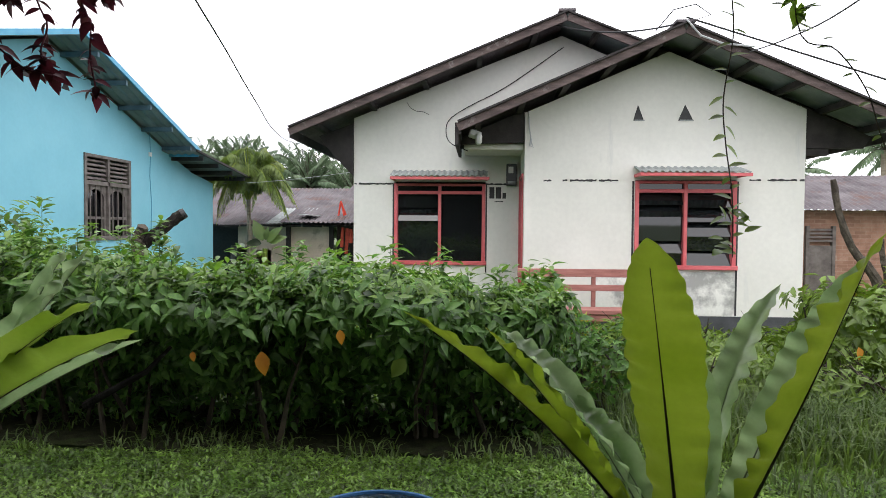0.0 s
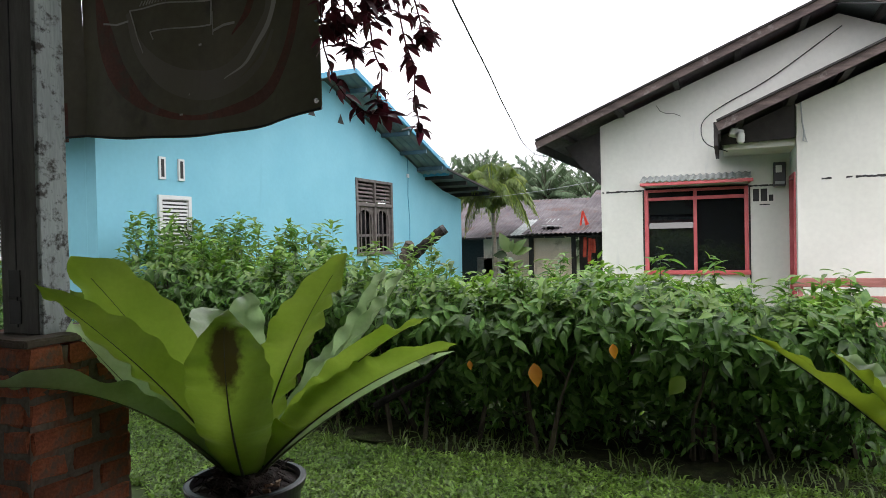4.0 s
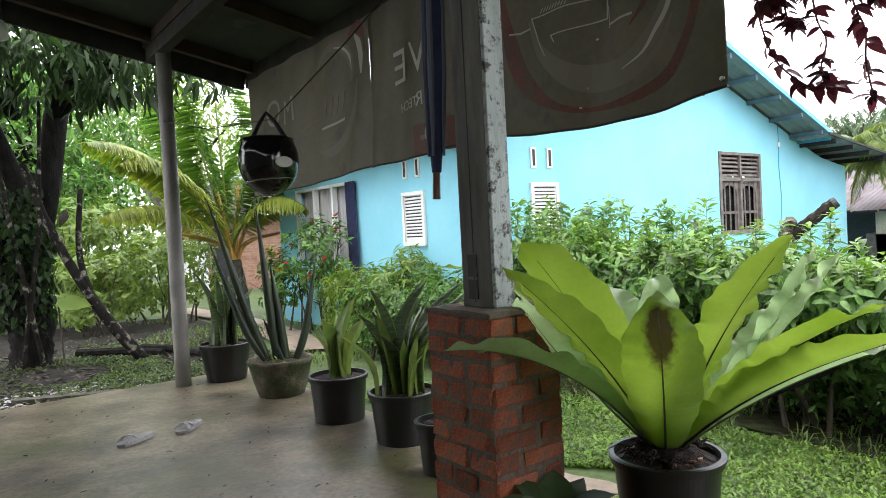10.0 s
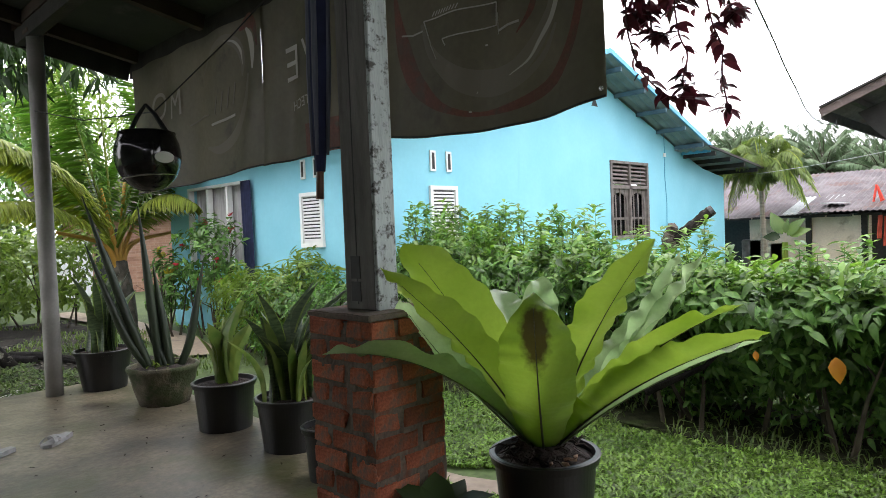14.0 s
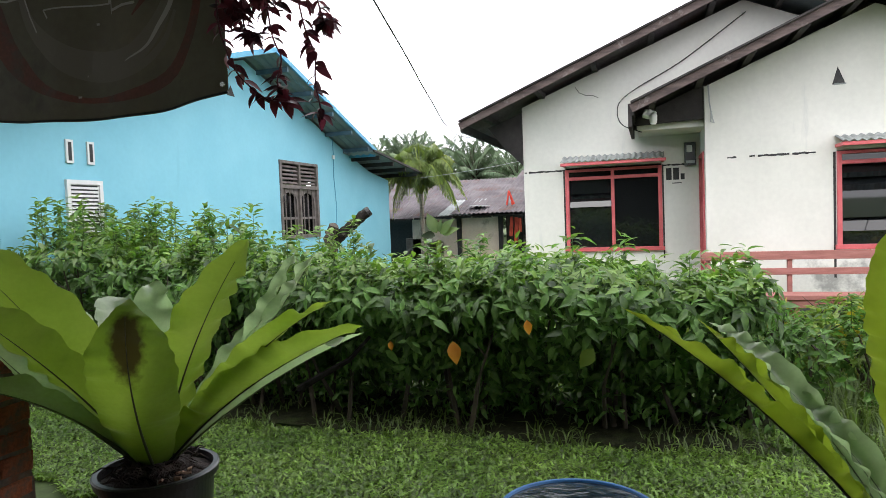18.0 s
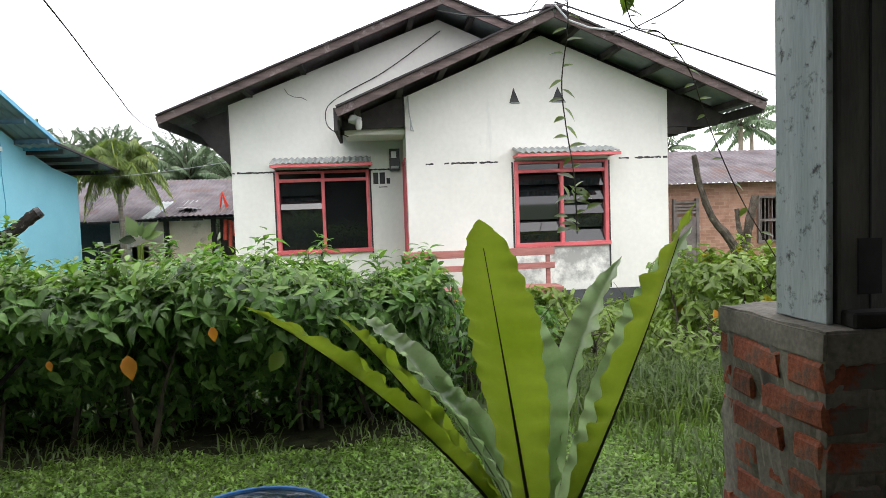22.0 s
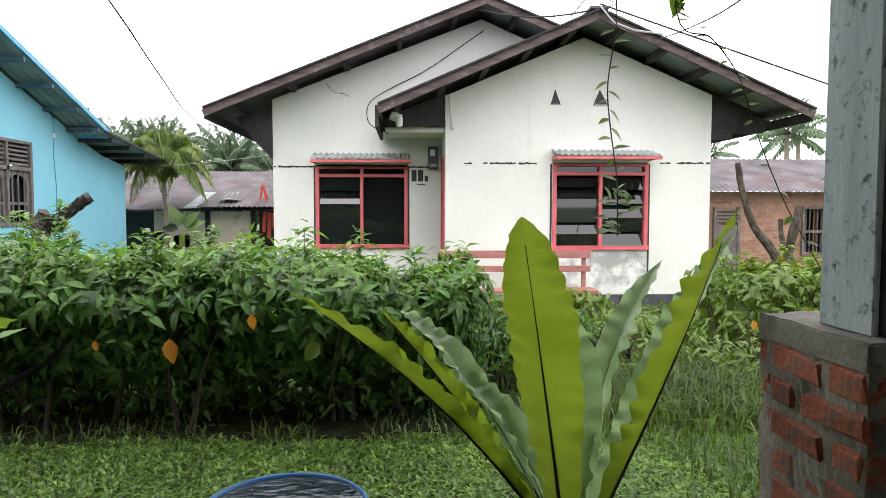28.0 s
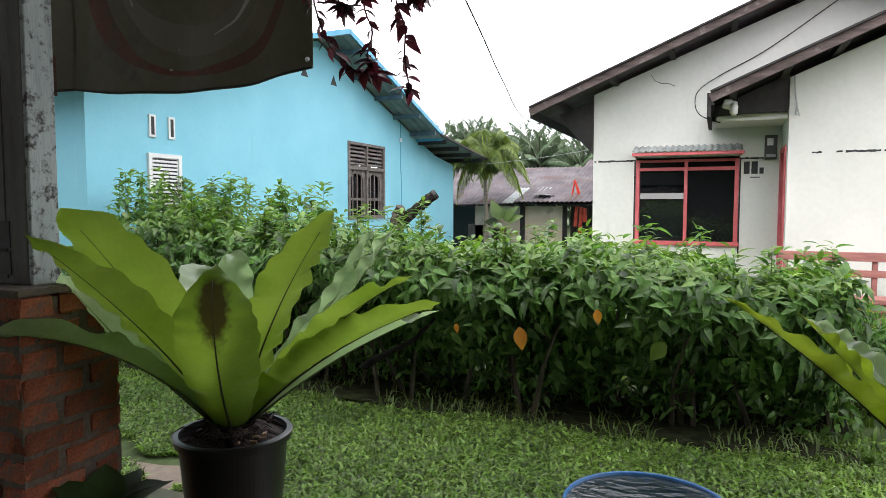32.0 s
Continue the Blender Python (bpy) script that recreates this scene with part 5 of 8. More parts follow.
    part("foliage", (fine_leaf_mesh if young else leaf_mesh)("foliage", pos[~top], way[~top], nrm[~top], leaf[0] * s[~top], leaf[1] * s[~top], mat, .2, droop), p)
    if young:
        part("young_foliage", fine_leaf_mesh("young_foliage", pos[top], way[top] + np.array([0, 0, .45]), nrm[top], leaf[0] * .80 * s[top], leaf[1] * .78 * s[top], young, .2, droop * .7), p, "fresh light green leaves")
    if flowers:
        fm, count, fs = flowers
        for k in r.integers(0, len(tw), count):
            q = np.repeat((tw[k] + out[k] * .06)[None], 5, 0)
            part("blossom", leaf_mesh("blossom", q, r.normal(size=(5, 3)), r.normal(size=(5, 3)), fs, fs * .8, fm), p)
    return p


def frond(parent, base, mid, tip, width, mat, seed, fold=20, wave=.006, lam=.06, blunt=.8, twist=0, foot=.34, hook=0.0, full=.62):
    """One strap-shaped wavy frond through base, mid and tip, channelled by fold degrees, with a raised midrib."""
    base, mid, tip = Vector(base), Vector(mid), Vector(tip)
    ln = (mid - base).length + (tip - mid).length
    ctrl = mid * 2 - (base + tip) / 2
    lean = Vector((tip.x - base.x, tip.y - base.y, 0)).normalized()
    across = lean.cross(Vector((0, 0, 1)))
    r = random.Random(seed)
    lam *= r.uniform(.9, 1.15)
    n, m = 96, 10
    vs, fs, rib = [], [], []
    for i in range(n + 1):
        t = i / n
        p = base * (1 - t) ** 2 + ctrl * 2 * t * (1 - t) + tip * t * t
        d = ((ctrl - base) * (1 - t) + (tip - ctrl) * t).normalized()
        p = p + lean * hook * max(0, t - .9) * 10 * max(0, t - .9) * 10
        s = (across - d * across.dot(d)).normalized()
        s = Matrix.Rotation(radians(twist) * min(1, .25 + t), 3, d) @ s
        u = s.cross(d)
        w = width / 2 * max(.02, (foot + (1 - foot) * math.sin(min(1, t / full) * math.pi / 2)) * max(0, 1 - max(0, (t - .58) / .42) ** 2.4) ** blunt)
        fa = radians(fold) * (1.25 - .5 * t)
        for j in range(m + 1):
            q = j / m * 2 - 1
            a = abs(q)
            ph = t * ln / lam * 6.283 + 1.3 * math.sin(t * 6 + seed) + .7 * math.sin(t * 17 + seed * 2) + (2.1 if q > 0 else 0) + seed
            slow = math.sin(t * ln / .21 * 6.283 + seed * 1.7 + (1.4 if q > 0 else 0))
            edge = a ** 1.35 * wave * min(1, t * 4) * (math.sin(ph) * (.25 + .75 * math.sin(t * 7.3 + seed * 1.9 + (1.1 if q > 0 else 0)) ** 2) + .5 * slow) * min(1, w / .025)
            vein = .0016 * math.sin(6.283 * (t * ln / .021 - a * w / .03)) * min(1, a * 3) * (1 - a * .4)
            bow = a * w * math.cos(fa * (.5 + a * .6)), a * w * math.sin(fa * (.5 + a * .6))
            way = u * math.cos(fa * (.5 + a * .6)) - s * math.copysign(math.sin(fa * (.5 + a * .6)), q)
            vs.append(p + s * math.copysign(bow[0] * (1 + .03 * math.sin(ph + .9) + .03 * slow), q) + u * bow[1] + way * (edge + vein))
        rib.append(p + u * -.0015)
    k = m + 1
    for i in range(n):
        for j in range(m):
            a = i * k + j
            fs.append((a, a + 1, a + k + 1, a + k))
    f = part("frond", to_mesh("frond", vs, fs, mat, True), parent)
    part("midrib", bm_tube(rib[:88], [max(.0009, .0056 * (1 - i / n) ** 1.3) for i in range(88)], 6), f, mat=M_RIB_PALE if mat is M_FERN_SHEEN else M_RIB, smooth=True)
    return f


def pot(parent, c, r_top, r_low, h, mat, rim=.02, soil=True):
    x, y, z = c
    prof = [(r_low, 0), (r_top - .012, h - rim * 1.6), (r_top, h - rim * 1.5), (r_top + .006, h - .004), (r_top, h), (r_top - .014, h), (r_top - .016, h - .05)]
    part("pot", bm_lathe(prof, (x, y, z), 64), parent, mat=mat, smooth=False)
    if soil:
        bm = bmesh.new()
        n = 26
        rr = random.Random(int(x * 100))
        ring = [bm.verts.new((x + (r_top - .016) * math.cos(i * 2 * math.pi / n), y + (r_top - .016) * math.sin(i * 2 * math.pi / n), z + h - .028)) for i in range(n)]
        mid = [bm.verts.new((x + r_top * .5 * math.cos(i * 2 * math.pi / n), y + r_top * .5 * math.sin(i * 2 * math.pi / n), z + h - .015 + rr.uniform(-.01, .012))) for i in range(n)]
        for i in range(n):
            bm.faces.new((ring[i], ring[(i + 1) % n], mid[(i + 1) % n], mid[i]))
        bm.faces.new(mid)
        part("soil", bm, parent, mat=M_SOIL)


def root_mass(parent, c, rad, seed):
    """Dark matted roots at the heart of a fern."""
    r = random.Random(seed)
    bm = bmesh.new()
    bmesh.ops.create_icosphere(bm, subdivisions=3, radius=1)
    for v in bm.verts:
        k = rad * (1 + r.uniform(-.16, .16))
        v.co = Vector((c[0] + v.co.x * k, c[1] + v.co.y * k, c[2] + v.co.z * k * .55))
    part("root_mass", bm, parent, mat=M_SOIL)
    fibres = bmesh.new()
    for i in range(70):
        a, e = r.uniform(0, 6.283), r.uniform(.5, 1.25)
        o = Vector((c[0] + math.cos(a) * rad * e, c[1] + math.sin(a) * rad * e, c[2] + rad * r.uniform(-.05, .45)))
        q = o + Vector((math.cos(a + r.uniform(-1, 1)) * .05, math.sin(a + r.uniform(-1, 1)) * .05, r.uniform(-.05, .035)))
        bm_tube([o, o.lerp(q, .5) + Vector((0, 0, .012)), q], [.004, .003, .0012], 4, fibres)
    part("root_tangle", fibres, parent, mat=M_SOIL)
    for i in range(6):
        a = -.25 + r.uniform(-.5, .5)
        o = Vector((c[0] + math.cos(a) * rad * r.uniform(1.05, 1.5), c[1] + math.sin(a) * rad * r.uniform(1.05, 1.5), c[2] + r.uniform(-.01, .012)))
        chip = roughen(bm_box(-.012, .012, -.007, .007, -.004, .004, .002), .002, i)
        bmesh.ops.transform(chip, matrix=Matrix.Translation(o) @ Matrix.Rotation(r.uniform(0, 3), 4, "Z") @ Matrix.Rotation(r.uniform(-.6, .6), 4, "X"), verts=chip.verts)
        part("husk_chip", chip, parent, mat=M_HUSK)


def strap_plant(parent, c, count, height, width, mat, seed, lean=.25, spread=.10, edge=None):
    """Upright pointed strap leaves out of a pot, each its own part."""
    r = random.Random(seed)
    x, y, z = c
    for i in range(count):
        a = r.uniform(0, 2 * math.pi)
        h = height * r.uniform(.55, 1.1)
        b = Vector((x + spread * r.random() * math.cos(a), y + spread * r.random() * math.sin(a), z))
        t = b + Vector((math.cos(a) * lean * h * r.uniform(.3, 1.2), math.sin(a) * lean * h * r.uniform(.3, 1.2), h))
        s = Vector((-math.sin(a + .8), math.cos(a + .8), 0))
        vs, fs = [], []
        for q in range(9):
            f = q / 8
            p = b.lerp(t, f) + Vector((0, 0, .04 * math.sin(f * 3))) - Vector((math.cos(a), math.sin(a), 0)) * lean * h * .35 * math.sin(f * 3.14)
            w = width * r.uniform(.9, 1.1) * (.55 + .45 * math.sin(min(1, f * 1.6) * 1.57)) * (1 - max(0, (f - .55) / .45) ** 1.8) / 2 + .001
            n = Vector((math.cos(a), math.sin(a), 0)) * w * .35
            vs += [p - s * w + n, p - s * w * .8 + n * .7, p, p + s * w * .8 + n * .7, p + s * w + n]
        for q in range(8):
            for j in range(4):
                k = q * 5 + j
                fs.append((k, k + 1, k + 6, k + 5))
        me = to_mesh("leaf", vs, fs, mat, True)
        if edge and i % 3:
            me.materials.append(edge)
            for k, f in enumerate(me.polygons):
                f.material_index = int(k % 4 in (0, 3))
        part("leaf", me, parent)


def palm_frond_arrays(base, tip, sag, pinnae, pl, r, droop=.5):
    """Rachis points and leaflet arrays of one feather frond."""
    base, tip = np.array(base, float), np.array(tip, float)
    t = np.linspace(.12, 1, pinnae)
    line = lambda q: base[None] * (1 - q[:, None]) + tip[None] * q[:, None] + np.array([[0, 0, 1.]]) * (sag * 4 * q * (1 - q))[:, None]
    p = line(t)
    d = unit(line(t + .02) - p)
    s = unit(np.cross(d, np.array([[0, 0, 1.]])))
    pos = np.concatenate([p, p])
    way = np.concatenate([unit(s + d * .55 + np.array([0, 0, -droop]) + r.normal(0, .08, s.shape)), unit(-s + d * .55 + np.array([0, 0, -droop]) + r.normal(0, .08, s.shape))])
    nrm = np.tile(np.array([[0, 0, 1.]]), (len(pos), 1)) + r.normal(0, .1, pos.shape)
    ln = np.tile(pl * np.sin(np.clip(t * 1.05, 0, 1) * np.pi) ** .45, 2) * r.uniform(.85, 1.1, len(pos))
    return line(np.linspace(0, 1, 9)), pos, way, nrm, ln


def palm(name, label, foot, height, crown, fronds, flen, mat, seed, trunk_r=.14, droop=.5, pinnae=34, pw=.05, group="", trunk_mat=None, rise=.55):
    r = np.random.default_rng(seed)
    x, y, z = foot
    p = thing(name, label, "palm tree", group, at=(x, y, z))
    top = Vector((crown[0], crown[1], z + height))
    part("trunk", bm_tube([(x, y, z - .1), Vector((x, y, z)).lerp(top, .5) + Vector((.05, .02, 0)), top], [trunk_r * 1.25, trunk_r, trunk_r * .85], 12), p, mat=trunk_mat or M_PALMTRUNK)
    P, W, N, L = [], [], [], []
    bm = bmesh.new()
    for i in range(fronds):
        a = 2 * math.pi * (i * .382 + .02 * r.random())
        up = rise * (1 - 1.7 * i / fronds) + r.uniform(-.1, .1)
        e = np.array([math.cos(a), math.sin(a), 0]) * flen * math.cos(up) * r.uniform(.85, 1.1) + np.array([0, 0, flen * math.sin(up)])
        rach, pos, way, nrm, ln = palm_frond_arrays(top, np.array(top) + e, flen * .16, pinnae, flen * .24, r, droop)
        P.append(pos), W.append(way), N.append(nrm), L.append(ln)
        bm_tube([Vector(q) for q in rach], [.02 * flen / 2 * (1 - j / 9) + .004 for j in range(9)], 4, bm)
    part("stalk_growth", bm, p, mat=M_PALM_YELLOW if mat is M_PALM_YELLOW else M_STEM)
    part("crown", leaf_mesh("crown", np.concatenate(P), np.concatenate(W), np.concatenate(N), np.concatenate(L), pw, mat, .1, .25), p)
    return p


def leafy_cloud(centre, size, n, leaf, r, clumps=40):
    """Leaf arrays in many uneven clumps inside an ellipsoid, with gaps between them."""
    c = unit(r.normal(size=(clumps, 3))) * (r.random((clumps, 1)) ** .4) * np.array(size) / 2 + np.array(centre)
    k = r.integers(0, clumps, n)
    pos = c[k] + r.normal(0, 1, (n, 3)) * np.array(size) * .075
    way = unit(r.normal(0, 1, (n, 3)) + np.array([0, 0, -.5]))
    nrm = unit(r.normal(0, .5, (n, 3)) + np.array([0, 0, 1.]))
    return pos, way, nrm, leaf * r.uniform(.6, 1.3, n)


def tree(name, label, foot, trunk_pts, trunk_r, clouds, mat, leaf, leaf_w, seed, bark=None, group=""):
    r = np.random.default_rng(seed)
    p = thing(name, label, "tree", group, at=foot)
    part("trunk", bm_tube(trunk_pts, trunk_r, 10), p, mat=bark or M_BARK)
    arr = [leafy_cloud(c, s, n, leaf, r, k) for c, s, n, k in clouds]
    top = Vector(trunk_pts[-1])
    bm = bmesh.new()
    rr = random.Random(seed)
    for c, s, n, k in clouds:
        for i in range(6):
            e = Vector(c) + Vector((rr.uniform(-.4, .4) * s[0], rr.uniform(-.4, .4) * s[1], rr.uniform(-.35, .35) * s[2]))
            bm_tube([top, top.lerp(e, .5) + Vector((0, 0, .1)), e], [trunk_r[-1] * .6, trunk_r[-1] * .3, .008], 5, bm)
    part("branching_limb", bm, p, mat=bark or M_BARK)
    pos, way, nrm, ln = (np.concatenate([a[i] for a in arr]) for i in range(4))
    part("crown", leaf_mesh("crown", pos, way, nrm, ln, ln * leaf_w, mat), p)
    return p


# ---- potted ferns on the porch's edge ----
fern = thing("potted_fern", "large birds-nest fern in a black pot, one frond brown-spotted", "potted plant", "birds-nest ferns", at=(-1.67, 1.755, .15))
pot(fern, (-1.67, 1.755, .15), .192, .145, .422, M_BLACKPLASTIC)
root_mass(fern, (-1.67, 1.755, .565), .105, 3)
B = Vector((-1.67, 1.755, .585))
# mid, tip, width, material, seed, fold, wave, blunt, twist
for mid, tip, w, m, seed, fo, wv, bl, tw in (
        ((-1.445, 1.425, .915), (-1.475, 1.455, 1.168), .232, M_FERN_SPOT, 1, 16, .006, .95, 0), ((-1.71, 1.80, .92), (-1.77, 1.92, 1.178), .16, M_FERN_SHEEN, 2, 25, .014, .7, 0),
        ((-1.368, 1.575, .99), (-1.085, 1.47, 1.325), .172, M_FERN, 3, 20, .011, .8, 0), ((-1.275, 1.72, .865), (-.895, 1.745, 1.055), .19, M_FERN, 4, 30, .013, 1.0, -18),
        ((-1.28, 1.70, .93), (-.89, 1.545, 1.155), .115, M_FERN, 5, 34, .010, 1.1, -10), ((-1.32, 1.86, .99), (-1.16, 1.97, 1.265), .092, M_FERN_SHEEN, 6, 30, .013, 1.0, 25),
        ((-1.38, 1.90, .98), (-1.27, 2.03, 1.27), .086, M_FERN_SHEEN, 7, 30, .013, 1.0, 30), ((-1.635, 1.39, .945), (-1.775, 1.115, 1.265), .165, M_FERN, 8, 26, .011, 1.15, 26),
        ((-1.735, 1.49, .985), (-1.813, 1.246, 1.33), .25, M_FERN, 9, 20, .011, .62, 32), ((-1.895, 1.535, .875), (-1.935, 1.34, 1.13), .235, M_FERN_SHEEN, 10, 14, .012, .6, 34),
        ((-1.845, 1.68, .97), (-2.08, 1.73, 1.19), .20, M_FERN_SHEEN, 11, 16, .016, .62, 24), ((-1.835, 1.40, .895), (-2.04, 1.08, .985), .165, M_FERN_SHEEN, 12, 22, .010, 1.0, 26),
        ((-2.35, 1.79, 1.06), (-2.95, 1.76, 1.20), .12, M_FERN, 13, 26, .008, 1.0, 0), ((-1.50, 2.0, .90), (-1.40, 2.17, 1.08), .15, M_FERN_SHEEN, 14, 24, .010, .8, 0),
        ((-1.31, 1.84, .83), (-.98, 1.93, 1.0), .13, M_FERN_SHEEN, 15, 28, .012, .9, 0), ((-1.95, 1.95, .93), (-2.15, 2.08, 1.10), .17, M_FERN_SHEEN, 16, 22, .010, .7, 0)):
    out = Vector((tip[0] - B.x, tip[1] - B.y, 0)).normalized() * .045
    frond(fern, B + out, mid, tip, w * 1.04, m, seed, fo, wv * 1.25, .105, bl, tw, .46, -.045 if m is M_FERN_SPOT else 0, .46)
fern = thing("potted_fern", "tall birds-nest fern with narrow wavy fronds in a black pot", "potted plant", "birds-nest ferns", at=(.47, 1.52, .15))
pot(fern, (.47, 1.52, .15), .19, .14, .42, M_BLACKPLASTIC)
root_mass(fern, (.47, 1.52, .555), .085, 4)
B = Vector((.47, 1.52, .555))
for mid, tip, w, m, seed, fo, wv, bl, tw, hk in (
        ((.372, 1.375, .985), (.308, 1.285, 1.318), .158, M_FERN_YELLOW, 21, 14, .0065, .75, 0, 0), ((.640, 1.415, .955), (.722, 1.285, 1.335), .115, M_FERN_YELLOW, 22, 30, .011, 1.1, 0, .012),
        ((.165, 1.425, .905), (-.15, 1.375, 1.166), .070, M_FERN_YELLOW, 23, 62, .013, 1.2, 0, 0), ((.215, 1.575, .87), (.012, 1.615, 1.105), .064, M_FERN_YELLOW, 24, 58, .014, 1.2, 0, 0),
        ((.255, 1.735, .875), (.062, 1.955, 1.042), .10, M_FERN_SHEEN, 25, 30, .012, 1.0, 0, 0), ((.60, 1.69, .915), (.815, 1.885, 1.19), .088, M_FERN_SHEEN, 26, 30, .012, 1.1, 0, 0),
        ((.505, 1.62, .87), (.452, 1.715, 1.105), .125, M_FERN_SHEEN, 27, 20, .007, .9, 0, 0), ((.70, 1.60, .95), (.945, 1.72, 1.275), .10, M_FERN_SHEEN, 28, 28, .011, 1.1, 0, 0),
        ((.33, 1.66, .80), (.16, 1.80, .90), .11, M_FERN_SHEEN, 29, 30, .010, 1.0, 0, 0)):
    out = Vector((tip[0] - B.x, tip[1] - B.y, 0)).normalized() * .035
    frond(fern, B + out, mid, tip, w * 1.04, m, seed, fo, wv * (1.0 if m is M_FERN_SHEEN else 1.4), .058, bl, tw, .30, hk)

# ---- row of pots along the porch edge ----
p = thing("potted_snake_plant", "dark snake plant in a black plastic pot on the floor", "potted plant", "pots along the porch edge", at=(-6.26, 1.83, .15))
pot(p, (-6.26, 1.83, .15), .23, .17, .33, M_BLACKPLASTIC)
strap_plant(p, (-6.26, 1.83, .45), 17, .64, .088, M_SANSE, 4, .42, .15, M_SANSE_LIGHT)
p = thing("potted_spear_plant", "tall dark spear leaves spread from a tapered mossy cement pot", "potted plant", "pots along the porch edge", at=(-5.305, 1.93, .15))
x, y = -5.305, 1.93
part("pot", roughen(bm_lathe([(.175, 0), (.215, .12), (.246, .245), (.256, .252), (.26, .285), (.247, .292), (.232, .285), (.23, .25)], (x, y, .15), 40), .004, 8), p, mat=M_CEMENTPOT, smooth=True)
part("soil", bm_lathe([(.23, .24), (.23, .255), (.1, .28)], (x, y, .15), 20), p, mat=M_SOIL)
# reach in x and y, height, thickness, bow
for dx, dy, h, w, bow in ((-.20, -.44, 1.32, .062, -.02), (-.20, -.44, .98, .060, -.05), (-.045, -.11, 1.24, .066, .0), (-.02, -.03, .80, .064, .01), (.125, .295, .80, .058, -.05), (-.05, -.10, .36, .056, .0)):
    b = Vector((x + dx * .16 + (.03 if h < .9 else 0), y + dy * .16 + (.05 if h < .9 else 0), .38))
    t = Vector((x + dx, y + dy, .40 + h))
    up = Vector((-dx, -dy, .3)) * bow
    pts = bend_through([b, b.lerp(t, .3) + up * 1.6, b.lerp(t, .65) + up, t], 15)
    part("spear_leaf", bm_tube(pts, [w * (.42 + .10 * math.sin(k / 14 * 4)) * (1 - (k / 14) ** 3.2) + .003 for k in range(len(pts))], 10), p, mat=M_SPEAR, smooth=True)
tagged(part("weed_growth", leaf_mesh("weed_growth", rng.normal(0, .07, (60, 3)) * np.array([1, 1, .2]) + np.array([x + .02, y, .43]), rng.normal(0, 1, (60, 3)), np.tile([[0, 0, 1.]], (60, 1)), .05, .02, M_LEAF_LIGHT), p), "small weeds round the spear leaves", "", "", "stuff")
p = thing("potted_strap_plant", "yellow-green strap plant in a black plastic pot", "potted plant", "pots along the porch edge", at=(-4.30, 1.90, .15))
pot(p, (-4.30, 1.90, .15), .20, .165, .305, M_BLACKPLASTIC)
strap_plant(p, (-4.30, 1.90, .43), 8, .56, .098, M_SANSE_LIGHT, 9, .45, .07)
p = thing("potted_snake_plant", "bushy variegated snake plant in a large black pot", "potted plant", "pots along the porch edge", at=(-3.62, 1.93, .15))
pot(p, (-3.60, 1.95, .15), .205, .165, .30, M_BLACKPLASTIC)
strap_plant(p, (-3.60, 1.95, .42), 24, .62, .078, M_SANSE, 14, .66, .15, M_SANSE_LIGHT)
strap_plant(p, (-3.57, 1.92, .42), 10, .50, .066, M_SANSE_LIGHT, 15, .55, .14)
p = thing("plastic_pot", "small grey plastic pot on the floor", "pot", "pots along the porch edge", at=(-3.05, 1.735, .15))
pot(p, (-3.02, 1.78, .15), .125, .095, .27, M_BLACKPLASTIC)
p = thing("potted_plant", "broad dark-leaved plant low beside the brick pillar", "potted plant", at=(-1.80, 1.34, .15))
pot(p, (-1.80, 1.34, .15), .11, .08, .26, M_BLACKPLASTIC)
q = np.array([[-1.80, 1.34, .41]])
for i in range(9):
    a = i * 2.4
    me = fine_leaf_mesh("broad_leaf", q + np.array([[.02 * math.cos(a), .02 * math.sin(a), .02 * (i % 3)]]), [[math.cos(a), math.sin(a), .75]], [[-math.cos(a) * .6, -math.sin(a) * .6, 1]], .19, .12, M_LEAF_DARK, .15, .2)
    part("leaf", me, p)
# black pot with a bare-stemmed shrub at the other end
p = thing("potted_shrub", "twiggy shrub in a wide black pot", "potted plant", at=(2.66, 1.80, .15))
pot(p, (2.68, 1.82, .15), .21, .15, .38, M_BLACKPLASTIC)
bm = bmesh.new()
rr = random.Random(5)
for i in range(7):
    b = Vector((2.68 + rr.uniform(-.05, .05), 1.82 + rr.uniform(-.05, .05), .5))
    t = b + Vector((rr.uniform(-.3, .3), rr.uniform(-.25, .25), rr.uniform(.5, .9)))
    bm_tube([b, b.lerp(t, .5) + Vector((rr.uniform(-.05, .05), 0, 0)), t], [.014, .009, .003], 6, bm)
part("woody_growth", bm, p, mat=M_STEM)
n = 190
q = np.stack([2.68 + rng.uniform(-.38, .38, n), 1.82 + rng.uniform(-.3, .3, n), rng.uniform(.75, 1.25, n)], 1)
part("foliage", leaf_mesh("foliage", q, rng.normal(0, 1, (n, 3)), np.tile([[0, 0, 1.]], (n, 1)) + rng.normal(0, .3, (n, 3)), .075, .04, M_LEAF), p)

# ---- things hanging under the porch ----
h = thing("motorcycle_helmet", "glossy black open-face helmet hung upside down by its straps", "helmet", at=(-3.42, 1.16, 1.75))
C = Vector((-3.45, 1.125, 1.775))
bm = bmesh.new()
bmesh.ops.create_uvsphere(bm, u_segments=28, v_segments=18, radius=1)
for v in list(bm.verts):
    if v.co.z > .62:
        v.co.z = .62 + (v.co.z - .62) * .1
        v.co.x *= 1.12
        v.co.y *= 1.12
    v.co = C + Vector((v.co.x * .140, v.co.y * .150, v.co.z * .172))
part("shell", bm, h, mat=M_HELMET, smooth=True)
part("trim", bm_tube([C + Vector((.113 * math.cos(a), .122 * math.sin(a), -.104 + .012 * math.cos(a - .6))) for a in np.linspace(0, 2 * math.pi, 30)], .005, 6), h, "bright metal trim", M_CHROME)
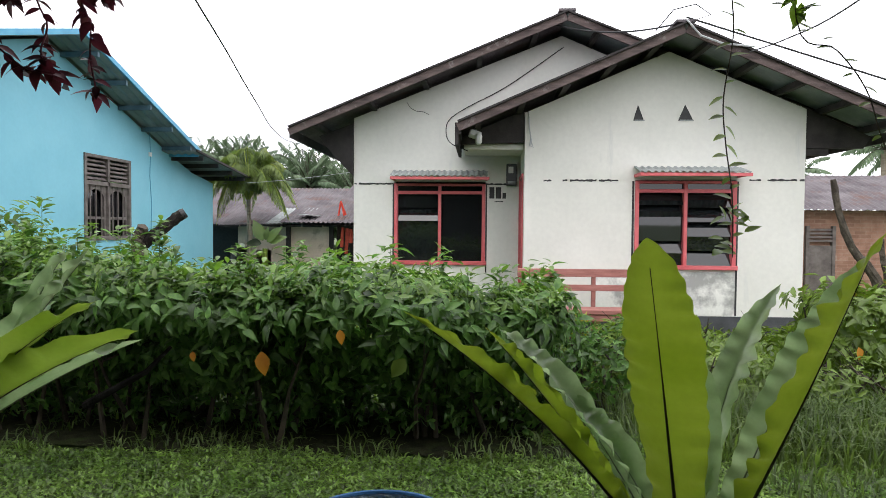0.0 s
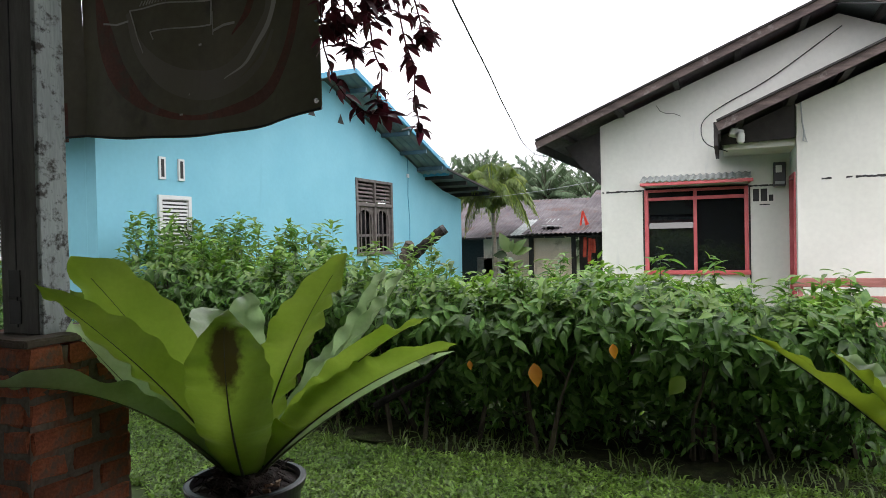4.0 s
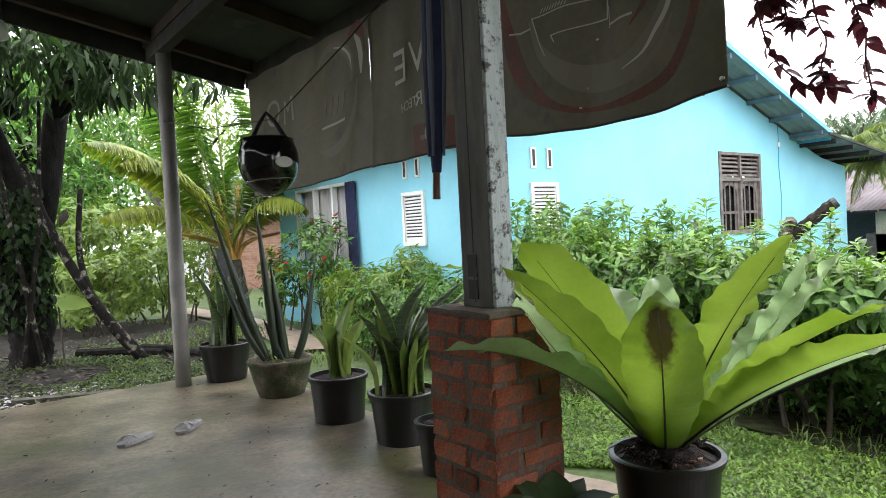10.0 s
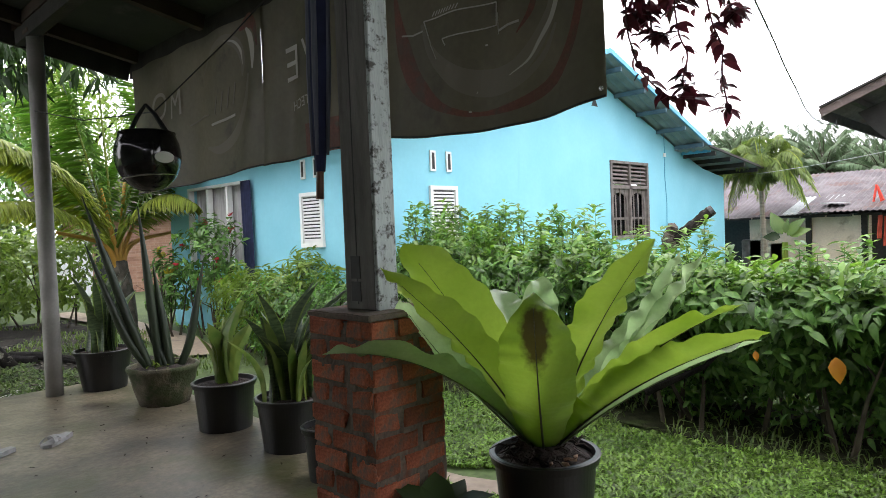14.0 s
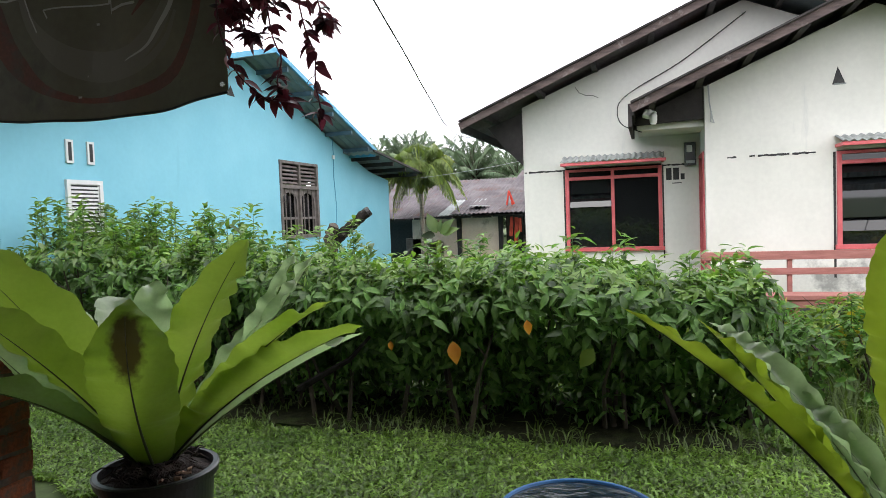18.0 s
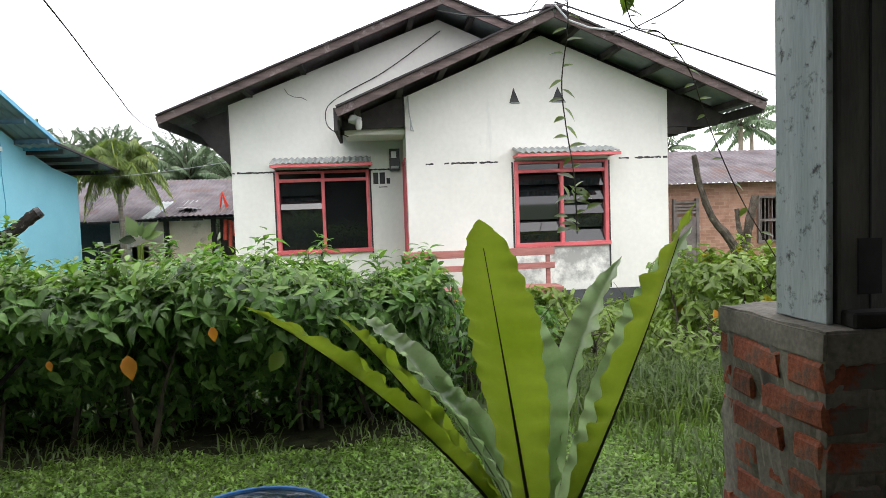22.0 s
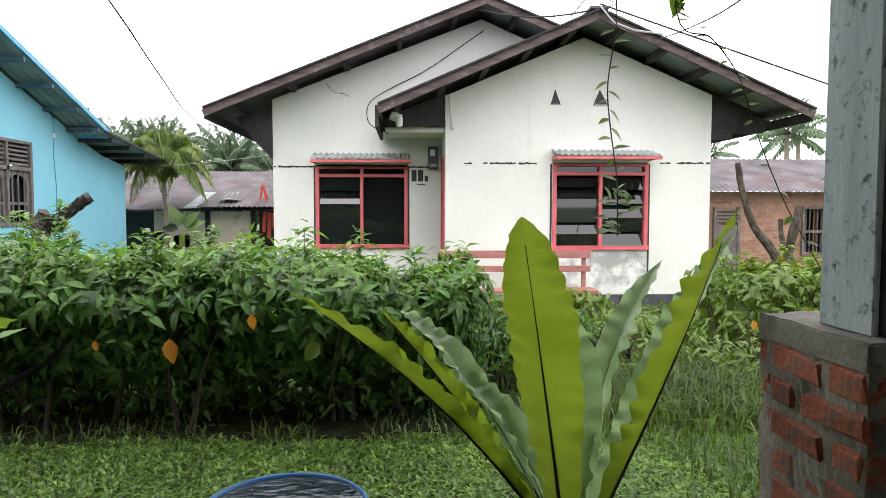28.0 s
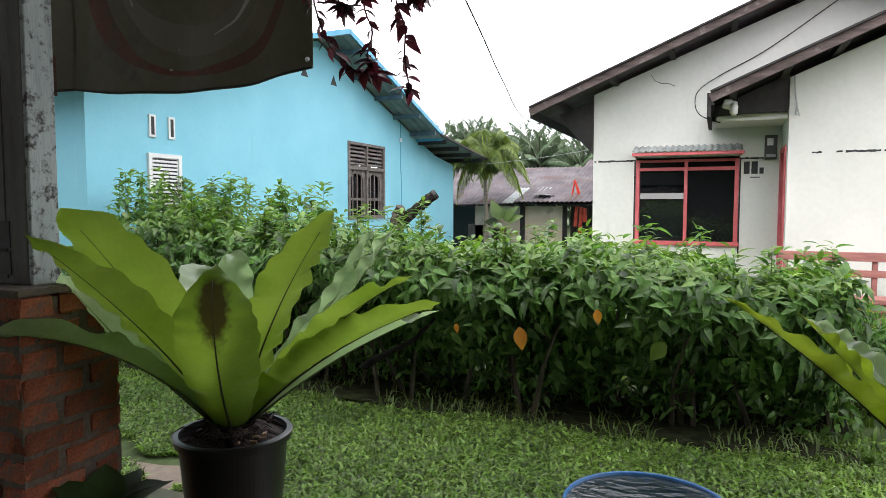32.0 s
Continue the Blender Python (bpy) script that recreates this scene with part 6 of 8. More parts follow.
part("lining", bm_lathe([(.10, .0), (.106, .012), (.055, .02)], (C.x, C.y, C.z + .102), 20), h, mat=M_BLACKCLOTH_AND_SHADE)
logo = part("badge", bm_lathe([(.028, 0), (.026, .003)], (0, 0, 0), 20), h, "pale oval badge", M_METERFACE)
logo.matrix_basis = Matrix.Translation(C + Vector((.138, .018, -.02)) ) @ Vector((.98, .1, -.1)).to_track_quat("Z", "Y").to_matrix().to_4x4() @ Matrix.Diagonal((1.7, .95, 1, 1))
for i in (-1, 1):
    part("strap", bm_tube([C + Vector((.10 * i, .05 * i, .10)), C + Vector((.05 * i, .02 * i, .19)), C + Vector((0, 0, .24))], [.012, .010, .007], 6), h, mat=M_BLACKCLOTH_AND_SHADE)
h.location, h.scale = (-3.888, 1.373, 1.806), (1.15, 1.15, 1.15)
rope = thing("rope", "thin dark cord slung under the porch roof", "rope")
part("cord", bm_tube([(-6.3, 1.42, 2.45), (-5.1, 1.40, 2.20), (-3.92, 1.375, 2.075), (-3.45, 1.60, 2.42), (-3.05, 1.80, 2.76), (-2.9, 1.85, 2.95)], .004, 5), rope, mat=M_CABLE)
u = thing("umbrella", "folded navy umbrella hanging beside the timber post", "umbrella", at=(-2.282, 1.30, 1.5))
part("canopy", bm_tube([(-2.272, 1.30, 2.42), (-2.277, 1.30, 2.2), (-2.282, 1.295, 1.95), (-2.287, 1.29, 1.75), (-2.287, 1.285, 1.60)], [.032, .042, .040, .030, .018], 9), u, mat=M_NAVY)
for a in (0.4, 2.2, 4.2, 5.2):
    part("fold", bm_tube([(-2.272 + .038 * math.cos(a), 1.30 + .038 * math.sin(a), 2.34), (-2.280 + .036 * math.cos(a), 1.295 + .036 * math.sin(a), 1.95), (-2.287 + .03 * math.cos(a), 1.29 + .03 * math.sin(a), 1.66)], [.010, .012, .005], 7), u, mat=M_ALU)
part("handle", bm_tube([(-2.287, 1.285, 1.62), (-2.290, 1.28, 1.50)], [.013, .015], 8), u, mat=M_WOODTIP)
part("loop", bm_tube([(-2.272, 1.30, 2.40), (-2.252, 1.33, 2.7), (-2.28, 1.38, 3.02)], .006, 5), u, mat=M_CABLE)
b = thing("ceiling_bulb", "white glass bulb hanging at the porch roof's end", "lamp", at=(-6.45, .28, 3.1))
part("glass", bm_lathe([(.02, 0), (.062, .02), (.065, .12), (.03, .16)], (-6.42, .286, 3.02), 18), b, mat=M_BULB, smooth=True)
part("holder", bm_lathe([(.025, 0), (.025, .18)], (-6.42, .286, 3.18), 12), b, mat=M_BLACKPLASTIC)

# dark dome hat, and a woven bag hanging on the far side post
hat = thing("hanging_hat", "dark green round hat hanging by the timber post", "hat", at=(1.23, 1.06, 1.68))
bm = bm_lathe([(.02, -.04), (.12, -.035), (.15, -.012), (.155, -.006), (.235, .0), (.24, .008), (.155, .006), (.13, -.018), (.02, -.026)], (0, 0, 0), 40)
part("brim_and_crown", bm, hat, mat=material("dark_green_felt", (.020, .030, .019), (.036, .048, .028), 6, .7)).matrix_basis = pose(1.192, 1.082, 1.755, 84, 0, -21) @ Matrix.Diagonal((.82, 1, 1, 1))
part("cord", bm_tube([(1.19, 1.10, 1.96), (1.175, 1.20, 2.12), (1.16, 1.272, 2.2)], .004, 5), hat, mat=M_CABLE)
bag = thing("woven_bag", "hanging woven bag, striped side, blue hem, shaded front coloured black", "bag", at=(1.45, 1.0, 1.08))
bm = bmesh.new()
low, up = [(1.362, 1.035), (1.75, .88), (1.85, 1.02), (1.40, 1.13)], [(1.345, 1.04), (1.75, .87), (1.85, 1.02), (1.38, 1.14)]
a = [bm.verts.new((x, y, 1.075)) for x, y in low]
c = [bm.verts.new((x, y, 2.2)) for x, y in up]
bm.faces.new(a), bm.faces.new(c)
for i in range(4):
    bm.faces.new((a[i - 1], a[i], c[i], c[i - 1]))
# the sack's shaded front is simply coloured black
part("body", bm, bag, mat=M_BLACKCLOTH_AND_SHADE)
m_woven = material("striped_woven_plastic", (.022, .027, .038), (.145, .16, .19), 5, .5, stain=(.10, .04, .05), stain_scale=4.5, stain_at=.54, through_light=.25, stretch=(.2, .2, 330))
m_woven_red = material("red_striped_woven_plastic", (.06, .016, .014), (.27, .075, .055), 5, .5, through_light=.25, stretch=(.2, .2, 330))
bm = bmesh.new()
vs = [[bm.verts.new((1.265 + (1.352 - 1.265) * i / 6 + .006 * math.sin(j * .7), 1.085 - .052 * i / 6 - .012 * math.sin(i / 6 * 3.14), 1.085 + j * .05)) for i in range(7)] for j in range(20)]
for j in range(19):
    for i in range(6):
        bm.faces.new((vs[j][i], vs[j][i + 1], vs[j + 1][i + 1], vs[j + 1][i]))
side = part("woven_side", bm, bag, "grey striped weave with red patches", m_woven, True)
bm = bmesh.new()
vs = [[bm.verts.new((1.263 + (1.352 - 1.265) * i / 6 + .006 * math.sin(j * .7), 1.081 - .052 * i / 6 - .012 * math.sin(i / 6 * 3.14), 1.087 + j * .019 * (1 + .06 * math.sin(i)))) for i in range(7)] for j in range(6)]
for j in range(5):
    for i in range(6):
        bm.faces.new((vs[j][i], vs[j][i + 1], vs[j + 1][i + 1], vs[j + 1][i]))
part("woven_band", bm, side, "red striped band", m_woven_red, True)
part("hem", bm_tube([(1.263, 1.084, 1.088), (1.31, 1.055, 1.082), (1.356, 1.033, 1.078), (1.40, 1.02, 1.07)], .010, 6), side, "blue hem", plain("blue_hem", (.015, .05, .22), .7))

# sandals on the floor
for x, y, ang in ((-4.84, .73, -62), (-4.87, 1.07, -48)):
    s = thing("sandal", "worn grey rubber sandal on the wet floor", "sandal", "pair of sandals", at=(x, y, .15))
    bm = bmesh.new()
    outline = [(-.12, .03), (-.125, -.02), (-.06, -.036), (.04, -.04), (.11, -.035), (.135, .0), (.11, .04), (.03, .045), (-.06, .036)]
    lo = [bm.verts.new((u, v, 0)) for u, v in outline]
    hi = [bm.verts.new((u, v, .02 + (.008 if u < 0 else 0))) for u, v in outline]
    bm.faces.new(lo[::-1]), bm.faces.new(hi)
    for i in range(len(lo)):
        bm.faces.new((lo[i - 1], lo[i], hi[i], hi[i - 1]))
    sole = part("sole", bm, s, mat=M_SANDAL)
    sole.matrix_parent_inverse = Matrix()
    # two broad bands crossing over the foot
    for u0, u1, high in ((-.005, .085, .030), (.085, -.005, .034)):
        bm = bmesh.new()
        rings = []
        for q in np.linspace(0, math.pi, 13):
            u, c, h = u0 + (u1 - u0) * q / math.pi, -math.cos(q), math.sin(q)
            rings.append([bm.verts.new((u + du, c * (.044 + e), .018 + h * (high + e))) for du, e in ((-.017, 0), (.017, 0), (.017, .005), (-.017, .005))])
        for a_, b_ in zip(rings, rings[1:]):
            for i in range(4):
                bm.faces.new((a_[i], a_[(i + 1) % 4], b_[(i + 1) % 4], b_[i]))
        strap = part("strap", bm, s, mat=M_SANDAL)
        strap.matrix_parent_inverse = Matrix()
    s.rotation_euler.z = radians(ang)

n = 90
q = np.stack([rng.uniform(-6.4, -2.4, n), rng.uniform(-.2, 1.9, n), np.full(n, .153)], 1)
tagged(part("floor_litter", leaf_mesh("floor_litter", q, rng.normal(0, 1, (n, 3)) * np.array([1, 1, .05]), np.tile([[0, 0, 1.]], (n, 1)), rng.uniform(.012, .05, n), .012, M_SOIL)), "crumbs of soil and leaf on the porch floor", "litter", "", "stuff")

# blue water tub on the lawn
tub = thing("water_tub", "round blue plastic tub brimming with dark water on the lawn", "tub", at=(-.37, 2.42, 0))
part("wall", bm_lathe([(.25, 0), (.296, .232), (.306, .236), (.310, .246), (.305, .251), (.298, .246), (.292, .21), (.24, .02)], (-.37, 2.46, -.01), 48), tub, mat=M_TUB, smooth=True)
m_water = material("rippled_dark_water", (.006, .014, .020), (.010, .020, .028), 2.6, .03, spec=.8, bump=.7, detail=1.0, stretch=(1.0, 1.6, 1))
part("water", bm_lathe([(.2965, .230), (.2965, .238)], (-.37, 2.46, -.01), 48), tub, mat=m_water)

# ---- hedge between the two gardens ----
HG = "hedge shrubs"
for i, (x, y, sx, sy, sz, n, sh) in enumerate((
        (.02, 4.42, 1.15, 1.25, .97, 6000, 7), (-.72, 4.40, 1.35, 1.40, 1.06, 8200, 9), (-1.75, 4.42, 1.40, 1.40, 1.06, 8200, 9),
        (-2.75, 4.45, 1.35, 1.35, 1.13, 7400, 17), (-3.75, 4.65, 1.5, 1.3, 1.22, 5600, 24), (-4.9, 4.75, 1.5, 1.3, 1.30, 5200, 28))):
    shrub("hedge_shrub", "dense green leafy hedge shrub with dark stems below", (x, y), (sx, sy, sz), int(n * 1.35), M_LEAF, (.098, .040), HG, 30 + i, sh, 11, low=.24 if i < 4 else .18, skirt=330, young=M_LEAF_YOUNG, droop=.42, recede=.62)
n = 5200
q = np.stack([rng.uniform(-5.2, .9, n), rng.uniform(4.75, 6.4, n), np.zeros(n)], 1)
q[:, 2] = rng.random(n) ** 1.3 * (.34 + .16 * np.sin(q[:, 0] * 3.1) + .10 * np.sin(q[:, 0] * 7.7 + q[:, 1] * 3)) + .02
tagged(part("undergrowth", leaf_mesh("undergrowth", q, rng.normal(0, .7, (n, 3)) + np.array([0, 0, .8]), rng.normal(0, .6, (n, 3)) + np.array([0, -.6, .6]), rng.uniform(.05, .11, n), .022, M_LEAF_LIGHT)), "light green weeds growing behind the hedge", "weeds", "", "stuff")
shrub("garden_shrub", "tall leafy green shrub with fresh shoots", (-5.0, 5.6), (1.6, 1.0, 1.35), 1900, M_LEAF_LIGHT, (.10, .045), "", 41, 14)
shrub("garden_shrub", "light green spiky-leaved border shrub", (-7.0, 3.95), (1.5, .8, .95), 1800, M_LEAF_LIGHT, (.13, .032), "", 42, 4)
shrub("garden_shrub", "light green spiky-leaved border shrub", (-7.9, 4.1), (1.3, .6, .85), 1300, M_LEAF_LIGHT, (.14, .03), "", 43, 4)
shrub("garden_shrub", "dark green low border shrub", (-6.3, 3.80), (1.5, .8, .86), 2600, M_LEAF, (.07, .036), "", 44, 4)
shrub("garden_shrub", "dense small-leaved green border shrub", (-5.55, 3.95), (1.2, .8, .92), 2400, M_LEAF, (.07, .034), "", 47, 6)
shrub("garden_shrub", "light green spiky-leaved border shrub", (-6.7, 4.25), (.8, .5, 1.12), 700, M_LEAF_LIGHT, (.17, .034), "", 48, 3)
shrub("flowering_shrub", "open shrub with red blossoms before the curtained window", (-9.0, 4.15), (1.25, .55, 1.55), 900, M_LEAF, (.10, .05), "", 45, 4, 9, flowers=(M_FLOWER, 14, .055), low=.45)
shrub("flowering_shrub", "leafy shrub with a pale yellow flower head", (-9.9, 4.0), (.9, .5, 1.1), 600, M_LEAF, (.11, .05), "", 46, 3, 7, flowers=(M_LEAF_YELLOW, 6, .10), low=.35)
# fallen and hanging dry leaves on the hedge
for x, y, z, ln in ((-1.20, 3.64, .57, .14), (-.76, 3.63, .70, .085), (-1.60, 3.66, .56, .06), (2.75, 5.0, .42, .10)):
    p = thing("dry_leaf", "single orange dry leaf hanging in the hedge", "leaf", "dry leaves")
    part("blade", fine_leaf_mesh("blade", [[x, y, z + .07]], [[.15, -.1, -1]], [[.2, -1, .1]], ln, ln * .58, M_LEAF_DRY), p)
p = thing("pale_leaf", "single pale green leaf turned outwards on the hedge", "leaf")
part("blade", fine_leaf_mesh("blade", [[-.40, 3.62, .62]], [[-.55, -.1, -.8]], [[.1, -1, .25]], .13, .085, M_LEAF_LIGHT), p)

# ---- beds to the right of the hedge ----
shrub("croton", "croton shrub with yellow and green leaves", (.98, 5.7), (.8, .7, .50), 800, M_LEAF_LIGHT, (.10, .035), "", 51, 3, 8, flowers=(M_LEAF_YELLOW, 26, .10))
shrub("garden_shrub", "loose green shrub by the bench", (1.75, 6.6), (.8, .7, .50), 800, M_LEAF_LIGHT, (.10, .045), "", 52, 6)
shrub("garden_shrub", "low bright green bedding plants", (2.5, 6.2), (2.0, 1.0, .42), 2600, M_LEAF_LIGHT, (.075, .035), "", 53, 2, 10)
shrub("garden_shrub", "loose shrub with dark twigs and some yellow leaves", (3.3, 5.6), (1.35, 1.0, .88), 1500, M_LEAF_LIGHT, (.105, .05), "", 54, 6, 9, flowers=(M_LEAF_YELLOW, 8, .09), low=.35)
shrub("garden_shrub", "loose shrub with broad light leaves", (4.35, 5.9), (1.3, 1.0, .86), 1300, M_LEAF_LIGHT, (.12, .055), "", 55, 4, 9)
shrub("garden_shrub", "broad-leaved light green shrub", (4.5, 4.7), (1.3, 1.2, 1.12), 2800, M_LEAF_LIGHT, (.115, .056), "", 56, 7, 12)
shrub("garden_shrub", "dense green shrub at the garden's edge", (5.6, 5.2), (1.5, 1.3, 1.20), 2600, M_LEAF, (.105, .050), "", 57, 7, 12, flowers=(M_LEAF_DRY, 3, .10))
shrub("garden_shrub", "broad-leaved plant at the lawn's edge", (3.3, 2.95), (.9, .7, .62), 560, M_LEAF, (.15, .08), "", 58, 2, 7)
shrub("garden_shrub", "yellowish broad-leaved plant beside the pillar", (2.15, 2.45), (.5, .45, .86), 150, M_LEAF_LIGHT, (.16, .085), "", 59, 2, 5, low=.35)

shrub("garden_shrub", "loose twiggy shrub with small dark leaves", (1.02, 4.95), (1.0, .9, .62), 1100, M_LEAF, (.07, .035), "", 60, 5, 14, low=.2)
shrub("garden_shrub", "low weedy shrub with narrow leaves", (1.75, 5.25), (1.1, .8, .40), 1000, M_LEAF_LIGHT, (.085, .028), "", 61, 4, 12)
shrub("garden_shrub", "low weedy shrub with narrow leaves", (2.75, 5.1), (1.2, .9, .40), 1000, M_LEAF_LIGHT, (.085, .028), "", 62, 4, 12)
shrub("garden_shrub", "low bright green bedding plants", (3.9, 6.9), (1.4, .9, .40), 1500, M_LEAF_LIGHT, (.075, .035), "", 63, 2, 10)
br = thing("bare_branch", "dark bare branch slanting through the hedge", "branch")
part("branch", bm_tube([(-2.42, 3.98, .22), (-2.2, 3.9, .34), (-1.98, 3.88, .46), (-1.86, 3.95, .60)], [.026, .022, .017, .010], 7), br, mat=M_BARK)

for i, (x, y, z) in enumerate(((1.75, 2.55, .55), (2.2, 2.75, .7), (2.65, 2.6, .6), (1.6, 2.3, .3))):
    p = thing("leafy_sprig", "thin sprig with pale yellow-green leaves", "plant", "sprigs by the pillar", at=(x, y, 0))
    part("stem", bm_tube([(x, y, -.02), (x + .03, y, z * .5), (x - .02, y - .05, z)], [.007, .005, .003], 5), p, mat=M_STEM)
    r_ = np.random.default_rng(300 + i)
    for j in range(9):
        f = .3 + .7 * j / 8
        part("leaf", fine_leaf_mesh("leaf", [[x, y - .03 * f, z * f]], [[math.cos(j * 2.4), math.sin(j * 2.4) * .7, r_.uniform(-.3, .3)]], [[0, -.5, 1]], r_.uniform(.09, .15), r_.uniform(.06, .09), M_LEAF_YOUNG if j % 3 else M_LEAF_LIGHT), p)

# ---- grass ----
n = 170000
gx, gy = rng.uniform(-5.2, 4.2, n), 2.04 + rng.random(n) ** 1.2 * 2.28
keep = (np.hypot(gx + .37, gy - 2.46) > .35) & (np.hypot(gx + .78, gy - 2.38) > .16 * (1 + .4 * np.sin(gx * 40)))
keep &= (gx > -2.25) | (gy > 2.3)
keep &= (gx > .55 + .25 * np.sin(gy * 7)) | (gy < 3.80 + .05 * np.sin(gx * 3.7) + .03 * np.sin(gx * 11) + .07 * rng.random(n))
keep &= ~((gx < -2.3) & (gy < 2.75) & (np.sin(gx * 9) + np.sin(gy * 13) > -.3))
pos = np.stack([gx, gy, np.full(n, -.015)], 1)[keep]
tagged(part("lawn_grass", blade_mesh("lawn_grass", pos, .047, .0145, 1.25, M_GRASS, rng)), "short broad-bladed lawn grass", "grass", "", "stuff")
n = 20000
pos = np.stack([rng.uniform(-12, 8, n), rng.uniform(4.4, 12, n), np.full(n, -.02)], 1)
tagged(part("rough_grass", blade_mesh("rough_grass", pos, .10, .018, .7, M_GRASS, rng)), "rough grass between the houses", "grass", "", "stuff")
n = 6000
pos = np.stack([rng.normal(2.1, .62, n), rng.normal(4.55, .45, n), np.full(n, -.02)], 1)
pos = pos[(pos[:, 0] > .9) & (pos[:, 1] > 3.75)]
tagged(part("tall_grass", blade_mesh("tall_grass", pos, .27, .011, .85, M_GRASS_TALL, rng)), "clump of tall arching grass", "grass", "", "stuff")
n = 1500
pos = np.stack([rng.uniform(-5.4, .9, n), 3.76 + rng.random(n) ** 1.5 * .6, np.full(n, -.02)], 1)
pos = pos[np.sin(pos[:, 0] * 2.9) + np.sin(pos[:, 0] * 9 + 1) > -.9]
tagged(part("hedge_grass", blade_mesh("hedge_grass", pos, .12, .010, 1.0, M_GRASS_TALL, rng)), "longer grass at the hedge's foot", "grass", "", "stuff")
n = 5000
pos = np.stack([rng.uniform(1.5, 6.0, n), rng.uniform(2.1, 4.4, n), np.full(n, -.02)], 1)
tagged(part("weedy_grass", blade_mesh("weedy_grass", pos, .16, .012, .7, M_GRASS_TALL, rng)), "weedy grass at the lawn's edge", "grass", "", "stuff")
n = 5000
pos = np.stack([rng.uniform(-13, -6.7, n), rng.uniform(1.3, 4.0, n), np.full(n, 0)], 1)
pos = pos[(np.sin(pos[:, 0] * 1.7) + np.sin(pos[:, 1] * 2.3 + 1) > .35)]
tagged(part("yard_grass", blade_mesh("yard_grass", pos, .09, .012, .8, M_GRASS_TALL, rng)), "patchy grass in the sandy yard", "grass", "", "stuff")
n = 6500
q = np.stack([rng.normal(-8.3, 1.1, n), rng.normal(1.45, .55, n), np.zeros(n)], 1)
q = q[(q[:, 0] < -6.9) & (np.sin(q[:, 0] * 3.1) + np.sin(q[:, 1] * 4.3 + 1) > -.6)]
n = len(q)
tagged(part("yard_weeds", leaf_mesh("yard_weeds", q + np.array([0, 0, .02]), rng.normal(0, 1, (n, 3)) * np.array([1, 1, .2]) + np.array([0, 0, .5]), np.tile([[0, 0, 1.]], (n, 1)), .060, .024, M_LEAF_OLIVE)), "low green weeds round the leaning log", "weeds", "", "stuff")
for i, (a, b, w) in enumerate((((-9.6, 1.9, .06), (-8.5, 2.3, .05), .10), ((-9.9, 1.2, .05), (-9.0, 2.0, .05), .12), ((-10.4, -.2, .12), (-9.0, -.7, .10), .16))):
    lg = thing("fallen_log", "dark wet log lying in the yard", "log", "fallen logs")
    part("log", bm_tube([a, Vector(a).lerp(Vector(b), .5) + Vector((0, .03, .02)), b], [w * .55, w * .5, w * .4], 9), lg, mat=M_BARK)
n = 1500
q = np.stack([rng.uniform(-11, -6.75, n), rng.uniform(-2.5, 2.2, n), np.full(n, .015)], 1)
tagged(part("leaf_litter", leaf_mesh("leaf_litter", q, rng.normal(0, 1, (n, 3)) * np.array([1, 1, .1]), np.tile([[0, 0, 1.]], (n, 1)), .11, .05, M_DEADWOOD)), "dead leaves and scraps on the wet yard", "litter", "", "stuff")
n = 900
q = np.stack([rng.uniform(-7.9, -6.72, n), rng.uniform(-.6, 1.9, n), np.full(n, .016)], 1)
tagged(part("yard_scraps", leaf_mesh("yard_scraps", q, rng.normal(0, 1, (n, 3)) * np.array([1, 1, .1]), np.tile([[0, 0, 1.]], (n, 1)), rng.uniform(.03, .12, n), .04, M_CURTAIN)), "pale scraps of bark and paper on the wet yard", "litter", "", "stuff")
plank = thing("plank", "grey plank lying on the wet yard", "plank")
part("board", bm_beam((-7.1, 1.1, .035), (-7.5, .3, .035), .12, .03), plank, mat=M_DEADWOOD)

# ---- trees of the yard ----
tr = thing("mango_tree", "old forked mango tree with dark ivy-grown trunk", "tree", at=(-9.75, .69, 0))
T0 = Vector((-9.75, .66, 0))
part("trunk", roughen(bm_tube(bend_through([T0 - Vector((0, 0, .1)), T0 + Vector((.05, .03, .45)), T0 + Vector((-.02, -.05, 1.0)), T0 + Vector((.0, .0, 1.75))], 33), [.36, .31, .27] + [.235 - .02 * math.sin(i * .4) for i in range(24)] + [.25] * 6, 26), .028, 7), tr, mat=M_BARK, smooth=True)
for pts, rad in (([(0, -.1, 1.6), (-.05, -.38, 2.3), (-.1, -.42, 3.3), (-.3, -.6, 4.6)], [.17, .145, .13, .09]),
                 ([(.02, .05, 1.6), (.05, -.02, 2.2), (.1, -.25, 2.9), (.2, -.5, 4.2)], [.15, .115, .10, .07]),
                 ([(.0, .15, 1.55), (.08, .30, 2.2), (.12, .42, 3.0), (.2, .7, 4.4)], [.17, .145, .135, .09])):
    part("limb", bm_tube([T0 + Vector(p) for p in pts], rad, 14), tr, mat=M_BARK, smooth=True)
r = np.random.default_rng(77)
arr = [leafy_cloud(c, s, n, .20, r, k) for c, s, n, k in (((-9.3, -.6, 4.2), (3.4, 3.2, 2.0), 1900, 40), ((-8.9, .9, 4.0), (2.6, 2.2, 1.5), 1200, 28), ((-9.9, -2.4, 3.9), (3, 2.4, 2.2), 1500, 34), ((-8.6, 1.55, 3.62), (1.6, 1.3, .9), 650, 18), ((-9.2, -.2, 3.3), (1.6, 1.6, .9), 500, 16))]
